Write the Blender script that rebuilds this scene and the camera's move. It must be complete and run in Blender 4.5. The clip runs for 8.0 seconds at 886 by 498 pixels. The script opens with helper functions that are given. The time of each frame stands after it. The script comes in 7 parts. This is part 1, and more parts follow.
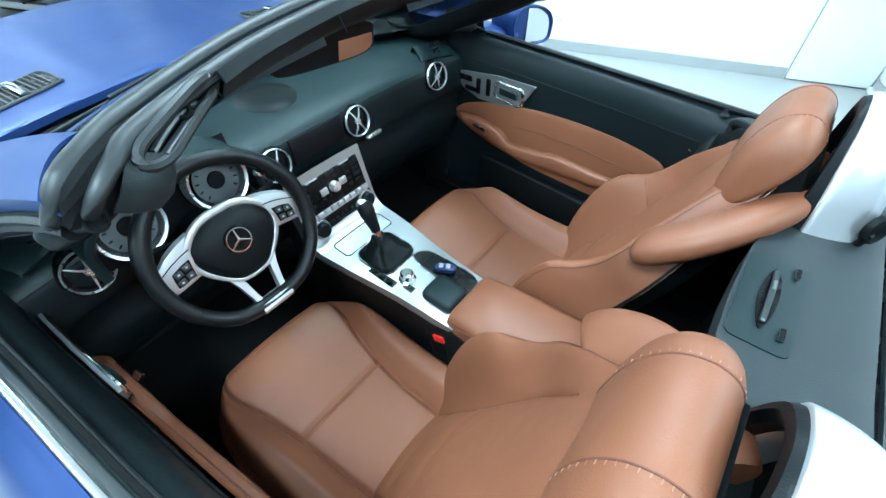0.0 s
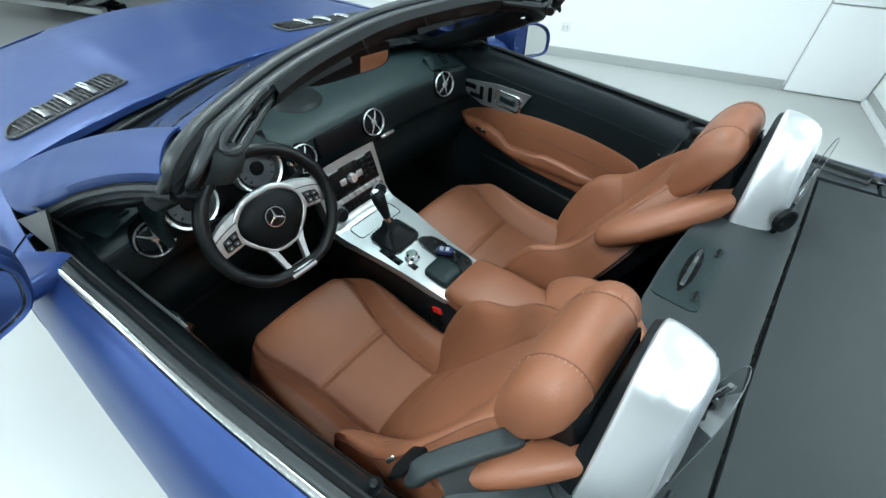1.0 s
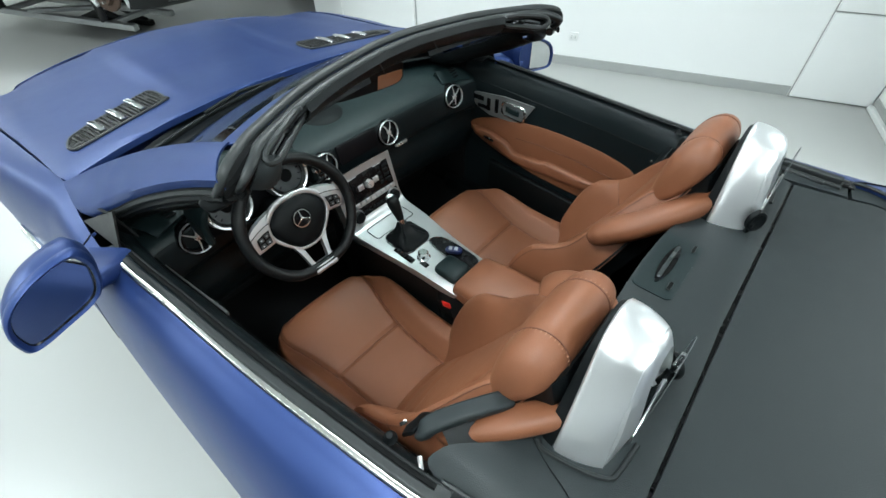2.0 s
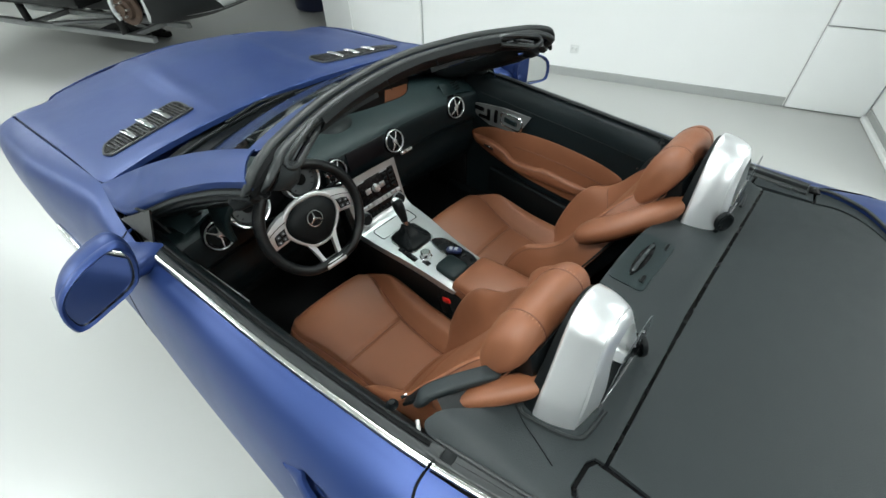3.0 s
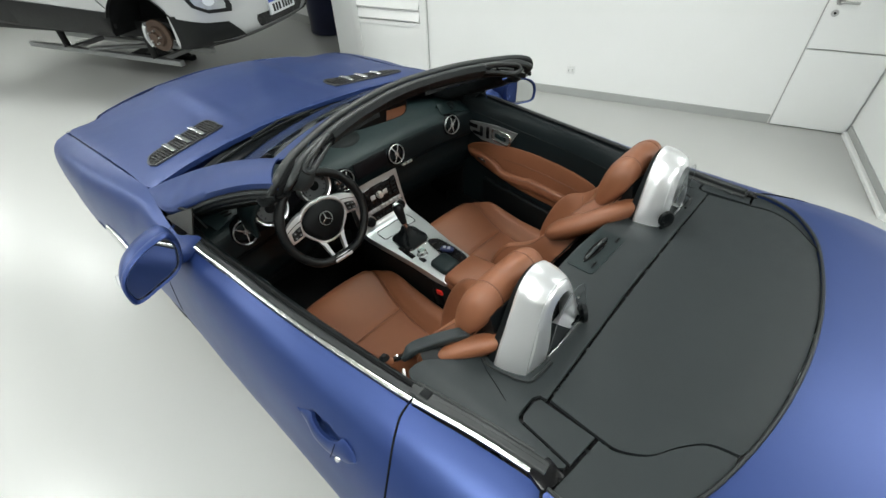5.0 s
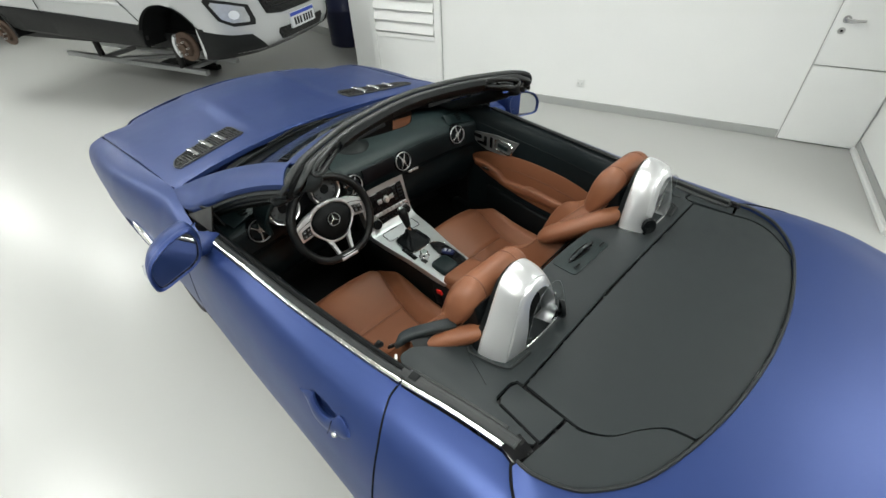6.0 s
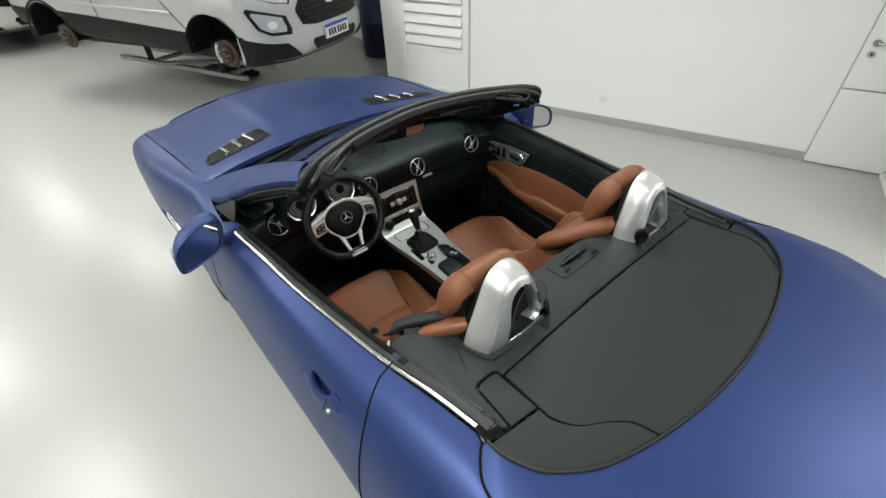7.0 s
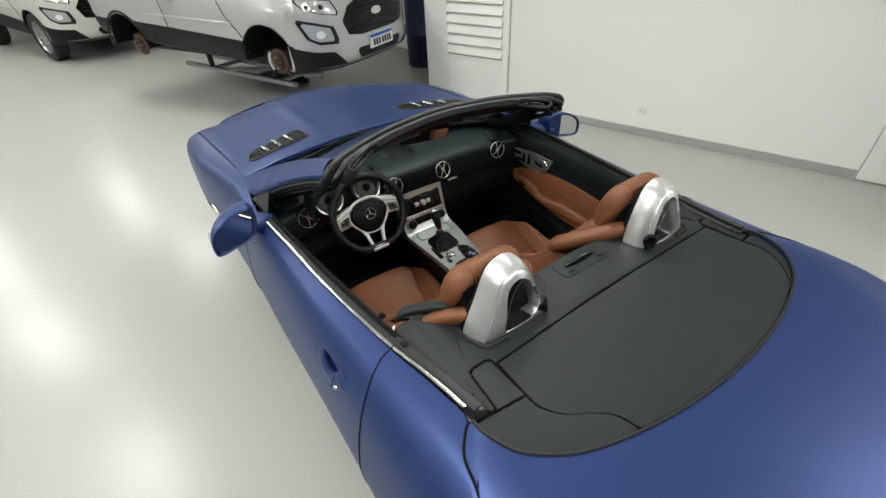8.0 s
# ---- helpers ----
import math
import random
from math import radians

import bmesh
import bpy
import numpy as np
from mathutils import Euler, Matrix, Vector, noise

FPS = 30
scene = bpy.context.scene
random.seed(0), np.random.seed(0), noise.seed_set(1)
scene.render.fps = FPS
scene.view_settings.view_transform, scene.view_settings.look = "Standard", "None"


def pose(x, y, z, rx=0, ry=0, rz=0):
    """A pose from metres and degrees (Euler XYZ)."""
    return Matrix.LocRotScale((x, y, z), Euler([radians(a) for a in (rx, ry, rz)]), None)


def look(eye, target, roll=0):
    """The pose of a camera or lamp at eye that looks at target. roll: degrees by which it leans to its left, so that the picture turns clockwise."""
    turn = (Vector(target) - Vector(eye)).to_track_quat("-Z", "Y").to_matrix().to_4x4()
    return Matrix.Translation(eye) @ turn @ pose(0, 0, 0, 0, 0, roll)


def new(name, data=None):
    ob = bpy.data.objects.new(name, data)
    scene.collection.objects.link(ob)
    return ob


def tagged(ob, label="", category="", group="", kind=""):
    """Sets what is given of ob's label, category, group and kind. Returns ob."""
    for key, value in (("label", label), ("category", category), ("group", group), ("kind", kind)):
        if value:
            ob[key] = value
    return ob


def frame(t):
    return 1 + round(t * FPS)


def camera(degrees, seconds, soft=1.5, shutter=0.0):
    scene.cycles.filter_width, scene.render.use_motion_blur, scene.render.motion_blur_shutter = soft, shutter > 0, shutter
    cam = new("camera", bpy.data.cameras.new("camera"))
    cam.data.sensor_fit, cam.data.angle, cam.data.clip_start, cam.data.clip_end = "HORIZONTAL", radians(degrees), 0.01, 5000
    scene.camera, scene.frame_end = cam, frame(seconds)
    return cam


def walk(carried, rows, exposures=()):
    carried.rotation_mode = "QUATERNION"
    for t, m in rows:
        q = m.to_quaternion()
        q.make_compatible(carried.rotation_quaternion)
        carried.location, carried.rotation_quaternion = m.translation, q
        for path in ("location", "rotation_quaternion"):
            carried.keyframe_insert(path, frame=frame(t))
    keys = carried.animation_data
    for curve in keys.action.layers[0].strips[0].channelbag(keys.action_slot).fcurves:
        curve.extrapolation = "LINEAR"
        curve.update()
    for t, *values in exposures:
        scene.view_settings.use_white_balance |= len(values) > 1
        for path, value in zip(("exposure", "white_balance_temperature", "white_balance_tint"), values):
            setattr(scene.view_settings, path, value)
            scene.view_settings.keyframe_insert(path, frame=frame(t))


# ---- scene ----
cam = camera(90.6, 8.0)
PATH = [
    (0, (-0.615, -0.509, 1.513), (0.491, 0.347, 0.083), 0.0),
    (0.5, (-0.698, -0.602, 1.585), (0.401, 0.268, 0.158), 1.2),
    (1, (-0.734, -0.642, 1.618), (0.346, 0.252, 0.192), 0.4),
    (1.5, (-0.769, -0.68, 1.657), (0.29, 0.245, 0.236), -0.8),
    (3, (-0.87, -0.804, 1.759), (0.184, 0.181, 0.374), -1.5),
    (3.5, (-0.902, -0.851, 1.786), (0.168, 0.136, 0.415), -1.2),
    (4, (-0.933, -0.898, 1.813), (0.14, 0.1, 0.452), -1.5),
    (4.5, (-0.96, -0.949, 1.839), (0.108, 0.074, 0.493), -2.0),
    (6, (-1.012, -1.116, 1.912), (0.021, 0.0, 0.613), -2.6),
    (6.5, (-1.015, -1.181, 1.93), (-0.004, -0.019, 0.653), -2.5),
    (7, (-1.013, -1.245, 1.941), (-0.043, -0.032, 0.682), -2.3),
    (7.5, (-1.003, -1.311, 1.947), (-0.091, -0.036, 0.705), -2.8),
    (8, (-0.99, -1.378, 1.949), (-0.145, -0.037, 0.73), -3.4),
]
EXPOSURES = [(0, 0.68, 5000, -6), (0.5, 0.31, 5450, -3), (1, 0.07, 5700, 0), (1.5, -0.08, 5900, 2), (3, -0.25, 6350, 6), (4.5, -0.36, 6550, 8), (6.5, -0.50, 6800, 10), (8, -0.68, 6950, 10)]
walk(cam, [(t, look(eye, target, roll)) for t, eye, target, roll in PATH], EXPOSURES)

# ---- room light ----
world = bpy.data.worlds.new("world")
scene.world = world
world.use_nodes = True
world.node_tree.nodes["Background"].inputs[0].default_value = (0.9, 0.95, 1.0, 1)
world.node_tree.nodes["Background"].inputs[1].default_value = 0.006
LAMP_POWER = 50.0


# ---- materials ----
def mat(name, base, rough=0.5, metal=0.0, vary=0.12, scale=8.0, bump=0.0, bump_scale=200.0, fine="noise", coat=0.0, spec=0.5, rough_vary=0.08):
    m = bpy.data.materials.new(name)
    m.use_nodes = True
    nt = m.node_tree
    b = nt.nodes["Principled BSDF"]
    b.inputs["Roughness"].default_value = rough
    b.inputs["Metallic"].default_value = metal
    b.inputs["Coat Weight"].default_value = coat
    b.inputs["Specular IOR Level"].default_value = spec
    tc = nt.nodes.new("ShaderNodeTexCoord")
    n1 = nt.nodes.new("ShaderNodeTexNoise")
    n1.inputs["Scale"].default_value = scale
    n1.inputs["Detail"].default_value = 6
    nt.links.new(tc.outputs["Object"], n1.inputs["Vector"])
    ramp = nt.nodes.new("ShaderNodeMix")
    ramp.data_type = "RGBA"
    lo = [c * (1 - vary) for c in base]
    hi = [min(1, c * (1 + vary)) for c in base]
    ramp.inputs[6].default_value = (*lo, 1)
    ramp.inputs[7].default_value = (*hi, 1)
    nt.links.new(n1.outputs["Fac"], ramp.inputs[0])
    nt.links.new(ramp.outputs[2], b.inputs["Base Color"])
    rr = nt.nodes.new("ShaderNodeMapRange")
    rr.inputs[3].default_value = max(0.02, rough - rough_vary)
    rr.inputs[4].default_value = min(1, rough + rough_vary)
    n2 = nt.nodes.new("ShaderNodeTexNoise")
    n2.inputs["Scale"].default_value = scale * 5
    n2.inputs["Detail"].default_value = 4
    nt.links.new(tc.outputs["Object"], n2.inputs["Vector"])
    nt.links.new(n2.outputs["Fac"], rr.inputs[0])
    nt.links.new(rr.outputs[0], b.inputs["Roughness"])
    if bump:
        bp = nt.nodes.new("ShaderNodeBump")
        bp.inputs["Strength"].default_value = bump
        bp.inputs["Distance"].default_value = 0.001
        if fine == "leather":
            v = nt.nodes.new("ShaderNodeTexVoronoi")
            v.inputs["Scale"].default_value = bump_scale
            nt.links.new(tc.outputs["Object"], v.inputs["Vector"])
            nt.links.new(v.outputs["Distance"], bp.inputs["Height"])
        else:
            v = nt.nodes.new("ShaderNodeTexNoise")
            v.inputs["Scale"].default_value = bump_scale
            v.inputs["Detail"].default_value = 3
            nt.links.new(tc.outputs["Object"], v.inputs["Vector"])
            nt.links.new(v.outputs["Fac"], bp.inputs["Height"])
        nt.links.new(bp.outputs["Normal"], b.inputs["Normal"])
    return m


def glass_mat(name, tint=(1, 1, 1), rough=0.0, alpha=0.12):
    m = bpy.data.materials.new(name)
    m.use_nodes = True
    nt = m.node_tree
    nt.nodes.remove(nt.nodes["Principled BSDF"])
    out = nt.nodes["Material Output"]
    tr = nt.nodes.new("ShaderNodeBsdfTransparent")
    tr.inputs[0].default_value = (*tint, 1)
    gl = nt.nodes.new("ShaderNodeBsdfGlossy")
    gl.inputs["Roughness"].default_value = max(rough, 0.02)
    lw = nt.nodes.new("ShaderNodeLayerWeight")
    lw.inputs[0].default_value = 0.5
    pw = nt.nodes.new("ShaderNodeMath")
    pw.operation = "POWER"
    pw.inputs[1].default_value = 4.0
    nt.links.new(lw.outputs["Facing"], pw.inputs[0])
    fr = nt.nodes.new("ShaderNodeMath")
    fr.operation = "MULTIPLY_ADD"
    fr.inputs[1].default_value = 0.8
    fr.inputs[2].default_value = 0.05
    nt.links.new(pw.outputs[0], fr.inputs[0])
    mx = nt.nodes.new("ShaderNodeMixShader")
    nt.links.new(fr.outputs[0], mx.inputs[0])
    nt.links.new(tr.outputs[0], mx.inputs[1])
    nt.links.new(gl.outputs[0], mx.inputs[2])
    nt.links.new(mx.outputs[0], out.inputs[0])
    return m


def glow_mat(name, color, strength):
    m = bpy.data.materials.new(name)
    m.use_nodes = True
    b = m.node_tree.nodes["Principled BSDF"]
    b.inputs["Base Color"].default_value = (*color, 1)
    b.inputs["Emission Color"].default_value = (*color, 1)
    b.inputs["Emission Strength"].default_value = strength
    return m


M_BLUE = mat("satin_blue_wrap", (0.0215, 0.0440, 0.152), 0.40, 0.42, 0.06, 3.0, 0.04, 900, rough_vary=0.03, spec=0.38)
M_LEATHER = mat("tan_leather", (0.190, 0.071, 0.033), 0.50, 0, 0.10, 6.0, 0.25, 420, "leather", rough_vary=0.07, spec=0.42)
M_STITCH = mat("pale_tan_thread", (0.30, 0.15, 0.085), 0.6, 0, 0.1, 60)
M_SEAM = mat("dark_tan_stitch", (0.105, 0.034, 0.017), 0.7, 0, 0.2, 60)
M_BLACK = mat("black_trim", (0.0032, 0.0044, 0.0050), 0.46, 0, 0.25, 12, 0.2, 500, "leather", spec=0.17)
M_TRIM = mat("black_padded_trim", (0.0058, 0.0078, 0.0085), 0.46, 0, 0.2, 12, 0.2, 500, "leather", spec=0.25)
M_RUBBER = mat("black_rubber_seal", (0.0150, 0.0175, 0.0180), 0.45, 0, 0.25, 20, 0.10, 120, spec=0.40)
M_GLOSS = mat("gloss_black", (0.003, 0.003, 0.0035), 0.26, 0, 0.2, 10, spec=0.25)
M_DASH = mat("dark_grey_dash_skin", (0.0075, 0.0150, 0.0160), 0.42, 0, 0.2, 9, 0.35, 520, "leather", spec=0.28)
M_DOORTOP = mat("dark_grey_door_skin", (0.0060, 0.0098, 0.0112), 0.40, 0, 0.2, 9, 0.3, 520, "leather", spec=0.20)
M_RING = mat("bright_vent_ring", (0.78, 0.79, 0.79), 0.28, 0.85, 0.03, 20, rough_vary=0.03)
M_SPOKE = mat("satin_silver_plastic", (0.62, 0.63, 0.64), 0.30, 0.85, 0.03, 6, rough_vary=0.02)
M_DECK = mat("grey_black_deck_skin", (0.0165, 0.0210, 0.0224), 0.50, 0, 0.12, 5, 0.30, 560, "leather", spec=0.28)
M_CARPET = mat("black_carpet", (0.003, 0.0034, 0.0037), 0.95, 0, 0.4, 90, 0.8, 700, spec=0.2)
M_SILVER = mat("satin_silver_paint", (0.90, 0.91, 0.92), 0.30, 0.85, 0.03, 6, 0, rough_vary=0.02)
M_ALU = mat("brushed_aluminium_trim", (0.40, 0.41, 0.41), 0.36, 0.80, 0.06, 30, 0.05, 500)
M_CHROME = mat("polished_chrome", (0.72, 0.73, 0.73), 0.10, 1.0, 0.04, 20, rough_vary=0.03)
M_STRIP = mat("bright_belt_chrome", (0.78, 0.78, 0.75), 0.18, 1.0, 0.05, 30, rough_vary=0.05)
M_RED = mat("red_plastic", (0.65, 0.02, 0.015), 0.35, 0, 0.1, 20)
M_KEYBLUE = mat("key_blue_plastic", (0.008, 0.014, 0.060), 0.3, 0, 0.1, 20)
M_DIAL = mat("silver_dial_face", (0.13, 0.14, 0.145), 0.4, 0.3, 0.08, 30)
M_SCREEN = mat("dark_display", (0.004, 0.004, 0.005), 0.35, 0, 0.2, 10, spec=0.15)
M_GREY = mat("mid_grey_print", (0.35, 0.36, 0.37), 0.5, 0, 0.1, 20)
M_GLASS = glass_mat("windscreen_glass", (0.86, 0.92, 0.90))
M_CLEAR = glass_mat("clear_polycarbonate", (0.93, 0.94, 0.95), 0.03)
M_MIRROR = mat("mirror_glass", (0.62, 0.63, 0.64), 0.02, 1.0, 0.01, 5, rough_vary=0.0)
M_TYRE = mat("tyre_rubber", (0.014, 0.014, 0.014), 0.75, 0, 0.3, 20, 0.3, 120)
M_RIM = mat("alloy_silver", (0.45, 0.46, 0.47), 0.3, 0.8, 0.08, 10)


# ---- mesh tools ----
def part(name, bm, material, parent=None, label="", sharp=38, solid=0.0, bevel=0.0):
    bmesh.ops.remove_doubles(bm, verts=bm.verts, dist=0.00005)
    bmesh.ops.recalc_face_normals(bm, faces=bm.faces)
    if solid:
        bmesh.ops.solidify(bm, geom=bm.faces[:], thickness=solid)
        bmesh.ops.recalc_face_normals(bm, faces=bm.faces)
    me = bpy.data.meshes.new(name)
    bm.to_mesh(me)
    bm.free()
    me.materials.append(material)
    for p in me.polygons:
        p.use_smooth = True
    me.set_sharp_from_angle(angle=radians(sharp))
    ob = new(name, me)
    if parent is not None:
        ob.parent = parent
        ob.matrix_parent_inverse = parent.matrix_world.inverted()
    if label:
        ob["label"] = label
    if bevel:
        md = ob.modifiers.new("edge", "BEVEL")
        md.width, md.segments, md.limit_method, md.angle_limit = bevel, 2, "ANGLE", radians(40)
    return ob


def thing(name, label, category, group="", kind="", at=(0, 0, 0)):
    ob = new(name)
    ob.location = at
    ob.empty_display_size = 0.1
    bpy.context.view_layer.update()
    return tagged(ob, label, category, group, kind)


def cr(keys, n=8, closed=False):
    """Catmull-Rom through the keys, n steps a span."""
    k = [Vector(p) for p in keys]
    m = len(k)
    out = []
    for i in range(m if closed else m - 1):
        if closed:
            a, b, c, d = k[i - 1], k[i], k[(i + 1) % m], k[(i + 2) % m]
        else:
            a, b, c, d = k[max(i - 1, 0)], k[i], k[i + 1], k[min(i + 2, m - 1)]
        for j in range(n):
            t = j / n
            out.append(0.5 * (2 * b + (c - a) * t + (2 * a - 5 * b + 4 * c - d) * t * t + (3 * b - a - 3 * c + d) * t ** 3))
    if not closed:
        out.append(k[-1].copy())
    return out


def ip(keys, v):
    """Smooth interpolation in a list of (v, value...)."""
    if v <= keys[0][0]:
        return keys[0][1] if len(keys[0]) == 2 else keys[0][1:]
    for i in range(len(keys) - 1):
        if v <= keys[i + 1][0]:
            a, b, c, d = keys[max(i - 1, 0)], keys[i], keys[i + 1], keys[min(i + 2, len(keys) - 1)]
            h = c[0] - b[0]
            t = (v - b[0]) / h
            res = []
            for j in range(1, len(b)):
                m1 = (c[j] - a[j]) / (c[0] - a[0]) * h
                m2 = (d[j] - b[j]) / (d[0] - b[0]) * h
                res.append((2 * t ** 3 - 3 * t * t + 1) * b[j] + (t ** 3 - 2 * t * t + t) * m1 + (3 * t * t - 2 * t ** 3) * c[j] + (t ** 3 - t * t) * m2)
            return res[0] if len(res) == 1 else res
    return keys[-1][1] if len(keys[-1]) == 2 else keys[-1][1:]


def loft(rows, closed=False, caps=False, bm=None):
    bm = bm or bmesh.new()
    vs = [[bm.verts.new(p) for p in r] for r in rows]
    for a, b in zip(vs, vs[1:]):
        n = len(a)
        for i in range(n if closed else n - 1):
            try:
                bm.faces.new((a[i], a[(i + 1) % n], b[(i + 1) % n], b[i]))
            except ValueError:
                pass
    if caps:
        for r in (vs[0], vs[-1]):
            try:
                bm.faces.new(r)
            except ValueError:
                pass
    return bm


def box(cx, cy, cz, sx, sy, sz, bm=None, rot=None, bev=0.0, seg=2):
    bm = bm or bmesh.new()
    m = Matrix.Translation((cx, cy, cz)) @ (rot or Matrix()) @ Matrix.Diagonal((sx, sy, sz, 1))
    r = bmesh.ops.create_cube(bm, size=1, matrix=m)
    if bev:
        es = list({e for v in r["verts"] for e in v.link_edges})
        bmesh.ops.bevel(bm, geom=es, offset=bev, segments=seg, affect="EDGES", profile=0.5)
    return bm


def cyl(p, q, r1, r2=None, n=20, bm=None, caps=True):
    bm = bm or bmesh.new()
    p, q = Vector(p), Vector(q)
    d = q - p
    m = Matrix.Translation((p + q) / 2) @ d.to_track_quat("Z", "Y").to_matrix().to_4x4()
    bmesh.ops.create_cone(bm, cap_ends=caps, segments=n, radius1=r1, radius2=r1 if r2 is None else r2, depth=d.length, matrix=m)
    return bm


def lathe(profile, m, n=28, bm=None):
    """Turn (radius, height) pairs round the z of the matrix m."""
    rows = []
    for r, h in profile:
        rows.append([m @ Vector((r * math.cos(2 * math.pi * i / n), r * math.sin(2 * math.pi * i / n), h)) for i in range(n)])
    return loft(rows, closed=True, bm=bm)


def frame_at(o, z, up=(0, 0, 1)):
    """A matrix at o whose z is the given way."""
    z = Vector(z).normalized()
    x = Vector(up).cross(z)
    if x.length < 1e-5:
        x = Vector((1, 0, 0))
    x.normalize()
    y = z.cross(x)
    return Matrix(((x.x, y.x, z.x, o[0]), (x.y, y.y, z.y, o[1]), (x.z, y.z, z.z, o[2]), (0, 0, 0, 1)))


def sweep(path, section, closed=False, ups=None, bm=None, scale=None, caps=True):
    """Sweep a closed 2D section along a path; ups gives the section's y, one way or one for each point."""
    path = [Vector(p) for p in path]
    n = len(path)
    rows = []
    for i, p in enumerate(path):
        if closed:
            t = (path[(i + 1) % n] - path[i - 1]).normalized()
        else:
            t = (path[min(i + 1, n - 1)] - path[max(i - 1, 0)]).normalized()
        u = Vector(ups[i] if isinstance(ups, list) else (ups or (0, 0, 1)))
        s = t.cross(u)
        if s.length < 1e-4:
            s = t.cross(Vector((0.3, 0.9, 0.2)))
        s.normalize()
        u = s.cross(t)
        k = scale[i] if scale else 1
        rows.append([p + s * (a * k) + u * (b * k) for a, b in section])
    if closed:
        rows.append(rows[0])
    return loft(rows, closed=True, caps=caps and not closed, bm=bm)


def ring2(r, n=8, ry=None):
    return [(r * math.cos(2 * math.pi * i / n), (ry or r) * math.sin(2 * math.pi * i / n)) for i in range(n)]


def rrect(w, h, r, n=3):
    out = []
    for cx, cy, a0 in ((w / 2 - r, h / 2 - r, 0), (-w / 2 + r, h / 2 - r, 90), (-w / 2 + r, -h / 2 + r, 180), (w / 2 - r, -h / 2 + r, 270)):
        for i in range(n + 1):
            a = radians(a0 + 90 * i / n)
            out.append((cx + r * math.cos(a), cy + r * math.sin(a)))
    return out


def plate(outline, zf, thick=0.012, step=0.05, bm=None, edge=0.0):
    """A panel over a 2D outline: its top follows zf(x, y), its sides go down by thick; edge rolls its rim down."""
    bm = bm or bmesh.new()
    tmp = bmesh.new()
    f = tmp.faces.new([tmp.verts.new((p[0], p[1], 0)) for p in outline])
    xs = [p[0] for p in outline]
    ys = [p[1] for p in outline]
    if step:
        for ax, lo, hi in ((0, min(xs), max(xs)), (1, min(ys), max(ys))):
            k = max(1, int((hi - lo) / step))
            for i in range(1, k):
                co = [0, 0, 0]
                no = [0, 0, 0]
                co[ax] = lo + (hi - lo) * i / k + 1e-5
                no[ax] = 1
                bmesh.ops.bisect_plane(tmp, geom=tmp.verts[:] + tmp.edges[:] + tmp.faces[:], dist=1e-6, plane_co=co, plane_no=no)
    if edge:
        bmesh.ops.inset_region(tmp, faces=tmp.faces[:], thickness=edge, use_even_offset=True)
    rim = {v for e in tmp.edges if e.is_boundary for v in e.verts}
    for v in tmp.verts:
        v.co.z = zf(v.co.x, v.co.y) - (edge * 0.7 if edge and v in rim else 0)
    be = [e for e in tmp.edges if e.is_boundary]
    r = bmesh.ops.extrude_edge_only(tmp, edges=be)
    for v in r["geom"]:
        if isinstance(v, bmesh.types.BMVert):
            v.co.z -= thick
    me = bpy.data.meshes.new("tmp")
    tmp.to_mesh(me)
    tmp.free()
    bm.from_mesh(me)
    bpy.data.meshes.remove(me)
    return bm


def place(bm, m):
    bmesh.ops.transform(bm, matrix=m, verts=bm.verts)
    return bm


def mir(pts, s):
    return [(p[0] * s, *p[1:]) for p in pts]


def smoothstep(a, b, v):
    t = max(0.0, min(1.0, (v - a) / (b - a)))
    return t * t * (3 - 2 * t)

# ---- the workshop ----
M_FLOOR = mat("polished_grey_epoxy", (0.42, 0.425, 0.41), 0.26, 0, 0.03, 0.5, 0, rough_vary=0.008, spec=0.31)
M_WALL = mat("white_wall_paint", (0.80, 0.81, 0.80), 0.65, 0, 0.025, 2.0, 0.10, 160)
M_DIM_WALL = mat("unseen_wall_grey", (0.30, 0.30, 0.30), 0.6, 0, 0.05, 3)
M_BASE = mat("grey_skirting_and_louvre_shade", (0.36, 0.37, 0.36), 0.5, 0, 0.06, 8)
M_DOOR = mat("white_door_paint", (0.80, 0.81, 0.80), 0.4, 0, 0.02, 4)
M_CEIL = mat("white_ceiling", (0.80, 0.80, 0.79), 0.8, 0, 0.03, 2)
M_LED = glow_mat("led_panel", (0.97, 1.0, 0.99), 14.0)
M_NAVY = mat("navy_plastic_drum", (0.008, 0.012, 0.045), 0.35, 0, 0.2, 4)
M_PLASTIC_W = mat("white_plastic", (0.72, 0.73, 0.72), 0.35, 0, 0.03, 20)
M_STEEL = mat("satin_steel", (0.5, 0.5, 0.5), 0.3, 0.9, 0.1, 20)

# the long wall runs past the car, turned a little from the car's axis
WA = Vector((3.845, -1.106, 0))
WD = Vector((-0.3185, 0.9479, 0))
WN = Vector((-0.9479, -0.3185, 0))
WALL_H = 3.2


def on_wall(s, d, z):
    """The place s metres along the long wall from its corner, d metres out of it, at height z."""
    p = WA + WD * s + WN * d
    return Vector((p.x, p.y, z))


def wall_box(s0, s1, d0, d1, z0, z1, bm=None):
    bm = bm or bmesh.new()
    v = [bm.verts.new(on_wall(s, d, z)) for z in (z0, z1) for s, d in ((s0, d0), (s1, d0), (s1, d1), (s0, d1))]
    for q in ((0, 1, 2, 3), (4, 5, 6, 7), (0, 1, 5, 4), (1, 2, 6, 5), (2, 3, 7, 6), (3, 0, 4, 7)):
        bm.faces.new([v[i] for i in q])
    return bm


def structure(name, bm, material, label, category, bevel=0.0):
    return tagged(part(name, bm, material, None, bevel=bevel), label, category, "", "structure")


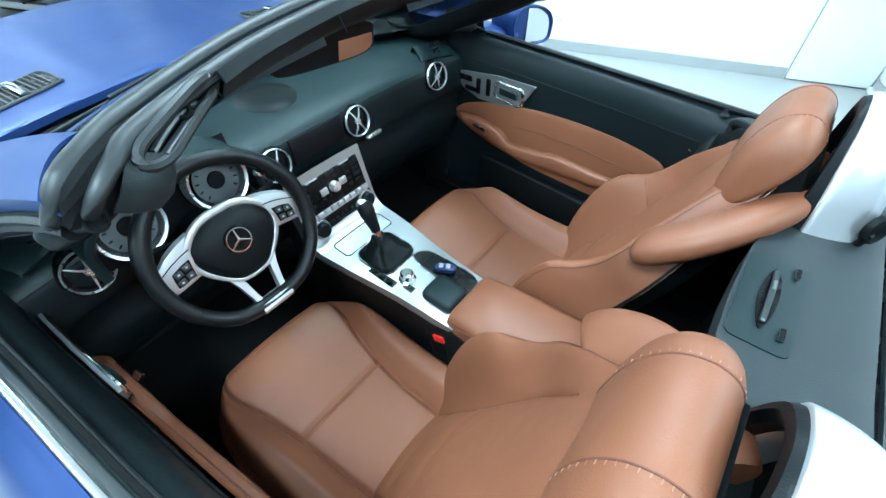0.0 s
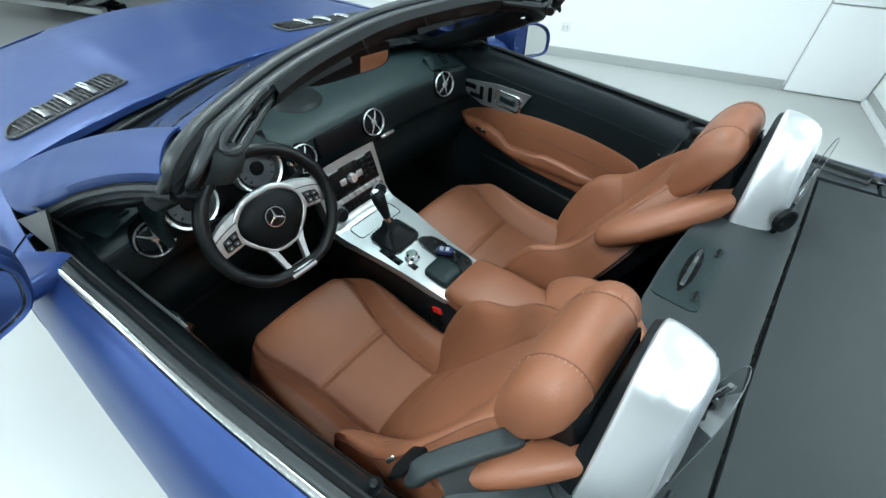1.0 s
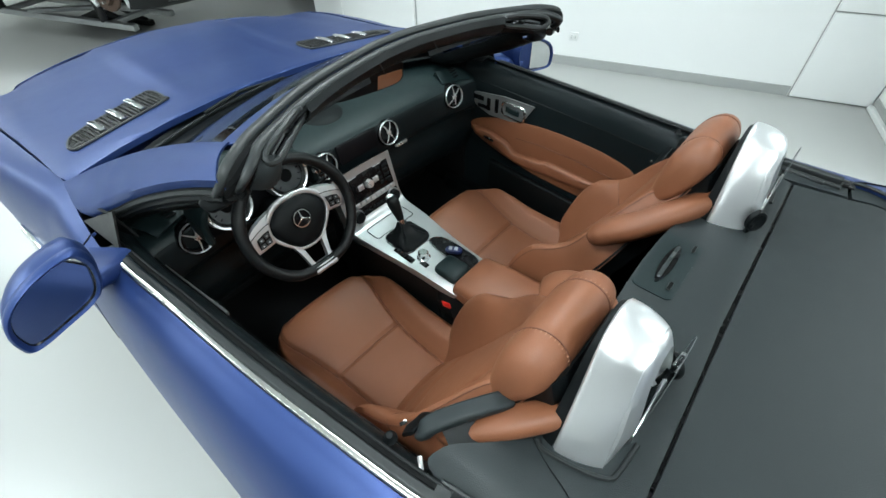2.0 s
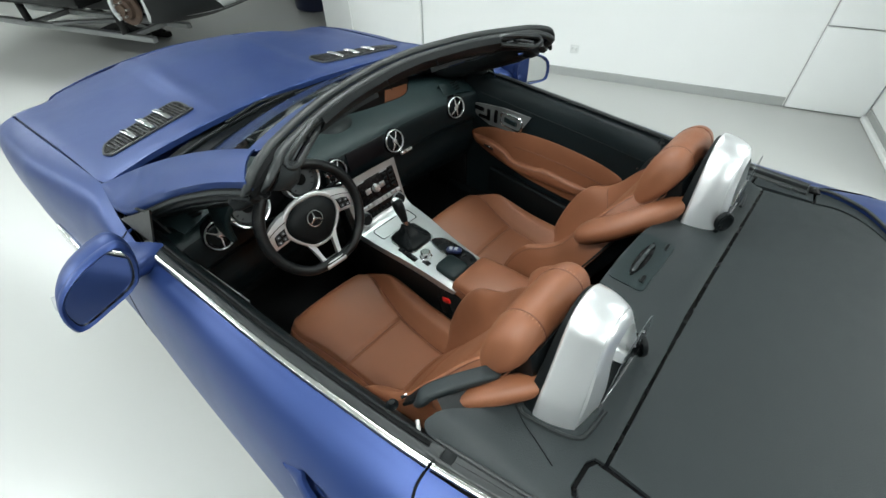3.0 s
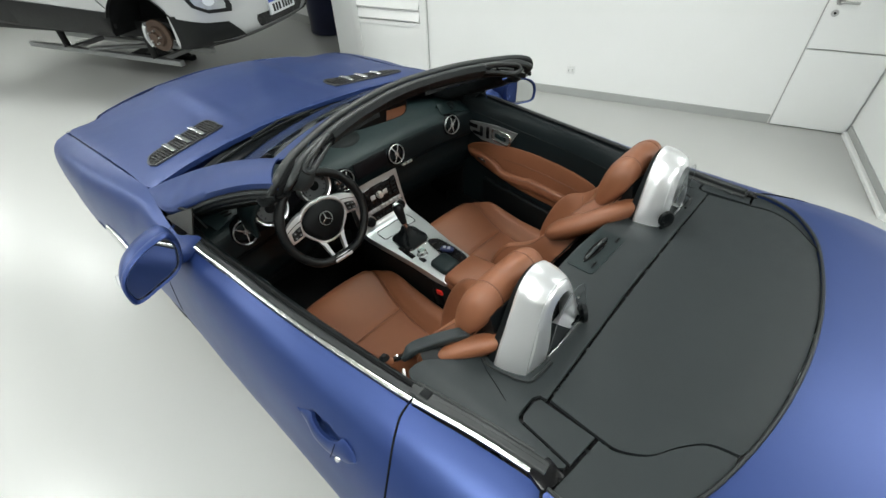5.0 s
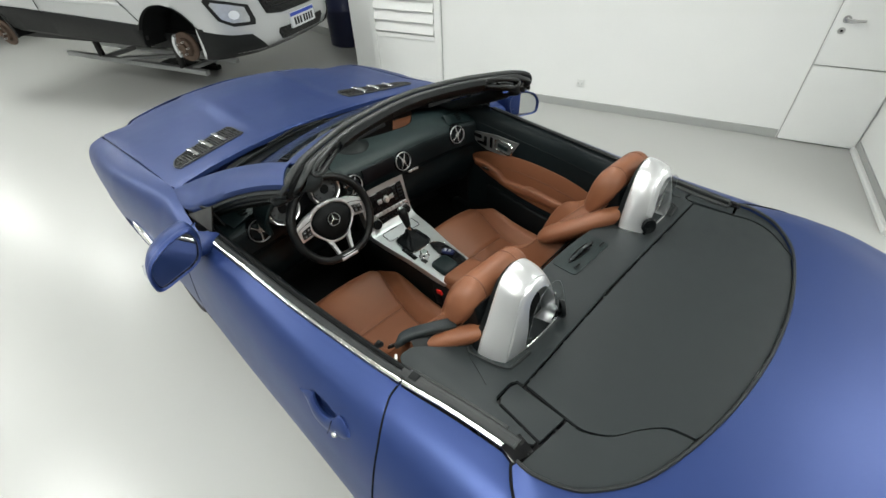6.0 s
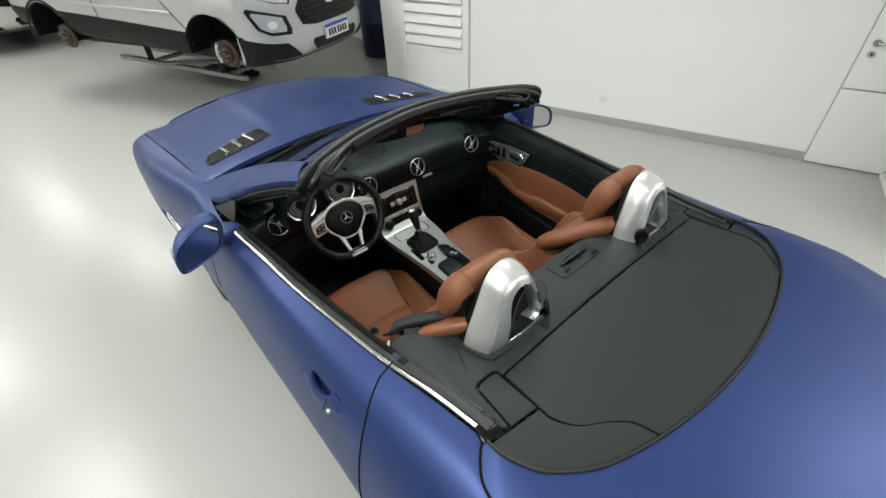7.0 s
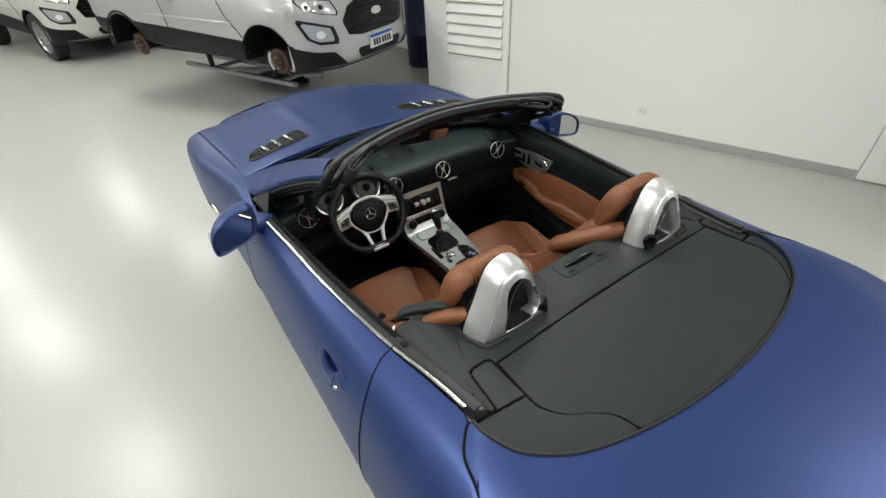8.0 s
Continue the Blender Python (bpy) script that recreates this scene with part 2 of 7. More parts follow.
structure("floor", box(1.5, 4, -0.05, 26, 32, 0.1), M_FLOOR, "polished light grey epoxy floor with soft reflections", "floor")
structure("ceiling", box(1.5, 4, WALL_H + 0.05, 26, 32, 0.1), M_CEIL, "plain white workshop ceiling", "ceiling")
WALL_END = 5.16
structure("wall_east", wall_box(0, WALL_END, -0.15, 0, 0, WALL_H), M_WALL, "smooth white painted wall beside the car", "wall")
structure("baseboard", wall_box(0.585, 3.90, 0.0, 0.014, 0, 0.078), M_BASE, "grey painted skirting along the white wall", "baseboard", 0.003)
# return of the long wall into the recess, and the recess's back wall
structure("wall_recess", wall_box(WALL_END - 0.15, WALL_END, -0.75, -0.15, 0, WALL_H), M_WALL, "short white wall return", "wall")
structure("wall_north_east", box(2.95 + 0.08, 11.0, WALL_H / 2, 0.15, 13.2, WALL_H), M_WALL, "white wall of the recess behind", "wall")
structure("baseboard_recess", box(2.945, 11.0, 0.055, 0.02, 13.2, 0.11), M_BASE, "grey skirting of the recess wall", "baseboard")
# wall square to the long wall


def end_box(s0, s1, d0, d1, z0, z1):
    bm = bmesh.new()
    v = [bm.verts.new(WA + WN * s + WD * d + Vector((0, 0, z))) for z in (z0, z1) for s, d in ((s0, d0), (s1, d0), (s1, d1), (s0, d1))]
    for q in ((0, 1, 2, 3), (4, 5, 6, 7), (0, 1, 5, 4), (1, 2, 6, 5), (2, 3, 7, 6), (3, 0, 4, 7)):
        bm.faces.new([v[i] for i in q])
    return bm


structure("wall_south_east", end_box(-0.16, 1.3, -0.15, 0, 0, WALL_H), M_WALL, "white wall square to the long wall", "wall")
structure("baseboard_end", end_box(0.035, 1.3, 0.0, 0.014, 0, 0.090), M_BASE, "grey painted skirting at the corner", "baseboard", 0.003)
structure("wall_south_return", box(2.68, -6.3, WALL_H / 2, 0.15, 9.6, WALL_H), M_WALL, "unseen white wall added to close the room", "wall")
# unseen wall, kept grey so less light bounces onto the car's flank
structure("wall_west", box(-9.0, 4, WALL_H / 2, 0.15, 30, WALL_H), M_DIM_WALL, "unseen grey wall added to dim the car's left side", "wall")
structure("wall_north", box(-3, 17.5, WALL_H / 2, 13, 0.15, WALL_H), M_WALL, "unseen white wall added to close the room", "wall")
# unseen wall behind the camera, white for the roll hoops to reflect
structure("wall_south", box(-3, -11.0, WALL_H / 2, 13, 0.15, WALL_H), M_WALL, "unseen white wall added to close the room", "wall")

# flush white door at the corner
M_GAP = mat("grey_door_gap", (0.42, 0.425, 0.42), 0.7, 0, 0.1, 10)
door = thing("door_1", "closed white flush door with a mid rail and lever handle", "door", kind="structure")
part("door_frame", wall_box(0.013, 0.576, 0.0, 0.010, 0.0, 2.13), M_GAP, door, "grey rebate round the door")
part("leaf", wall_box(0.018, 0.570, 0.010, 0.034, 0.012, 0.638), M_DOOR, door, bevel=0.003)
part("leaf", wall_box(0.018, 0.570, 0.010, 0.034, 0.650, 2.12), M_DOOR, door, bevel=0.003)
bm = cyl(on_wall(0.505, 0.034, 0.985), on_wall(0.505, 0.080, 0.985), 0.011)
cyl(on_wall(0.512, 0.076, 0.985), on_wall(0.395, 0.076, 0.985), 0.009, bm=bm)
part("lever_handle", bm, M_STEEL, door, "satin steel lever handle")
part("handle_rose", cyl(on_wall(0.505, 0.034, 0.985), on_wall(0.505, 0.042, 0.985), 0.026), M_STEEL, door, "round steel rose")
part("key_rose", cyl(on_wall(0.505, 0.034, 0.905), on_wall(0.505, 0.041, 0.905), 0.024), M_STEEL, door, "round steel key rose")
part("keyhole", cyl(on_wall(0.505, 0.041, 0.905), on_wall(0.505, 0.0425, 0.905), 0.008, n=12), M_GLOSS, door, "dark keyhole")
# white cable duct lying on the skirting of the corner wall
duct = thing("cable_duct", "slim white plastic cable duct along the skirting", "cable duct", at=on_wall(0.0, 0.3, 0.02))
part("duct_body", end_box(0.06, 1.3, 0.014, 0.040, 0.0, 0.042), M_PLASTIC_W, duct, bevel=0.003)
part("duct_lid", end_box(0.06, 1.3, 0.040, 0.044, 0.006, 0.036), M_DOOR, duct, bevel=0.001)

# louvred door: wide blades over a plain lower panel, in a flat frame
lou = thing("door_2", "closed white louvred door with a plain lower panel", "door", kind="structure")
L0, L1 = 3.945, 4.865
part("door_frame", wall_box(L0 - 0.006, L1 + 0.006, 0.0, 0.010, 0.0, 2.14), M_GAP, lou, "grey rebate round the door")
for a_, b_ in ((L0, L0 + 0.075), (L1 - 0.075, L1)):
    part("stile", wall_box(a_, b_, 0.010, 0.036, 0.012, 2.12), M_DOOR, lou, bevel=0.003)
part("panel", wall_box(L0 + 0.075, L1 - 0.075, 0.010, 0.026, 0.085, 0.500), M_DOOR, lou, bevel=0.003)
for a_, b_ in ((0.012, 0.085), (0.500, 0.548), (2.02, 2.12)):
    part("rail", wall_box(L0 + 0.075, L1 - 0.075, 0.010, 0.036, a_, b_), M_DOOR, lou, bevel=0.003)
# skirting grey on the back sheet stands in for shade between the blades
part("louvre_back", wall_box(L0 + 0.075, L1 - 0.075, 0.0105, 0.012, 0.548, 2.02), M_BASE, lou, "grey back sheet, shade between the blades put in as colour")
for i in range(13):
    z = 0.566 + 0.112 * i
    bm = bmesh.new()
    v = [bm.verts.new(on_wall(s_, d, zz)) for s_ in (L0 + 0.078, L1 - 0.078) for d, zz in ((0.014, z + 0.112), (0.014, z + 0.098), (0.052, z - 0.004), (0.060, z + 0.006))]
    for q in ((0, 1, 2, 3), (4, 5, 6, 7), (0, 1, 5, 4), (1, 2, 6, 5), (2, 3, 7, 6), (3, 0, 4, 7)):
        bm.faces.new([v[k] for k in q])
    part("slat", bm, M_DOOR, lou)

# wall socket
sock = thing("wall_socket", "small white double wall socket near the floor", "socket", at=on_wall(2.375, 0.004, 0.25))
part("cover_plate", wall_box(2.337, 2.413, 0.0, 0.010, 0.215, 0.288), M_PLASTIC_W, sock, bevel=0.003)
for a_, b_ in ((2.343, 2.373), (2.378, 2.408)):
    ot = part("outlet", wall_box(a_, b_, 0.010, 0.017, 0.236, 0.270), M_PLASTIC_W, sock, "white outlet", bevel=0.002)
    for z in (0.246, 0.260):
        part("pin_hole", cyl(on_wall((a_ + b_) / 2, 0.0165, z), on_wall((a_ + b_) / 2, 0.0178, z), 0.0032, n=10), M_GLOSS, ot, "dark pin hole")

# navy drum in the recess
drum = thing("storage_drum", "tall dark navy blue plastic drum on the floor", "drum", at=(2.93, 5.02, 0))
m4 = Matrix.Translation((2.93, 5.02, 0))
part("barrel", lathe([(0.0, 0.0), (0.25, 0.0), (0.275, 0.02), (0.28, 0.45), (0.292, 0.47), (0.292, 0.5), (0.28, 0.52), (0.28, 0.95), (0.292, 0.97), (0.292, 1.0), (0.28, 1.02), (0.275, 1.45), (0.25, 1.5), (0, 1.5)], m4, 40), M_NAVY, drum)
part("lid", lathe([(0.0, 1.545), (0.25, 1.54), (0.285, 1.53), (0.285, 1.48), (0.28, 1.48)], m4, 40), M_NAVY, drum)

# ceiling light panels, in rows along the long wall
for row, (ox, oy, n_) in enumerate(((2.0, -2.6, 5), (-0.5, -3.6, 6), (-3.2, -4.2, 6))):
    for k in range(n_):
        x, y = ox + WD.x * 3.4 * k, oy + WD.y * 3.4 * k
        ang = math.degrees(math.atan2(-WD.x, WD.y))
        lm = pose(x, y, WALL_H, 0, 0, ang)
        lp = thing("ceiling_light", "long white LED ceiling panel, switched on", "ceiling light", "ceiling lights", at=(x, y, WALL_H))
        bm = bmesh.new()
        for a in ((-0.31, 0, 0.02, 1.24), (0.31, 0, 0.02, 1.24), (0, -0.61, 0.6, 0.02), (0, 0.61, 0.6, 0.02)):
            box(a[0], a[1], -0.012, a[2], a[3], 0.024, bm)
        part("frame", place(bm, lm), M_PLASTIC_W, lp)
        part("diffuser", place(box(0, 0, -0.008, 0.6, 1.2, 0.01), lm), M_LED, lp, "glowing diffuser")
        ld = bpy.data.lights.new("panel_light", "AREA")
        ld.shape, ld.size, ld.size_y, ld.energy, ld.color = "RECTANGLE", 0.6, 1.2, LAMP_POWER * (0.80, 1.15, 0.45)[row], (0.95, 1.0, 0.985)
        lo = new("panel_light", ld)
        lo.matrix_world = pose(x, y, WALL_H - 0.03, 0, 0, ang)

# ---- the convertible: outer body ----
car = thing("convertible_car", "satin blue two-seat convertible, roof down, tan leather cabin", "car")
Z_DECK = 0.966

# half-width and height of the belt or shut line, and of the widest line, along the car (y forward)
BELT = [(-1.00, 0.628, 0.968), (-0.87, 0.638, 0.964), (-0.727, 0.657, 0.957), (-0.56, 0.686, 0.950), (-0.36, 0.713, 0.946), (-0.14, 0.739, 0.943), (0.10, 0.760, 0.942),
        (0.40, 0.785, 0.942), (0.58, 0.776, 0.960), (0.74, 0.752, 0.978), (1.0, 0.768, 0.966), (1.3, 0.788, 0.946), (1.6, 0.806, 0.918), (1.80, 0.814, 0.888), (1.9, 0.81, 0.87)]
WIDE = [(-1.0, 0.886), (-0.56, 0.880), (-0.2, 0.884), (0.2, 0.892), (0.6, 0.894), (0.9, 0.906), (1.15, 0.922), (1.45, 0.934), (1.7, 0.932), (1.80, 0.924), (1.9, 0.89)]
AXLE_F, AXLE_R, ARCH = 1.22, -1.21, 0.355


def arch_z(y):
    for a in (AXLE_F, AXLE_R):
        if abs(y - a) < ARCH:
            return 0.30 + math.sqrt(ARCH ** 2 - (y - a) ** 2)
    return 0.0


def front_form(x, y):
    """Bulge of the bonnet towards the nose, and the slight lean of its passenger side."""
    bulge = 0.060 * max(0.0, 1 - (x / 0.66) ** 2) * smoothstep(1.20, 1.95, y)
    return bulge - 0.023 * max(0.0, min(1.0, x / 0.79)) * smoothstep(0.78, 1.15, y)


def side_row(y, s, n=4):
    """The section of the body's side at y, from the belt down to the sill."""
    xb, zb = ip(BELT, y)
    w = ip(WIDE, y)
    d = w - xb
    f = max(0.0, min(1.0, (y - 0.75) / 0.5))
    r = max(0.0, min(1.0, (-0.45 - y) / 0.45))
    keys = [(xb + 0.004, zb - 0.003), (xb + d * (0.13 + 0.15 * f), zb - 0.010 + 0.004 * r), (xb + d * (0.38 + 0.24 * f), zb - 0.030 + 0.013 * r), (xb + d * (0.58 + 0.29 * f), zb - 0.070 - 0.005 * f + 0.020 * r), (xb + d * (0.77 + 0.21 * f), zb - 0.140 - 0.02 * f + 0.02 * r), (xb + d * (0.91 + 0.085 * f), zb - 0.24 - 0.03 * f), (w, 0.575), (w - 0.012, 0.44), (w - 0.03, 0.30), (w - 0.055, 0.20)]
    pts = cr([(a, 0, b) for a, b in keys], n)
    zmin = arch_z(y)
    return [Vector((s * p.x, y, max(p.z, zmin))) for p in pts]


def rear_rake(x):
    """How far the quarter panel's rear edge runs back at x off the middle."""
    return ip([(0.60, 0.0), (0.656, 0.0), (0.680, 0.026), (0.700, 0.048), (0.715, 0.076), (0.722, 0.116), (0.731, 0.146), (0.76, 0.19), (0.80, 0.235), (0.853, 0.270), (0.885, 0.29), (0.92, 0.30)], abs(x))


def door_rake(x):
    """How far the door's rear edge runs back at x off the middle."""
    return ip([(0.60, 0.0), (0.71, 0.001), (0.748, 0.019), (0.788, 0.042), (0.814, 0.055), (0.85, 0.066), (0.92, 0.072)], abs(x))


def grip_depth(y, z):
    """Depth of the scoop behind the door handle's bar."""
    r = (((y + 0.420) / 0.064) ** 4 + ((z - 0.817 - 0.05 * (y + 0.420)) / 0.031) ** 4) ** 0.25
    return 0.024 * (1 - smoothstep(0.72, 1.0, r))


def side_panel(name, y0, y1, s, n, lab="", rake0=None, rake1=None, fine=4):
    rows = []
    for i in range(n + 1):
        y = y0 + (y1 - y0) * i / n
        row = side_row(y, s, fine)
        for p in row:
            p.z += min(0.0, front_form(p.x, y))
            p.y -= (i / n) * (rake1(p.x) if rake1 else 0.0) + (1 - i / n) * (rake0(p.x) if rake0 else 0.0)
            if fine > 4:
                p.x -= s * 0.93 * grip_depth(p.y, p.z)
                p.z -= 0.36 * grip_depth(p.y, p.z)
        rows.append(row)
    # a rolled flange round the panel's ends
    for k in (0, -1):
        r = [Vector((p.x - s * 0.012, p.y, p.z)) for p in rows[k]]
        rows.insert(0, r) if k == 0 else rows.append(r)
    return part(name, loft(rows), M_BLUE, car, lab, 50, solid=0.003)


DOOR0, DOOR1 = 0.50, -0.577
for s in (-1, 1):
    side_panel("front_fender", 1.80, DOOR0 + 0.004, s, 60)
    side_panel("door", DOOR0, DOOR1, s, 170, rake1=door_rake, fine=14)
    side_panel("quarter_panel", DOOR1 - 0.005, -0.907, s, 14, rake0=door_rake, rake1=rear_rake)
    # chrome along the belt, in two lengths
    for y0, y1, n in ((0.415, DOOR1, 24), (DOOR1 - 0.006, -0.885, 8)):
        path = [Vector((s * (ip(BELT, y)[0] - 0.004 - 0.005 * smoothstep(-0.5, -0.75, y)), y, ip(BELT, y)[1] + (0.001 if s < 0 else -0.005))) for y in (y0 + (y1 - y0) * i / n for i in range(n + 1))]
        part("belt_chrome", sweep(path, rrect(0.013, 0.010, 0.004)), M_STRIP, car, "bright chrome belt strip")
        path = [p + Vector((-s * 0.015, 0, 0.001 if s < 0 else 0.009 + (0.012 if y0 < 0 else 0.0))) for p in path]
        part("window_seal", sweep(path, rrect(0.020, 0.014 if y0 > 0 else 0.022, 0.005)), M_RUBBER, car, "black rubber window seal")
        if y0 > 0:
            path = [p + Vector((-s * 0.0135, 0, 0.0065)) for p in path]
            part("seal_slot", sweep(path, rrect(0.009, 0.006, 0.002)), M_CARPET, car, "dark slot for the window glass")
            part("seal_ridge", sweep([p + Vector((-s * 0.007, 0, 0.001)) for p in path], ring2(0.0035, 8)), M_BLACK, car, "black inner seal lip")

# door handles with keyhole
for s in (-1, 1):
    def on_side(y, z, out=0.0):
        row = side_row(y, s)
        for a, b in zip(row, row[1:]):
            if a.z >= z >= b.z:
                p = a.lerp(b, (a.z - z) / max(a.z - b.z, 1e-6))
                t = (b - a).normalized()
                nrm = Vector((s * -t.z, 0, s * t.x))
                if nrm.x * s < 0:
                    nrm = -nrm
                return p + nrm * out
        return row[-1].copy()
    nn = Vector((s * 0.93, 0, 0.36))
    # flush bar across the scoop, with a broad rear cap
    up_ = cr([(-0.304, 0.826, 0.0), (-0.330, 0.838, 0.004), (-0.362, 0.850, 0.007), (-0.376, 0.841, 0.011), (-0.404, 0.829, 0.012), (-0.440, 0.831, 0.012), (-0.466, 0.846, 0.012), (-0.485, 0.866, 0.009), (-0.517, 0.859, 0.007), (-0.536, 0.843, 0.001)], 4)
    lo_ = cr([(-0.306, 0.824, 0.0), (-0.324, 0.816, 0.003), (-0.345, 0.805, 0.004), (-0.362, 0.795, 0.005), (-0.385, 0.781, 0.006), (-0.430, 0.780, 0.006), (-0.465, 0.791, 0.006), (-0.490, 0.803, 0.006), (-0.518, 0.818, 0.005), (-0.536, 0.838, 0.001)], 4)
    up_, lo_ = [[p - Vector((0.004, 0.012, 0)) for p in q] for q in (up_, lo_)]
    rows = []
    for a, b in zip(up_, lo_):
        c = a.lerp(b, 0.5)
        rows.append([on_side(a.x, a.y, a.z - 0.012), on_side(a.x, a.y + 0.001, a.z - 0.003), on_side(a.x, a.y - 0.003, a.z), on_side(c.x, c.y, c.z + 0.004), on_side(b.x, b.y + 0.003, b.z), on_side(b.x, b.y, b.z - 0.003), on_side(b.x, b.y, b.z - 0.012)])
    hd = part("door_handle", loft(rows, caps=True, closed=True), M_BLUE, car, "", 50)
    part("shut_line", sweep([on_side(y_, z_, 0.0125) for y_, z_ in ((-0.472, 0.830), (-0.470, 0.813), (-0.466, 0.792), (-0.462, 0.778))], ring2(0.0012, 5)), M_CARPET, hd, "thin dark joint")
    c = on_side(-0.486, 0.794, 0.008)
    part("keyhole", lathe([(0, 0.005), (0.007, 0.005), (0.009, 0.002), (0.009, -0.012)], frame_at(c, nn), 16), M_CHROME, hd, "bright lock cylinder")

# bright outlet fin on each front fender
for s in (-1, 1):
    rowf = []
    for y, z in ((1.12, 0.700), (1.05, 0.690), (0.98, 0.680), (0.90, 0.664)):
        rr_ = side_row(y, s)
        p = min(rr_, key=lambda v: abs(v.z - z))
        rowf.append(Vector((p.x + s * 0.006, y, z)))
    part("fender_fin", sweep(rowf, rrect(0.050, 0.024, 0.009), ups=(s, 0, 0.2), scale=[0.7, 1, 1, 0.6]), M_CHROME, car, "bright fender outlet fin")

# hood
HOOD_EDGE = [(0.74, 0.978), (1.0, 0.964), (1.3, 0.943), (1.6, 0.916), (1.80, 0.888), (1.9, 0.872), (2.0, 0.850), (2.1, 0.812), (2.2, 0.75)]


def hood_z(x, y):
    e = ip(HOOD_EDGE, y)
    xe = 0.79
    crown = 0.004 * (1 - min(1, abs(x) / xe) ** 2.2)
    # two raised power lines
    ax = abs(x)
    ridge = 0.009 * max(0.0, 1 - abs(ax - (0.255 + 0.03 * (y - 1.0))) / 0.045) * max(0.0, min(1, (y - 1.1) / 0.3 + 0.5))
    inner = 0.007 * max(0.0, min(1, (0.27 - ax) / 0.05 + 0.5)) * max(0.0, min(1, (y - 1.0) / 0.4))
    return e + crown + ridge + inner + front_form(x, y)


right = [(0.0, 0.925), (0.2, 0.912), (0.4, 0.878), (0.58, 0.828), (0.70, 0.775), (0.745, 0.748), (0.757, 0.80), (0.764, 1.0), (0.783, 1.3), (0.801, 1.6), (0.808, 1.78), (0.79, 1.845), (0.67, 1.878), (0.645, 1.90), (0.625, 1.955), (0.5, 2.02), (0.34, 2.075), (0.17, 2.105)]
outl = right + [(0, 2.115)] + [(-x, y) for x, y in reversed(right[1:])]
part("hood", plate(outl, hood_z, 0.020, 0.035, edge=0.004), M_BLUE, car, "matt blue bonnet with two raised lines", 30)

M_VENT = mat("grey_vent_plastic", (0.022, 0.023, 0.024), 0.4, 0.1, 0.1, 30)
# vents in the hood
for s in (-1, 1):
    vc = [(0.672, 0.925), (0.684, 0.950), (0.672, 1.00), (0.640, 1.045), (0.52, 1.118), (0.37, 1.196), (0.338, 1.200), (0.324, 1.160), (0.324, 1.085), (0.336, 1.055), (0.50, 0.990), (0.655, 0.928)]
    o = [(s * p.x, p.y) for p in cr([(a, b, 0) for a, b in vc], 3, True)]
    vent = part("hood_vent", plate(o, lambda x, y: hood_z(x, y) + 0.003, 0.006, 0.04), M_GLOSS, car, "black hood vent grille with chrome fins")
    ring = [Vector((x, y, hood_z(x, y) + 0.004)) for x, y in o]
    part("vent_frame", sweep(ring, ring2(0.0045, 6), closed=True), M_VENT, vent, "thin grey frame")

    def span(t):
        """Rear and front edge of the vent at t across it."""
        x = 0.665 + (0.335 - 0.665) * t
        yr = 0.930 + (1.058 - 0.930) * t
        yf = ip([(0.0, 1.005), (0.12, 1.045), (0.45, 1.122), (0.9, 1.196), (1.0, 1.196)], t)
        return x, yr + 0.006, yf - 0.006
    for i in range(1, 22):
        t = i / 22
        x, yr, yf = span(t)
        q = [Vector((s * (x + 0.004), yf, 0)), Vector((s * x, (yf + yr) / 2, 0)), Vector((s * (x - 0.004), yr, 0))]
        for v in q:
            v.z = hood_z(v.x, v.y) + 0.006
        if i in (6, 11, 16):
            for k, v in enumerate(q):
                v.z += (0.004, 0.007, 0.004)[k]
            part("chrome_fin", sweep(q, rrect(0.023, 0.012, 0.005), scale=[1.0, 1.0, 0.7]), M_CHROME, vent, "bright chrome fin")
        else:
            part("grille_bar", sweep(q, rrect(0.0036, 0.005, 0.001)), M_VENT, vent)

# nose below the hood's front edge
hl = [(0.816, 1.806, 0.882), (0.797, 1.855, 0.866), (0.675, 1.888, 0.868), (0.632, 1.965, 0.862), (0.50, 2.030, 0.850), (0.34, 2.086, 0.838), (0.17, 2.116, 0.830), (0, 2.126, 0.828)]
md = [(0.902, 1.806, 0.64), (0.904, 1.92, 0.64), (0.872, 2.035, 0.64), (0.78, 2.12, 0.64), (0.60, 2.175, 0.64), (0.38, 2.20, 0.64), (0.18, 2.215, 0.64), (0, 2.22, 0.64)]
lo = [(0.85, 1.806, 0.20), (0.85, 1.90, 0.20), (0.82, 2.0, 0.20), (0.72, 2.08, 0.20), (0.56, 2.12, 0.20), (0.36, 2.15, 0.20), (0.17, 2.165, 0.20), (0, 2.17, 0.20)]


def both(k):
    return cr(k + [(-x, y, z) for x, y, z in reversed(k[:-1])], 5)


ra, rb, rc = both(hl), both(md), both(lo)
for p in ra:
    p.z += front_form(p.x, p.y)
rows = []
for t in (0, 0.2, 0.4, 0.6, 0.8, 1.0):
    rows.append([a.lerp(b, t) + Vector((0, 0.03 * math.sin(math.pi * t) * (1 if a.y > 1.9 else 0.2), 0)) for a, b in zip(ra, rb)])
for t in (0.35, 0.7, 1.0):
    rows.append([b.lerp(c, t) for b, c in zip(rb, rc)])
part("front_bumper", loft(rows), M_BLUE, car, "", 50, solid=0.004)
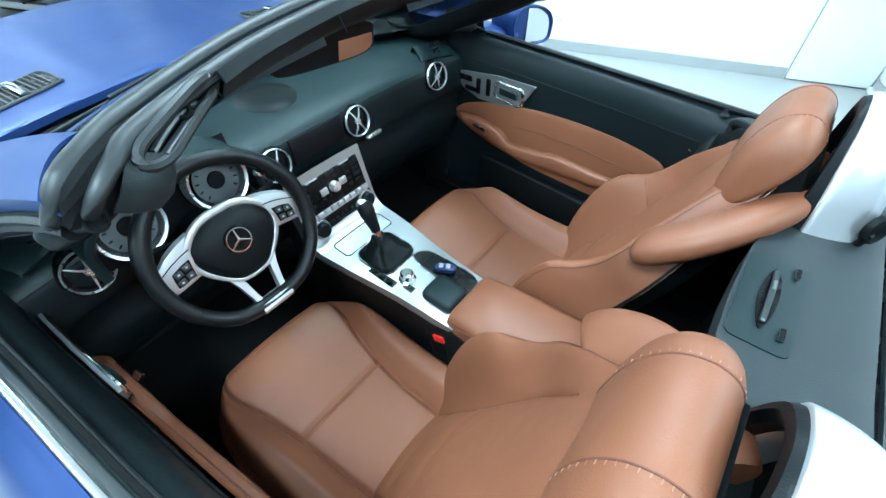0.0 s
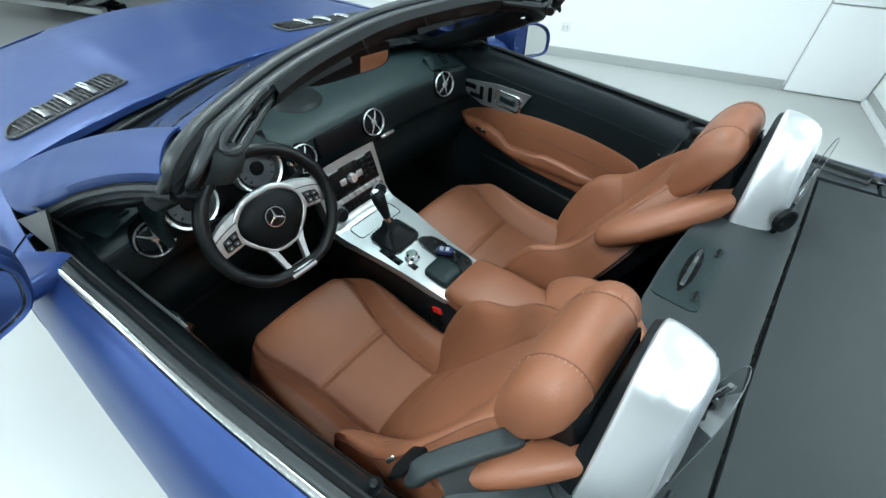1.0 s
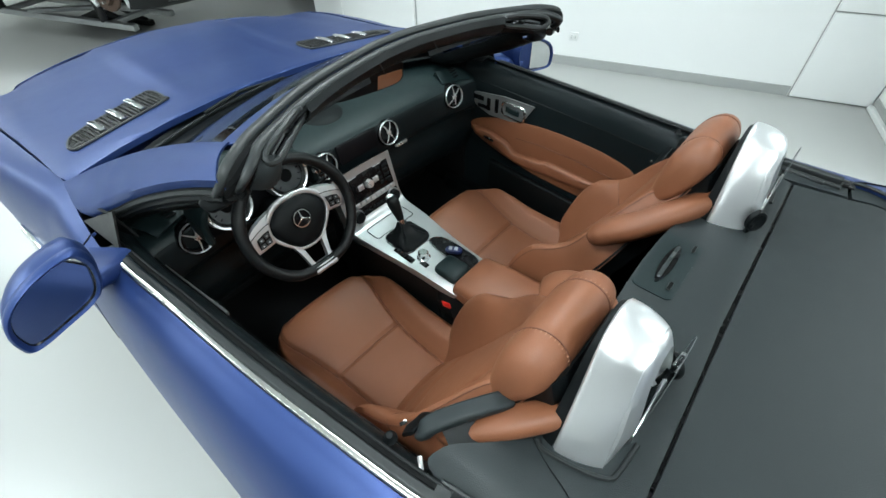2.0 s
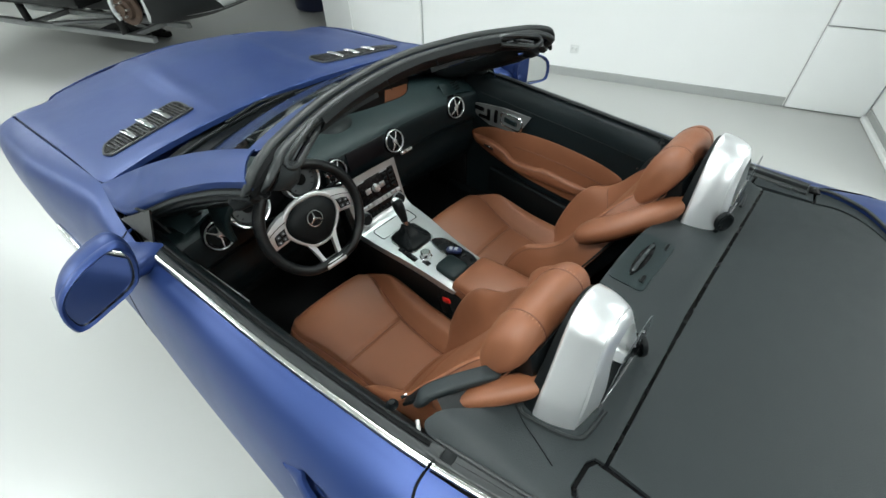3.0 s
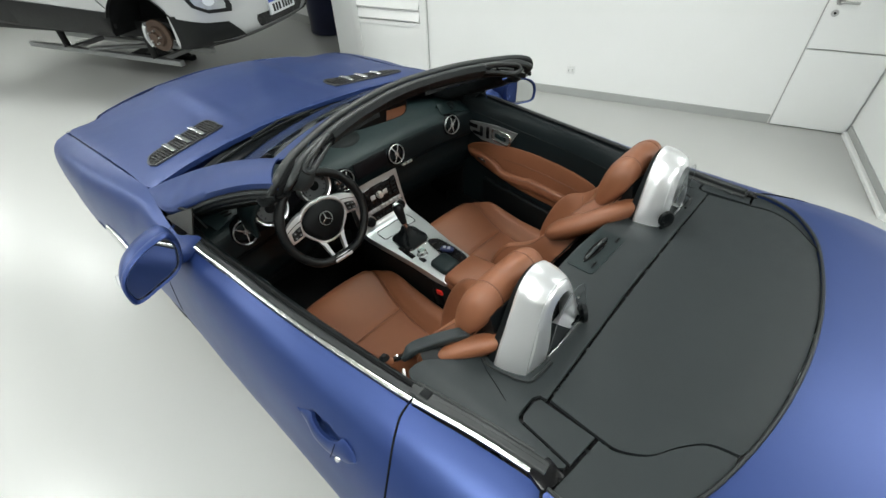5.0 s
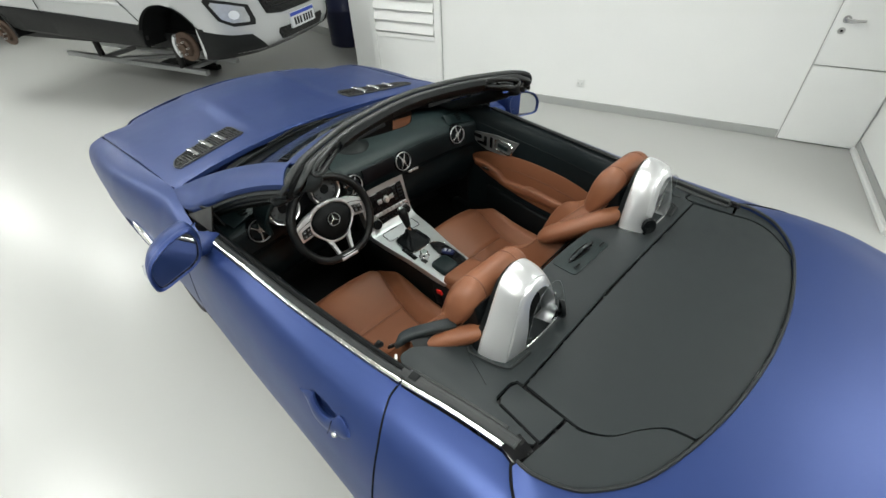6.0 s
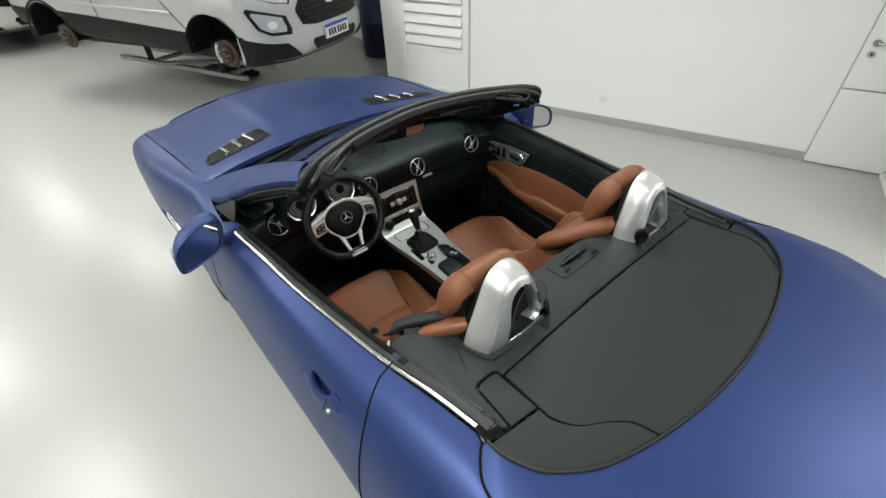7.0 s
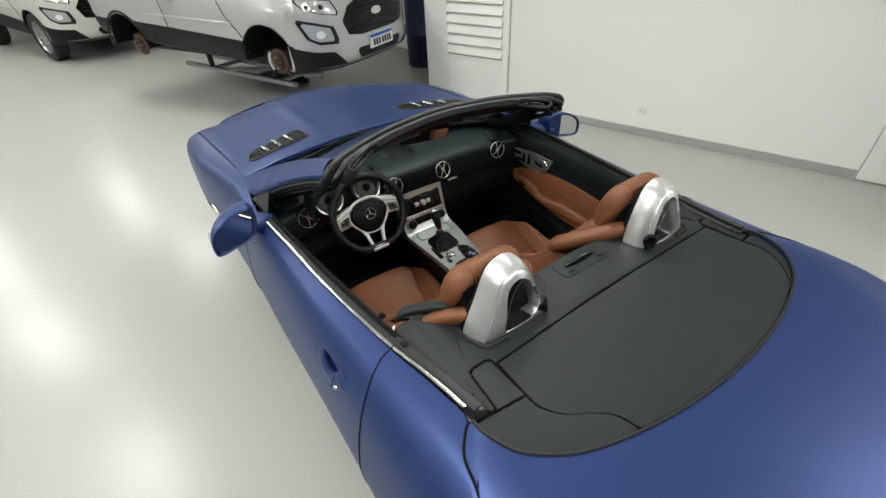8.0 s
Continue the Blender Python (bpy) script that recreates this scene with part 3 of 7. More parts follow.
for s in (-1, 1):
    rws = []
    for t in (0, 0.33, 0.66, 1):
        rws.append([Vector((s * x, y, z - 0.12 * t + front_form(s * x, y))) + Vector((s * 0.004, 0.012 + 0.018 * t, 0.003)) for x, y, z in ((0.815, 1.80, 0.878), (0.81, 1.865, 0.862), (0.76, 1.895, 0.858), (0.68, 1.925, 0.852), (0.645, 1.955, 0.846))])
    part("headlight", loft(rws), M_CLEAR, car, "clear headlight glass", solid=0.004)
part("grille", box(0, 2.205, 0.50, 0.80, 0.05, 0.2, bev=0.02), M_GLOSS, car, "dark radiator grille")

# rear shell round the soft deck
A_ = [(0.640, -0.912, 0.972), (0.640, -0.95, 0.974), (0.618, -1.01, 0.975), (0.583, -1.055, 0.975), (0.49, -1.118, 0.975), (0.345, -1.162, 0.976), (0.18, -1.19, 0.978), (0, -1.20, 0.980)]
B_ = [(0.656, -0.912, 0.964), (0.668, -0.975, 0.968), (0.66, -1.05, 0.970), (0.64, -1.13, 0.970), (0.56, -1.28, 0.967), (0.42, -1.39, 0.965), (0.22, -1.45, 0.964), (0, -1.46, 0.964)]
B1 = [(0.703, -0.966, 0.955), (0.712, -1.03, 0.959), (0.718, -1.10, 0.957), (0.714, -1.20, 0.951), (0.635, -1.39, 0.940), (0.48, -1.55, 0.938), (0.25, -1.62, 0.940), (0, -1.635, 0.942)]
B2 = [(0.731, -1.060, 0.949), (0.752, -1.10, 0.942), (0.772, -1.15, 0.930), (0.778, -1.27, 0.919), (0.70, -1.50, 0.906), (0.53, -1.70, 0.906), (0.28, -1.79, 0.91), (0, -1.81, 0.912)]
C0 = [(0.800, -1.147, 0.886), (0.816, -1.175, 0.868), (0.833, -1.23, 0.845), (0.842, -1.33, 0.827), (0.79, -1.60, 0.82), (0.61, -1.83, 0.82), (0.31, -1.92, 0.82), (0, -1.94, 0.82)]
C1 = [(0.853, -1.182, 0.76), (0.866, -1.21, 0.75), (0.878, -1.26, 0.74), (0.876, -1.37, 0.733), (0.83, -1.66, 0.73), (0.66, -1.90, 0.73), (0.33, -1.98, 0.73), (0, -2.0, 0.73)]
C2 = [(0.882, -1.202, 0.61), (0.888, -1.23, 0.61), (0.893, -1.28, 0.61), (0.885, -1.39, 0.60), (0.845, -1.70, 0.59), (0.68, -1.94, 0.59), (0.34, -2.03, 0.59), (0, -2.05, 0.59)]
D_ = [(0.84, -1.21, 0.20), (0.84, -1.24, 0.20), (0.84, -1.29, 0.20), (0.83, -1.40, 0.20), (0.80, -1.70, 0.22), (0.64, -1.90, 0.24), (0.32, -1.97, 0.24), (0, -1.98, 0.24)]
base = [both(k) for k in (A_, B_, B1, B2, C0, C1, C2, D_)]
rows = []
cols = [cr([r[i] for r in base], 5) for i in range(len(base[0]))]
for j in range(len(cols[0])):
    row = []
    for c in cols:
        p = c[j].copy()
        if abs(p.x) > 0.7 and p.z < 0.7:
            p.z = max(p.z, arch_z(p.y))
        row.append(p)
    rows.append(row)
rows.insert(0, [p + Vector((0, 0, -0.02)) for p in rows[0]])
part("rear_shell", loft(rows), M_BLUE, car, "blue boot lid and rear wings in one sweep", 50, solid=0.004)
# dark shut lines: quarter panel to rear shell, door to quarter panel
for s, c_ in ((1, cols[0]), (-1, cols[-1])):
    part("shut_line", sweep([p + Vector((s * 0.0005, 0.0035, 0)) for p in c_[2:]], ring2(0.0036, 6)), M_CARPET, car, "dark shut line")
    part("shut_line", sweep([p + Vector((s * 0.0, -0.0025 - door_rake(p.x), 0)) for p in side_row(DOOR1, s)[1:]], ring2(0.0030, 6)), M_CARPET, car, "dark shut line")
    part("shut_line", sweep([p + Vector((s * -0.001, 0.002, 0)) for p in side_row(DOOR0, s)[1:]], ring2(0.0030, 6)), M_CARPET, car, "dark shut line")
# bead round the deck's rear edge
part("deck_bead", sweep([p + Vector((0, 0, 0.002)) for p in both([(x * 0.997, y + 0.003, z) for x, y, z in A_])], ring2(0.0045, 6)), M_RUBBER, car, "black rubber bead")

# wheels
for sx in (-1, 1):
    for ay in (AXLE_F, AXLE_R):
        wh = thing("wheel", "", "")
        wh.parent = car
        wm = frame_at((sx * 0.752, ay, 0.315), (sx, 0, 0))
        part("tyre", lathe([(0.215, -0.10), (0.285, -0.112), (0.308, -0.095), (0.315, -0.05), (0.315, 0.05), (0.308, 0.095), (0.285, 0.112), (0.215, 0.10)], wm, 40), M_TYRE, wh)
        bm = lathe([(0.222, -0.09), (0.20, -0.06), (0.20, 0.07), (0.222, 0.10)], wm, 40)
        for i in range(5):
            a = 2 * math.pi * i / 5
            for o_ in (-0.14, 0.14):
                p0 = wm @ Vector((0.045 * math.cos(a), 0.045 * math.sin(a), 0.085))
                p1 = wm @ Vector((0.21 * math.cos(a + o_), 0.21 * math.sin(a + o_), 0.075))
                sweep([p0, p1], rrect(0.028, 0.02, 0.006), ups=(sx, 0, 0), bm=bm)
        lathe([(0, 0.10), (0.05, 0.095), (0.06, 0.07)], wm, 20, bm)
        part("rim", bm, M_RIM, wh)
        part("brake_disc", lathe([(0, 0.02), (0.15, 0.02), (0.15, 0.0), (0, 0)], wm, 30), M_STEEL, wh)

# dark cowl between hood and windscreen, wipers
rows = []
for x in [-0.72 + 1.44 * i / 24 for i in range(25)]:
    ye = 0.925 - 0.30 * (abs(x) / 0.75) ** 2.4
    yg = 0.80 - 0.26 * (abs(x) / 0.75) ** 2
    rows.append([Vector((x, ye + 0.03, 0.94)), Vector((x, ye, 0.925)), Vector((x, (ye + yg) / 2, 0.925)), Vector((x, yg - 0.03, 0.945))])
part("cowl_panel", loft(rows), M_BLACK, car, "black plastic cowl below the windscreen")
for x0, x1, dz in ((-0.62, 0.02, 0.0), (-0.02, 0.62, 0.0)):
    wp = []
    for i in range(9):
        t = i / 8
        x = x0 + (x1 - x0) * t
        yg = 0.845 - 0.24 * (abs(x) / 0.75) ** 2
        wp.append(Vector((x, yg + 0.012, 0.962 + 0.012 * t)))
    w = part("wiper", sweep(wp, rrect(0.012, 0.016, 0.003)), M_BLACK, car, "black windscreen wiper")
    part("wiper_arm", sweep([wp[4] + Vector((0, 0, 0.012)), wp[6] + Vector((0, 0.02, 0.012)), wp[8] + Vector((0.05, 0.05, -0.02))], rrect(0.014, 0.010, 0.003)), M_BLACK, w)

# windscreen frame: base, pillar, corner, header
half = [(-0.765, 0.725, 0.952), (-0.742, 0.62, 0.962), (-0.702, 0.50, 1.0), (-0.666, 0.38, 1.060), (-0.636, 0.25, 1.120), (-0.614, 0.13, 1.180), (-0.598, 0.045, 1.222), (-0.570, 0.008, 1.245), (-0.47, 0.052, 1.262), (-0.29, 0.122, 1.270), (-0.10, 0.158, 1.275), (0, 0.164, 1.276)]
wf = cr(half + [(-x, y, z) for x, y, z in reversed(half[:-1])], 5)
GN = Vector((0, 0.50, 0.866))


def frame_off(b0, n0, b1, n1, rise=(1.17, 1.245)):
    """Offset the frame's line outward by b and up by n: the first pair on the pillars, the second on the header."""
    out = []
    for i, p in enumerate(wf):
        t = (wf[min(i + 1, len(wf) - 1)] - wf[max(i - 1, 0)]).normalized()
        bb = t.cross(GN).normalized()
        nn = bb.cross(t).normalized()
        if nn.z < 0:
            nn = -nn
        h = smoothstep(*rise, p.z)
        out.append(p + bb * (b0 + (b1 - b0) * h) + nn * (n0 + (n1 - n0) * h))
    return out


HI = [i for i, p in enumerate(wf) if p.z > 1.236 and abs(p.x) < 0.50]
ws = part("windscreen_frame", loft([frame_off(*q)[HI[0]:HI[-1] + 1] for q in ((-0.122, -0.050, -0.122, 0.004), (-0.114, 0.016, -0.114, 0.016), (-0.080, 0.017, -0.080, 0.017), (-0.050, 0.013, -0.050, 0.013), (-0.022, 0.010, -0.022, 0.010), (-0.004, 0.007, -0.004, 0.007), (0.004, -0.004, 0.004, -0.004))]), M_BLUE, car, "blue windscreen surround", 50, solid=0.004)
# broad blue pillars from the fenders up to the corners
for s in (-1, 1):
    oe = cr([(s * x, y, z) for x, y, z in ((0.757, 0.76, 0.974), (0.768, 0.68, 0.968), (0.775, 0.60, 0.968), (0.757, 0.525, 0.986), (0.735, 0.47, 1.014), (0.712, 0.42, 1.042), (0.690, 0.36, 1.078), (0.668, 0.30, 1.110), (0.648, 0.24, 1.138), (0.628, 0.17, 1.169), (0.610, 0.09, 1.201), (0.594, 0.004, 1.231))], 4)
    n_ = len(oe) - 1
    rows = []
    for i_, p in enumerate(oe):
        k = i_ / n_
        q = Vector((s * 0.747, 0.76, 0.973)).lerp(Vector((s * 0.515, 0.10, 1.245)), k) + Vector((-s * 0.03, 0.03, 0.01)) * (4 * k * (1 - k))
        up_ = Vector((s * 0.35, 0.25, 0.9)).normalized()
        rows.append([p - up_ * 0.022 - Vector((s * 0.004, 0, 0)), p - up_ * 0.006] + [p.lerp(q, t) + up_ * (0.016 * min(1.0, 0.15 + 2.2 * k) * math.sin(math.pi * (0.12 + 0.88 * t)) ** 0.8) for t in (0.03, 0.12, 0.25, 0.4, 0.55, 0.7, 0.85, 0.95, 1.0)] + [q - up_ * 0.02])
    part("pillar", loft(rows), M_BLUE, ws, "blue windscreen pillar", 50, solid=0.004)
    for dx_, dz_, r_, m_ in ((0.004, 0.020, 0.009, M_RUBBER), (0.010, 0.036, 0.012, M_BLACK), (0.002, 0.012, 0.003, M_CARPET)):
        part("pillar_seal", sweep([p + Vector((-s * dx_, 0.0, -dz_)) for p in oe[13:-1]] + [Vector((s * (0.596 - dx_), 0.028, 1.216 - dz_))], ring2(r_, 8)), m_, ws, "black rubber door seal")
HEAD_HALF = [(-0.47, 0.052, 1.262), (-0.29, 0.122, 1.270), (-0.10, 0.158, 1.275), (0.0, 0.164, 1.276)]


def header_rail(corner, dy, dz):
    """A line along the header, dy forward and dz up of its middle, that turns down at both corners."""
    h = corner + [(x, y + dy, z + dz) for x, y, z in HEAD_HALF]
    return cr(h + [(-x, y, z) for x, y, z in reversed(h[:-1])], 7)


OUTER_END = [(-0.594, 0.034, 1.198), (-0.588, 0.014, 1.222), (-0.572, 0.012, 1.246), (-0.535, 0.030, 1.259)]
INNER_END = [(-0.560, 0.052, 1.172), (-0.566, 0.018, 1.196), (-0.556, -0.008, 1.226), (-0.522, 0.004, 1.246)]
MID_END = [(-0.580, 0.040, 1.184), (-0.579, 0.012, 1.208), (-0.566, 0.000, 1.236), (-0.529, 0.016, 1.251)]
seal = [(0.012 * math.cos(a) * (1 + 0.08 * math.cos(3 * a)), 0.0105 * math.sin(a)) for a in [2 * math.pi * i / 16 for i in range(16)]]
part("roof_seal", sweep(header_rail(OUTER_END, 0.013, 0.004), seal), M_RUBBER, ws, "fat grey-black outer roof seal", 60)
part("roof_seal", sweep(header_rail(INNER_END, -0.018, -0.004), seal), M_RUBBER, ws, "fat grey-black inner roof seal", 60)
part("seal_groove", sweep(header_rail(MID_END, -0.002, -0.010), ring2(0.012, 8)), M_CARPET, ws, "dark groove between the seals")
part("seal_lip", sweep(header_rail(OUTER_END, 0.026, 0.002), ring2(0.0035, 6)), M_CARPET, ws, "thin dark lip")
part("seal_lip", sweep(header_rail(INNER_END, -0.031, -0.009), ring2(0.0045, 6)), M_BLACK, ws, "thin dark lip")
for s in (-1, 1):
    # moulded foot in which the seals end, with a plug hole
    ft = part("seal_foot", sweep([Vector((s * 0.596, 0.050, 1.186)), Vector((s * 0.586, 0.036, 1.192)), Vector((s * 0.566, 0.024, 1.190)), Vector((s * 0.552, 0.018, 1.186))], rrect(0.028, 0.030, 0.010, 4), scale=[0.7, 1, 1, 0.8]), M_RUBBER, ws, "black rubber end piece", 50)
    part("plug_hole", lathe([(0.0, -0.004), (0.008, -0.004), (0.010, 0.001), (0.013, 0.0)], frame_at((s * 0.566, -0.002, 1.198), (0, -0.9, 0.45)), 16), M_CARPET, ft, "dark plug hole")
    # joints across the header's inner trim
    for x0 in (0.098, 0.36):
        jp = [Vector((s * x0, y_, z_)) for y_, z_ in ((0.132 - 0.30 * x0 * x0, 1.268), (0.112 - 0.30 * x0 * x0, 1.262), (0.098 - 0.30 * x0 * x0, 1.240))]
        part("trim_joint", sweep(jp, ring2(0.0013, 6)), M_CARPET, ws, "dark trim joint")
TRIM = ((-0.014, -0.042, 0.036, -0.014), (-0.030, -0.055, 0.034, -0.032), (-0.055, -0.058, 0.010, -0.046), (-0.085, -0.050, -0.035, -0.050), (-0.112, -0.030, -0.072, -0.034), (-0.116, -0.002, -0.070, -0.008))
HK = [i for i, p in enumerate(wf) if abs(p.x) < 0.37]
part("inner_trim", loft([frame_off(*q)[HK[0]:HK[-1] + 1] for q in TRIM]), M_TRIM, ws, "black padded header trim", 50, solid=0.003)
for ks in ([i for i, p in enumerate(wf) if p.x < 0 and p.z < 1.165], [i for i, p in enumerate(wf) if p.x > 0 and p.z < 1.205]):
    part("inner_trim", loft([frame_off(*q)[ks[0]:ks[-1] + 1] for q in TRIM]), M_BLACK, ws, "black padded pillar trim", 50, solid=0.003)
for s in (-1, 1):
    # casting that carries the roof latch, between header and pillar
    part("corner_casting", sweep(cr([(s * 0.345, 0.118, 1.238), (s * 0.42, 0.088, 1.228), (s * 0.50, 0.058, 1.210), (s * 0.560, 0.060, 1.176), (s * 0.600, 0.105, 1.142)], 4), rrect(0.050, 0.040, 0.014, 4), scale=[0.9] + [1.0] * 15 + [0.8]), M_BLACK, ws, "black corner casting", 50)
# glass between the pillars, the header and the cowl
rows = []
for k in range(13):
    t = k / 12
    row = []
    for i in range(25):
        u = -1 + 2 * i / 24
        top = Vector((u * 0.50, 0.222 - 0.135 * u * u, 1.258 - 0.015 * u * u))
        bot = Vector((u * 0.665, 0.83 - 0.22 * u * u, 0.948))
        row.append(top.lerp(bot, t) + GN * (0.022 * math.sin(math.pi * t)))
    rows.append(row)
gl = part("windscreen_glass", loft(rows), M_GLASS, ws, "clear windscreen glass", solid=0.004)
gl.visible_shadow = False

M_LENSW = mat("clear_signal_lens", (0.55, 0.57, 0.58), 0.12, 0.2, 0.1, 25, coat=0.6)
M_QUARTER = mat("grey_sail_plastic", (0.014, 0.015, 0.015), 0.4, 0, 0.15, 12, 0.2, 400, spec=0.4)
# door mirrors
for s in (-1, 1):
    mr = thing("door_mirror", "", "")
    mr.parent = car
    ol = cr([(x, 0, z) for x, z in ((-0.090, 0.064), (-0.101, 0.014), (-0.071, -0.058), (0.016, -0.071), (0.080, -0.068), (0.092, -0.030), (0.087, 0.010), (0.066, 0.042), (0.024, 0.066), (-0.026, 0.077), (-0.067, 0.077))], 4, True)
    cx_, cz_ = (0.916, 0.990) if s < 0 else (0.918, 0.942)

    def shell(k, d, drop=0.0):
        """The housing's rim, shrunk by k about its middle and moved forward by d."""
        return [Vector((s * (cx_ + p.x * k - 0.10 * d), 0.268 + d - 0.34 * p.x * k - 0.04 * p.z * k, cz_ + p.z * k - drop)) for p in ol]
    part("housing", loft([shell(*q) for q in ((0.84, 0.014), (0.86, -0.006), (0.93, -0.010), (0.985, -0.004), (1.0, 0.010), (0.985, 0.014), (0.985, 0.018), (1.0, 0.022), (0.97, 0.055), (0.86, 0.086), (0.62, 0.108), (0.25, 0.117))], closed=True, caps=True), M_BLUE, mr, "blue mirror housing", 45)
    part("surround", loft([shell(*q) for q in ((0.875, -0.007), (0.86, -0.003), (0.83, 0.004))], closed=True), M_GLOSS, mr, "dark rim")
    bm = bmesh.new()
    if s < 0:
        bm.faces.new([bm.verts.new(p) for p in shell(0.845, 0.002)])
    else:
        # turned in towards the driver, deep in its housing
        gx = [max(p.x * 0.84, -0.014) for p in ol]
        bm.faces.new([bm.verts.new((cx_ + a, 0.276 - 0.46 * a, cz_ + p.z * 0.84)) for a, p in zip(gx, ol)])
        bk = bmesh.new()
        bk.faces.new([bk.verts.new(p) for p in shell(0.85, 0.018)])
        part("glass_backing", bk, M_GLOSS, mr, "black well behind the glass", solid=0.002)
    part("mirror_glass", bm, M_MIRROR, mr, "tinted mirror glass", solid=0.002)
    # turn signal let into the housing's outer edge
    part("signal_lens", sweep([Vector((s * (cx_ + a), 0.300 + b, cz_ + c)) for a, b, c in ((0.074, -0.036, -0.058), (0.084, -0.026, -0.040), (0.086, -0.014, -0.010), (0.078, 0.0, 0.014))], rrect(0.012, 0.010, 0.004), ups=(0, 0, 1)), M_LENSW, mr, "clear turn signal lens")
    part("foot", sweep([Vector((s * 0.780, 0.40, 0.930)), Vector((s * 0.81, 0.375, 0.930)), Vector((s * (0.868 if s < 0 else 0.885), 0.325, cz_ - 0.035))], rrect(0.10, 0.050, 0.020), ups=(0, 0, 1), scale=[1.3, 1.05, 0.8]), M_BLUE, mr, "blue mirror foot", 45)
    # black quarter-light triangle between mirror and pillar
    bm = bmesh.new()
    tri = [Vector((s * 0.776, 0.560, 0.957)), Vector((s * 0.757, 0.375, 0.957)), Vector((s * 0.724, 0.368, 1.058))]
    bm.faces.new([bm.verts.new(p) for p in tri])
    part("quarter_trim", bm, M_QUARTER, mr, "black triangle trim", solid=0.005)

# ---- soft deck behind the seats ----
def deck_z(x, y):
    return Z_DECK + 0.012 * (1 - (x / 0.66) ** 2)


def low_z(x, y):
    return deck_z(x, y) - 0.012


part("deck_base", plate([(-0.63, -0.56), (-0.645, -0.9), (-0.60, -1.03), (-0.48, -1.11), (-0.2, -1.18), (0.2, -1.18), (0.48, -1.11), (0.60, -1.03), (0.645, -0.9), (0.63, -0.56), (0.45, -0.66), (-0.45, -0.66)], low_z, 0.01, 0.1), M_GLOSS, car, "black underside of the deck")


def smooth2(pts, n=4):
    return [(p.x, p.y) for p in cr([(a, b, 0) for a, b in pts], n)]


fr = [(0.0, -0.600), (0.14, -0.606), (0.21, -0.625), (0.32, -0.640), (0.45, -0.645), (0.50, -0.622), (0.542, -0.590), (0.586, -0.545), (0.613, -0.525), (0.633, -0.522), (0.642, -0.56), (0.638, -0.65), (0.615, -0.778)]
fr = smooth2(fr, 3)


def front_z(x, y):
    return deck_z(x, y) + 0.010 * max(0, min(1, (abs(x) - 0.48) / 0.1)) * max(0, min(1, (y + 0.75) / 0.15)) - 0.026 * smoothstep(0.590, 0.645, abs(x))


# the seam to the roof cover runs a little further forward on the passenger side
left_edge = fr + [(0.613, -0.866), (0.582, -0.912), (0.574, -0.912), (0.563, -0.790), (0.552, -0.783), (0.50, -0.781), (0.484, -0.790), (0.482, -0.807), (0.20, -0.797)]
right_edge = fr[:-3] + [(0.636, -0.70), (0.640, -0.78), (0.628, -0.766), (0.610, -0.752), (0.564, -0.750), (0.550, -0.766), (0.546, -0.786), (-0.08, -0.791)]
part("deck_front", plate(right_edge + [(-x, y) for x, y in reversed(left_edge[1:])], front_z, 0.05, 0.018, edge=0.003), M_DECK, car, "dark grey grained deck behind the seats")
for s in (-1, 1):
    # soft crease that runs back from the seat beside each hoop's foot
    cp = [Vector((s * x, y, front_z(x, y) + 0.0012)) for x, y in ((0.497, -0.631), (0.514, -0.661), (0.530, -0.703), (0.545, -0.742))]
    part("deck_crease", sweep(cr(cp, 4), ring2(0.0011, 6)), M_BLACK, car, "faint crease in the deck")
S_LEFT = [(0.487, -0.935), (0.485, -0.972), (0.452, -1.023), (0.398, -1.059), (0.354, -1.100), (0.338, -1.152)]
S_RIGHT = [(0.566, -0.920), (0.577, -0.972), (0.560, -1.025), (0.522, -1.070), (0.482, -1.104), (0.456, -1.128)]
sl, sr = smooth2(S_LEFT, 5), smooth2(S_RIGHT, 5)
arc_l = smooth2([(0.330, -1.159), (0.18, -1.183), (0.0, -1.193)], 5)
arc_r = smooth2([(0.448, -1.124), (0.345, -1.154), (0.18, -1.183), (0.0, -1.193)], 5)
ml = [(0.0, -0.800), (0.20, -0.804), (0.478, -0.814), (0.482, -0.935)] + [(x - 0.006, y - 0.001) for x, y in sl[1:]] + arc_l[1:]
mr_ = [(0.08, -0.798), (0.542, -0.793), (0.560, -0.920)] + [(x - 0.006, y - 0.001) for x, y in sr[1:]] + arc_r[1:]
part("deck_cover", plate(mr_ + [(-x, y) for x, y in reversed(ml[1:-1])], deck_z, 0.012, 0.05, edge=0.003), M_DECK, car, "dark grey grained roof cover")
FLAPS = {-1: [(0.492, -0.797), (0.505, -0.790), (0.545, -0.790), (0.557, -0.798), (0.568, -0.918), (0.489, -0.926)], 1: [(0.556, -0.766), (0.568, -0.757), (0.604, -0.759), (0.616, -0.768), (0.632, -0.902), (0.570, -0.911)]}
WINGS = {-1: [(0.489, -0.935)] + [(x + 0.002, y + 0.001) for x, y in sl[1:]] + smooth2([(0.345, -1.157), (0.485, -1.111), (0.578, -1.049), (0.615, -1.0), (0.634, -0.945)], 4)[1:] + [(0.632, -0.918), (0.572, -0.926)],
         1: [(0.569, -0.920)] + [(x + 0.002, y + 0.001) for x, y in sr[1:]] + smooth2([(0.462, -1.122), (0.520, -1.092), (0.578, -1.049), (0.615, -1.0), (0.634, -0.945)], 4)[1:] + [(0.636, -0.911), (0.573, -0.919)]}
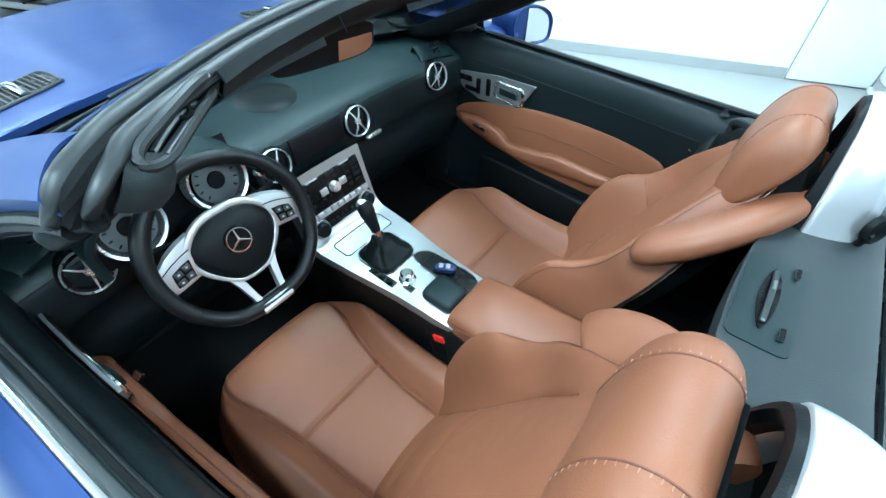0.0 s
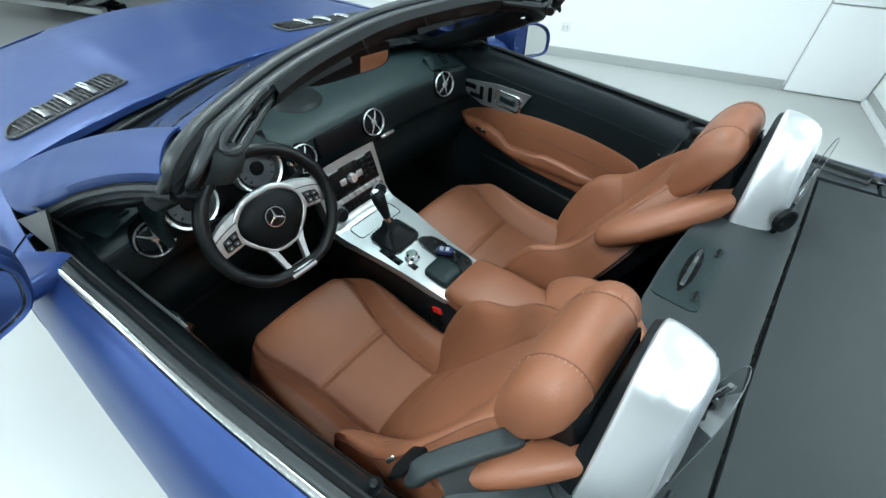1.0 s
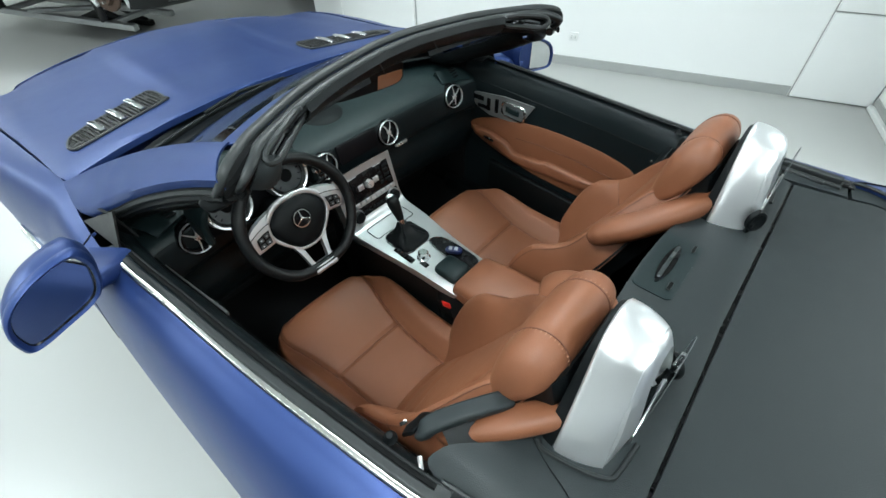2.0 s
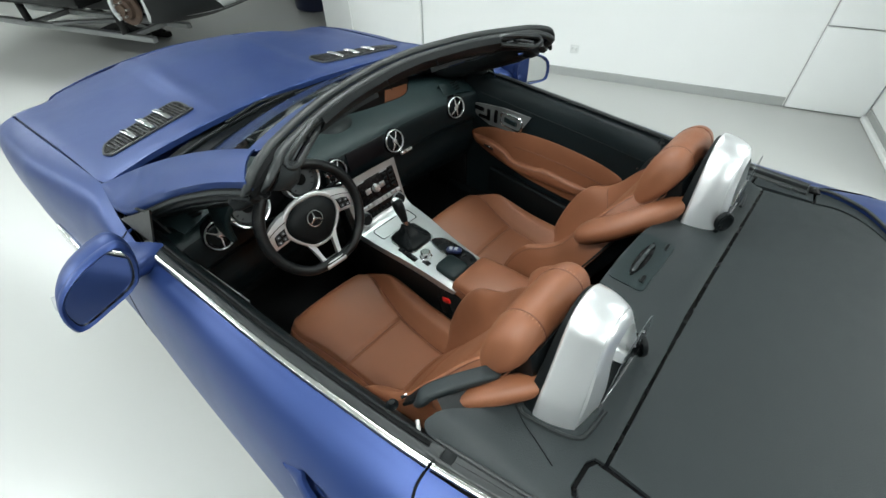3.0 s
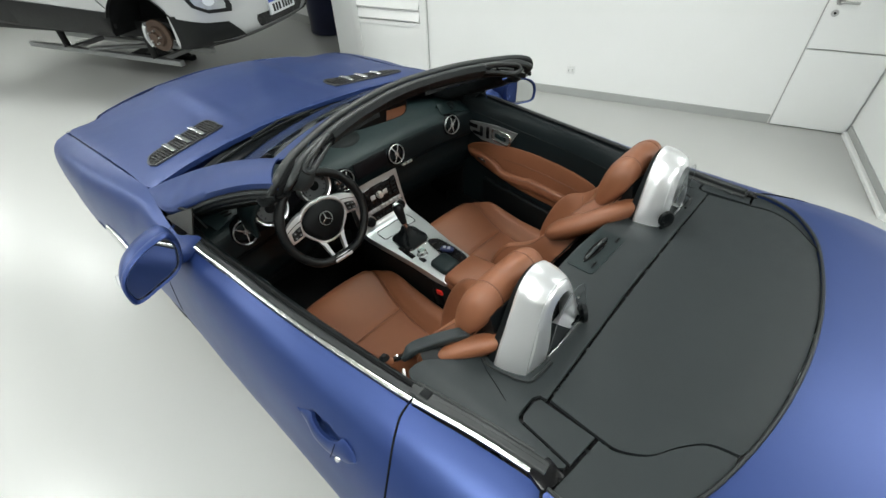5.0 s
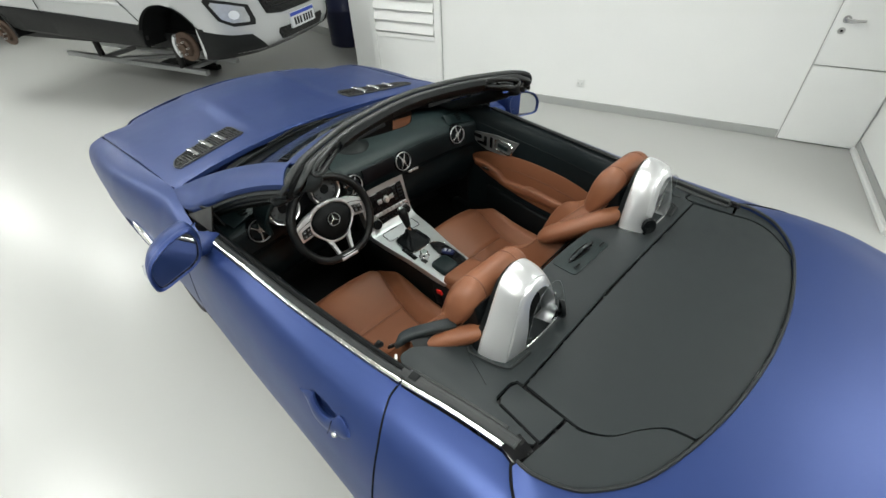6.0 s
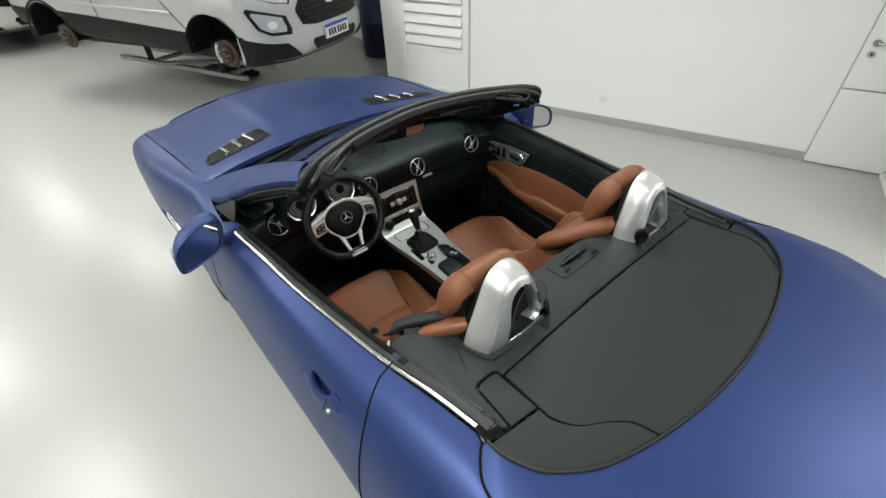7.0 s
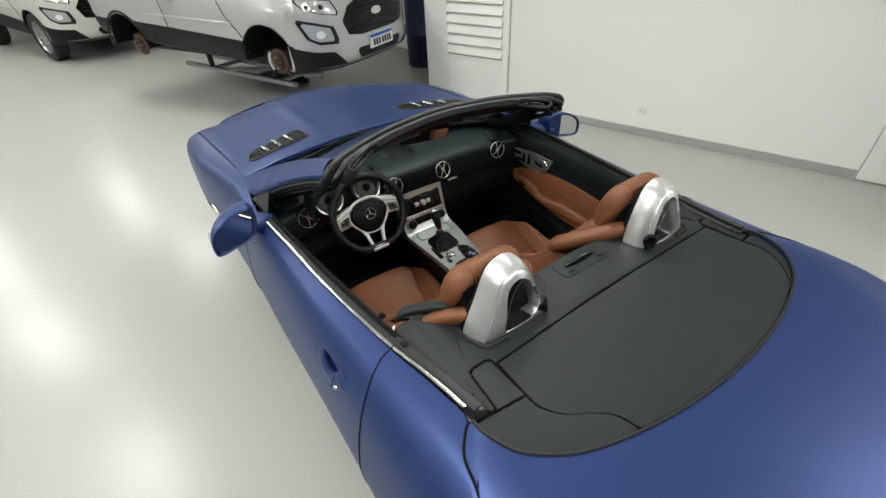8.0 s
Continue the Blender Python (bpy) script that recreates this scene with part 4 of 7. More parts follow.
for s in (-1, 1):
    part("roof_flap", plate(mir(FLAPS[s], s), deck_z, 0.012, 0.05, edge=0.002), M_DECK, car, "dark grey flap over the roof link")
    part("deck_wing", plate(mir(WINGS[s], s), deck_z, 0.012, 0.05, edge=0.002), M_DECK, car, "dark grey corner of the deck")
    part("roof_stop", box(s * (0.616 if s < 0 else 0.632), -0.893, 0.962, 0.058 if s < 0 else 0.040, 0.052, 0.022, rot=pose(0, 0, 0, 0, 0, s * 14), bev=0.008), M_GLOSS, car, "black rubber roof stop")
    part("side_seal", sweep([Vector((s * (ip(BELT, y)[0] - 0.028), y, ip(BELT, y)[1] + 0.004)) for y in (-0.56, -0.65, -0.75, -0.85, -0.89)], rrect(0.030, 0.016, 0.006)), M_RUBBER, car, "black rubber seal beside the deck")
    part("side_seal", sweep([Vector((s * (ip(BELT, y)[0] - 0.046), y, ip(BELT, y)[1] + 0.002)) for y in (-0.56, -0.65, -0.75, -0.85)], rrect(0.008, 0.018, 0.003)), M_RUBBER, car)
    part("seal_clip", box(s * (ip(BELT, -0.60)[0] - 0.030), -0.598, ip(BELT, -0.60)[1] + 0.012, 0.022, 0.026, 0.006, rot=pose(0, 0, 0, 0, 0, -s * 8), bev=0.002), M_BLACK, car, "small black clip")


def radial(poly, cx, cz, n):
    """Points of a closed outline seen from (cx, cz), at n even angles, as offsets."""
    out = []
    for i in range(n):
        a = 2 * math.pi * i / n
        dx, dz = math.cos(a), math.sin(a)
        best = 0.01
        for (x0, z0), (x1, z1) in zip(poly, poly[1:] + poly[:1]):
            ex, ez = x1 - x0, z1 - z0
            den = dx * ez - dz * ex
            if abs(den) < 1e-9:
                continue
            t = ((x0 - cx) * ez - (z0 - cz) * ex) / den
            u = ((x0 - cx) * dz - (z0 - cz) * dx) / den
            if t > 0 and -1e-6 <= u <= 1 + 1e-6:
                best = max(best, t)
        out.append((dx * best, dz * best))
    return out


# roll hoops
for s in (-1, 1):
    rb_ = thing("roll_bar", "", "")
    rb_.parent = car
    # front and rear edges of the silver band, as offsets from the hoop's middle
    CH = 0.347
    fe = [(0.154, 0.945), (0.132, 1.005), (0.109, 1.050), (0.086, 1.098), (0.068, 1.135), (0.053, 1.158), (0.032, 1.174), (0.0, 1.183)]
    re_ = [(0.126, 0.945), (0.107, 1.005), (0.089, 1.050), (0.070, 1.098), (0.057, 1.128), (0.045, 1.148), (0.027, 1.161), (0.0, 1.168)]

    def arch_line(pts, y0, y1):
        inner = [(-a * (1 - 0.16 * smoothstep(1.10, 0.95, z)), z) for a, z in reversed(pts[:-1])]
        return [Vector((s * (CH + p.x), y0 + (y1 - y0) * (p.z - 0.96) / 0.2, p.z)) for p in cr([(a, 0, z) for a, z in pts + inner], 5)]

    front, back = arch_line(fe, -0.666, -0.652), arch_line(re_, -0.742, -0.718)
    mid_ = Vector((s * CH, -0.70, 1.05))
    nH = len(front)
    rows = []
    for i in range(nH):
        a, b = front[i], back[i]
        t = (front[min(i + 1, nH - 1)] - front[max(i - 1, 0)]).normalized()
        o_ = t.cross(b - a).normalized()
        if o_.dot((a + b) / 2 - mid_) < 0:
            o_ = -o_
        row = [a - o_ * 0.016, a - o_ * 0.003]
        for j in range(13):
            q = 0.03 + 0.94 * j / 12
            row.append(a.lerp(b, q) + o_ * (0.0055 * math.sin(math.pi * q) ** 0.7))
        row += [b - o_ * 0.004, b - o_ * 0.012 + Vector((0, 0.002, 0)), a.lerp(b, 0.5) - o_ * 0.022]
        rows.append(row)
    part("hoop", loft(rows, closed=True, caps=True), M_SILVER, rb_, "satin silver roll hoop", 50)
    # black liner on the hoop's front
    rows = []
    for p in front:
        rows.append([Vector((s * CH + (p.x - s * CH) * k, y, 0.945 + (p.z - 0.945) * k)) for k, y in ((0.985, -0.662), (0.975, -0.650), (0.955, -0.642), (0.90, -0.640), (0.84, -0.648), (0.84, -0.662))])
    part("front_liner", loft(rows, closed=True, caps=True), M_BLACK, rb_, "black front liner", 45)
    # dark web that closes the hoop
    bm = bmesh.new()
    bm.faces.new([bm.verts.new((s * CH + (p.x - s * CH) * 0.93, -0.690, 0.945 + (p.z - 0.945) * 0.95)) for p in front])
    part("inner_web", bm, M_CARPET, rb_, "dark mesh inside the hoop", solid=0.004)
    # gasket at the feet
    gk = [Vector((s * x, y, deck_z(x, y) + 0.003)) for x, y in ((0.495, -0.640), (0.503, -0.655), (0.492, -0.715), (0.476, -0.752), (0.455, -0.760), (0.400, -0.764))]
    part("foot_gasket", sweep(cr(gk, 4), ring2(0.0045, 6)), M_RUBBER, rb_, "black gasket round the foot")
    # silver rear face of the hoop round a sloping opening
    op = [(0.397, 0.974), (0.391, 1.04), (0.384, 1.105), (0.366, 1.134), (0.338, 1.142), (0.311, 1.126), (0.289, 1.085), (0.270, 1.03), (0.257, 0.985), (0.30, 0.971), (0.35, 0.970)]
    cx_, cz_ = 0.335, 1.05
    o_in = radial([(p.x, p.y) for p in cr([(x, z, 0) for x, z in op], 4, True)], cx_, cz_, 72)
    o_out = radial([(abs(p.x), p.z) for p in back], cx_, cz_, 72)
    rows = []
    for k, y, kk_ in ((0.97, -0.734, 1.0), (0.93, -0.739, 1.0), (0.5, -0.745, 1.0), (0.06, -0.750, 1.0), (0.0, -0.747, 1.0), (0.0, -0.742, 0.97), (0.0, -0.70, 0.95)):
        rows.append([Vector((s * (cx_ + (a[0] + (b[0] - a[0]) * k) * kk_), y + 0.018 * smoothstep(1.00, 1.16, cz_ + a[1] + (b[1] - a[1]) * k), cz_ + (a[1] + (b[1] - a[1]) * k) * kk_)) for a, b in zip(o_in, o_out)])
    part("opening_rim", loft(rows, closed=True), M_SILVER, rb_, "silver rear face round the opening", 50)
    outer = cr([(s * (0.332 + (x - 0.325) * 0.86), -0.753, 1.04 + (z - 1.04) * (0.84 if z > 1.04 else 1.0)) for x, z in ((0.405, 0.970), (0.398, 1.05), (0.388, 1.12), (0.362, 1.170), (0.322, 1.190), (0.280, 1.170), (0.246, 1.10), (0.224, 1.035), (0.228, 0.985), (0.26, 0.964), (0.34, 0.960))], 4, True)
    bm = bmesh.new()
    bm.faces.new([bm.verts.new(p) for p in outer])
    ac = part("draught_stop", bm, M_CLEAR, rb_, "clear acrylic draught stop")
    ac.visible_shadow = False
    part("acrylic_edge", sweep(outer, ring2(0.0006, 6), closed=True), M_DIAL, rb_, "polished acrylic edge")
    part("bright_rim", sweep([Vector((s * x, -0.753, z)) for x, z in ((0.398, 0.979), (0.36, 0.974), (0.31, 0.976), (0.258, 0.988))], rrect(0.018, 0.006, 0.002), ups=(0, -1, 0.3)), M_CHROME, rb_, "bright lower rim")
    part("bright_rim", sweep([Vector((s * x, -0.751, z)) for x, z in ((0.302, 1.112), (0.289, 1.08), (0.283, 1.055))], rrect(0.006, 0.006, 0.002), ups=(0, -1, 0.3)), M_CHROME, rb_)
    hm = frame_at((s * 0.250, -0.752, 1.012), (-s * 0.70, -0.72, 0.10)) @ Matrix.Diagonal((0.95, 1.15, 1, 1))
    hg = part("hinge", lathe([(0, 0.006), (0.015, 0.007), (0.018, 0.009), (0.022, 0.008), (0.024, 0.003), (0.024, -0.003)], hm, 28), M_BLACK, rb_, "flat round black hinge")
    part("hinge_bracket", sweep([Vector((s * 0.250, -0.750, 1.010)), Vector((s * 0.256, -0.748, 0.985)), Vector((s * 0.262, -0.74, 0.962))], rrect(0.034, 0.010, 0.004), ups=(0, -1, 0)), M_BLACK, hg, "black bracket")

M_LATCHPIN = mat("dull_steel_pin", (0.12, 0.125, 0.13), 0.4, 0.8, 0.1, 20)
# latch plate in the middle of the deck
lp_ = plate([(p[0] + 0.018, p[1] - 0.650) for p in rrect(0.205, 0.086, 0.014)], lambda x, y: deck_z(x, y) + 0.0035, 0.006, 0.05, edge=0.002)
latch = part("latch_plate", lp_, M_DASH, car, "dark grey plate with a slim handle and two slots")
hz = deck_z(0, -0.65) + 0.004
part("handle_recess", plate([(p.x + 0.020, p.y - 0.648) for p in cr([(-0.072, 0.0, 0), (-0.03, 0.012, 0), (0.03, 0.012, 0), (0.072, 0.0, 0), (0.03, -0.012, 0), (-0.03, -0.012, 0)], 4, True)], lambda x, y: hz + 0.0015, 0.003, 0), M_GLOSS, latch, "dark lens-shaped recess")
part("latch_handle", sweep(cr([(-0.040, -0.648, hz + 0.004), (0.0, -0.648, hz + 0.008), (0.04, -0.648, hz + 0.008), (0.080, -0.648, hz + 0.004)], 4), rrect(0.009, 0.005, 0.002)), M_DECK, latch, "slim grey handle")
# two small steel blocks draw the highlights on the handle
part("latch_glint", box(0.038, -0.648, hz + 0.0105, 0.022, 0.005, 0.003, bev=0.001), M_LATCHPIN, latch, "small block drawn as a glint on the handle")
part("latch_glint", box(-0.035, -0.648, hz + 0.0055, 0.014, 0.005, 0.003, bev=0.001), M_LATCHPIN, latch, "small block drawn as a glint on the handle")
for x in (-0.046, 0.097):
    part("slot", box(x, -0.677, hz + 0.001, 0.024, 0.006, 0.003), M_CARPET, latch, "dark slot")
    part("slot_rim", sweep([Vector((x + a, -0.677 + b, hz + 0.002)) for a, b in rrect(0.026, 0.008, 0.002, 1)], ring2(0.0008, 6), closed=True), M_RUBBER, latch)

# ---- seats ----
SEAT_X = 0.357


CUSHION_END = 0.345


def insert_edge(y):
    """Half-width of the cushion's middle panel."""
    return ip([(-0.26, 0.118), (-0.18, 0.121), (0.02, 0.134), (0.15, 0.160), (0.27, 0.212), (0.34, 0.228)], y)


def cushion_top(u, y):
    """Height of the cushion at u off its middle, y along the car."""
    z = ip([(-0.26, 0.405), (-0.15, 0.388), (0.0, 0.390), (0.12, 0.410), (0.22, 0.430), (0.285, 0.434), (0.318, 0.418), (0.336, 0.388), (CUSHION_END, 0.355)], y)
    au = abs(u)
    ins = insert_edge(y)
    bol = 0.050 * smoothstep(ins - 0.003, ins + 0.058, au) * smoothstep(0.36, 0.14, y)
    drop = 0.085 * smoothstep(0.205, 0.262, au) ** 1.8
    groove = 0.012 * math.exp(-((au - ins) / 0.0065) ** 2) * smoothstep(0.33, 0.29, y)
    puff = 0.012 * (1 - (min(au, ins) / ins) ** 2)
    cross = 0.009 * math.exp(-((y - 0.030 - 0.02 * au) / 0.0065) ** 2) * (1 if au < ins else 0)
    return z + bol - drop - groove + puff - cross


def cushion_width(y):
    """Width factor of the cushion, rounding off toward its front."""
    return 1.045 * (1 - max(0.0, min(1.0, (y - 0.02) / 0.362)) ** 3.0) ** 0.48


def back_line(k):
    """Middle of the back's front: y, z at k from the cushion to the neck."""
    return -0.185 - 0.325 * k - 0.02 * math.sin(math.pi * k), 0.375 + 0.605 * k


for s in (-1, 1):
    X0 = s * SEAT_X
    seat = thing("seat", "", "")
    seat.parent = car
    # cushion
    rows = []
    us = [-0.262 + 0.524 * i / 120 for i in range(121)]
    for j in range(112):
        y = -0.26 + (CUSHION_END + 0.26) * j / 111
        wk = cushion_width(y)
        rows.append([Vector((X0 + u * wk, y, cushion_top(u, y))) for u in us])
    last = rows[-1]
    rows.append([Vector((p.x, p.y + 0.008, p.z - 0.05)) for p in last])
    rows.append([Vector((p.x, p.y - 0.005, 0.24)) for p in last])
    part("cushion", loft(rows), M_LEATHER, seat, "tan leather cushion with side bolsters", 60, solid=0.003)
    # side skirts of the cushion
    for e in (-1, 1):
        skirt = []
        for j in range(20):
            y = -0.26 + (CUSHION_END + 0.24) * j / 19
            wk = cushion_width(y)
            x = X0 + e * 0.262 * wk
            z = cushion_top(0.262, y)
            skirt.append([Vector((x, y, z)), Vector((x + e * 0.004, y, z - 0.04)), Vector((x - e * 0.01, y, z - 0.13))])
        part("side_skirt", loft(skirt), M_LEATHER, seat, "", 60, solid=0.003)
    # piping along the bolsters and across the insert
    for e in (-1, 1):
        path = []
        for j in range(30):
            y = -0.20 + 0.50 * j / 29
            wk = cushion_width(y)
            u = e * insert_edge(y)
            path.append(Vector((X0 + u * wk, y, cushion_top(u, y) + 0.0006)))
        part("piping", sweep(path, ring2(0.0016, 6)), M_SEAM, seat, "dark stitched seam")
        path = []
        for j in range(30):
            y = -0.22 + 0.51 * j / 29
            wk = cushion_width(y)
            u = e * 0.246
            path.append(Vector((X0 + u * wk, y, cushion_top(u, y) + 0.0008)))
        part("piping", sweep(path, ring2(0.0012, 6)), M_SEAM, seat)
    path = [Vector((X0 + u * cushion_width(0.03), 0.030 + 0.02 * abs(u), cushion_top(u, 0.030 + 0.02 * abs(u)) + 0.0006)) for u in [-0.128 + 0.256 * i / 16 for i in range(17)]]
    part("piping", sweep(path, ring2(0.0015, 6)), M_SEAM, seat)
    # backrest
    kk = [1.14 * i / 62 for i in range(63)]
    nd = Vector((0, 0.88, 0.47))
    bk = [-1 + 2 * i / 60 for i in range(61)]

    def back_pt(k, q, lift=0.0):
        y, z = back_line(k)
        hw = ip([(0, 0.245), (0.25, 0.258), (0.5, 0.262), (0.62, 0.252), (0.72, 0.240), (0.85, 0.200), (1.0, 0.140), (1.08, 0.115), (1.14, 0.09)], k)
        bol = ip([(0, 0.03), (0.12, 0.078), (0.32, 0.114), (0.47, 0.108), (0.56, 0.070), (0.64, 0.046), (0.8, 0.030), (1.0, 0.0), (1.08, -0.025), (1.14, -0.05)], k)
        u = q * hw
        aq = abs(q)
        d = bol * smoothstep(0.48, 0.86, aq) - (bol + 0.065) * smoothstep(0.86, 1.0, aq) ** 1.6
        d += 0.012 * (1 - min(1, aq / 0.5) ** 2) - 0.009 * math.exp(-((aq - 0.50) / 0.026) ** 2) * smoothstep(0.95, 0.80, k)
        d -= 0.004 * math.exp(-((k - 0.545 - 0.1 * (aq - 0.5)) / 0.010) ** 2) * (1 if q * s > 0.5 else 0)
        d -= 0.006 * (math.exp(-((k - 0.135) / 0.016) ** 2) + 0.7 * math.exp(-((k - 0.30) / 0.020) ** 2)) * smoothstep(0.52, 0.44, aq)
        return Vector((X0 + u, y, z)) + nd * (d + lift)

    part("backrest", loft([[back_pt(k, q) for q in bk] for k in kk]), M_LEATHER, seat, "tan leather backrest with deep bolsters", 60, solid=0.003)
    for e in (-1, 1):
        part("piping", sweep([back_pt(k, e * 0.50, 0.0008) for k in kk[1:50]], ring2(0.0012, 6)), M_SEAM, seat)
        part("piping", sweep([back_pt(k, e * 0.90, 0.0008) for k in kk[1:58]], ring2(0.0012, 6)), M_SEAM, seat)
        if e == s:
            part("piping", sweep([back_pt(0.545 + 0.1 * (q - 0.5), e * q, 0.0008) for q in [0.52 + 0.42 * i / 12 for i in range(13)]], ring2(0.0012, 6)), M_SEAM, seat)
    # black back shell
    rows = []
    for k in kk:
        y, z = back_line(k)
        hw = ip([(0, 0.250), (0.25, 0.262), (0.5, 0.266), (0.62, 0.258), (0.75, 0.236), (0.88, 0.195), (1.0, 0.142), (1.08, 0.115), (1.14, 0.09)], k)
        row = []
        for q in bk:
            aq = abs(q)
            d = -0.112 + 0.050 * smoothstep(0.75, 1.0, aq)
            row.append(Vector((X0 + q * hw, y, z)) + nd * d)
        rows.append(row)
    part("back_shell", loft(rows), M_BLACK, seat, "black plastic back shell", 60, solid=0.006)
    # head restraint: a fat cushion with stitched ends
    prof = [(-0.505, 0.940), (-0.508, 1.01), (-0.524, 1.080), (-0.550, 1.124), (-0.584, 1.140), (-0.614, 1.128), (-0.628, 1.094), (-0.616, 1.050), (-0.584, 0.992), (-0.552, 0.945), (-0.524, 0.925)]
    pr = cr([(0, a, b - 0.008) for a, b in prof], 4, True)
    cy_, cz_ = -0.570, 1.022
    HRX, HRZ = (X0 + 0.010, 0.0) if s < 0 else (X0 + 0.006, 0.014)
    rows = []
    for u, k in ((-0.136, 0.20), (-0.134, 0.46), (-0.127, 0.68), (-0.115, 0.83), (-0.098, 0.925), (-0.080, 0.975), (-0.070, 0.988), (-0.067, 0.981), (-0.064, 0.992), (-0.03, 1.0), (0, 1.0), (0.03, 1.0), (0.064, 0.992), (0.067, 0.981), (0.070, 0.988), (0.080, 0.975), (0.098, 0.925), (0.115, 0.83), (0.127, 0.68), (0.134, 0.46), (0.136, 0.20)):
        rows.append([Vector((HRX + u, cy_ + (p.y - cy_) * k, cz_ + HRZ + (p.z - cz_) * k)) for p in pr])
    hr = part("headrest", loft(rows, closed=True, caps=True), M_LEATHER, seat, "tan leather head restraint with stitched ends", 60)
    for e in (-1, 1):
        sm = [Vector((HRX + e * 0.067, cy_ + (p.y - cy_) * 0.985, cz_ + HRZ + (p.z - cz_) * 0.985)) for p in pr[0:30]]
        part("stitching", sweep(sm, ring2(0.0014, 6)), M_SEAM, hr, "stitched seam")
        # short pale stitches across the seam
        for a, b in zip(sm[2:-1:1], sm[3::1]):
            c = (a + b) / 2 + (a - Vector((a.x, cy_, cz_))).normalized() * 0.0012
            part("stitch", sweep([c + Vector((e * 0.002, 0, 0)), c + Vector((e * 0.0065, 0, -0.001))], ring2(0.0007, 5)), M_STITCH, hr)
    # padded shoulder wings that wrap back to the roll hoop
    for e in (-1, 1):
        if e == s:
            wk_ = [(0.176, -0.500, 0.893), (0.176, -0.515, 0.906), (0.166, -0.535, 0.922), (0.150, -0.560, 0.944), (0.126, -0.592, 0.966), (0.098, -0.624, 0.984), (0.070, -0.650, 0.992)]
        else:
            wk_ = [(0.200, -0.462, 0.872), (0.206, -0.474, 0.884), (0.204, -0.494, 0.900), (0.190, -0.530, 0.925), (0.145, -0.583, 0.958), (0.090, -0.622, 0.976), (0.050, -0.645, 0.980)]
        ws_ = cr([(X0 + e * a, b, c) for a, b, c in wk_], 4)
        kw = [ip([(0, 0.45), (0.03, 0.76), (0.08, 0.94), (0.25, 1.0), (0.60, 0.97), (0.9, 0.88), (1.0, 0.8)], i_ / (len(ws_) - 1)) for i_ in range(len(ws_))]
        part("shoulder_wing", sweep(ws_, ring2(0.072 if e != s else 0.054, 22, 0.038 if e != s else 0.029), ups=[Vector((-e * (0.35 - 0.2 * i_ / 24), 0.75, 0.6)) for i_ in range(len(ws_))], scale=kw), M_LEATHER, seat, "padded tan leather shoulder wing", 60)
    # dark gap-filler behind and below the head restraint
    rows = []
    for u, k in ((-0.098, 0.75), (-0.080, 0.95), (0.080, 0.95), (0.098, 0.75)):
        rows.append([Vector((X0 + u, -0.585 + (a + 0.585) * k, 1.0 + (b - 1.0) * k)) for a, b in ((-0.54, 0.985), (-0.57, 1.02), (-0.60, 1.07), (-0.635, 1.10), (-0.65, 1.04), (-0.64, 0.978))])
    part("headrest_shell", loft(rows, closed=True, caps=True), M_BLACK, seat, "black shell behind the head restraint", 50)
    # buckle
    bx = X0 - s * 0.262
    bu = part("buckle", box(bx, -0.09, 0.455, 0.022, 0.05, 0.075, rot=pose(0, 0, 0, -20, 0, 0), bev=0.005), M_BLACK, seat, "black belt buckle")
    part("release_button", box(bx, -0.098, 0.493, 0.024, 0.036, 0.022, rot=pose(0, 0, 0, -20, 0, 0), bev=0.003), M_RED, bu, "red release button")

# ---- cabin ----
part("floor_pan", box(0, 0.05, 0.20, 1.56, 1.5, 0.06, bev=0.01), M_CARPET, car, "black carpet")
part("bulkhead", box(0, -0.72, 0.58, 1.30, 0.08, 0.74), M_CARPET, car, "black rear bulkhead")
part("firewall", box(0, 0.80, 0.52, 1.50, 0.06, 0.74), M_CARPET, car, "black front bulkhead")

for s in (-1, 1):
    part("kick_panel", box(s * 0.722, 0.66, 0.55, 0.02, 0.34, 0.74), M_CARPET, car, "black kick panel")
    part("rear_side_trim", box(s * 0.655, -0.66, 0.56, 0.03, 0.24, 0.76), M_CARPET, car, "black side trim behind the seat")
    part("sill_trim", box(s * 0.715, 0.0, 0.24, 0.09, 1.2, 0.12, bev=0.02), M_BLACK, car, "black sill trim")

# dashboard: one profile drawn across the car, bent toward the doors
DP = [(0.80, 0.900), (0.70, 0.912), (0.60, 0.914), (0.52, 0.905), (0.475, 0.890), (0.455, 0.872), (0.448, 0.845), (0.446, 0.80), (0.450, 0.765), (0.468, 0.742), (0.475, 0.70), (0.470, 0.64), (0.50, 0.56), (0.56, 0.48)]
prof = cr([(0, a, b) for a, b in DP], 4)
rows = []
for i in range(49):
    x = -0.735 + 1.47 * i / 48
    bend = 0.03 * (abs(x) / 0.73) ** 3
    hoodz = 0.030 * math.exp(-((x + 0.36) / 0.17) ** 4)
    row = []
    for p in prof:
        up = hoodz * smoothstep(0.84, 0.885, p.z) * smoothstep(0.72, 0.55, p.y)
        row.append(Vector((x, p.y - bend, p.z + up - 0.02 * (abs(x) / 0.73) ** 4)))
    rows.append(row)
CUT = min(i for i, p in enumerate(prof) if p.z < 0.874 and p.y < 0.5)
dash = part("dashboard", loft([r[:CUT + 1] for r in rows]), M_DASH, car, "dark grey-green padded dashboard top", 50, solid=0.004)
part("dash_front", loft([[p + Vector((0, 0.002, 0)) for p in r[CUT:]] for r in rows]), M_DOORTOP, dash, "black dashboard front", 50, solid=0.004)
part("dash_seam", sweep([r[CUT] + Vector((0, -0.001, 0)) for r in rows], ring2(0.0016, 6)), M_CARPET, dash, "dark seam along the dashboard")
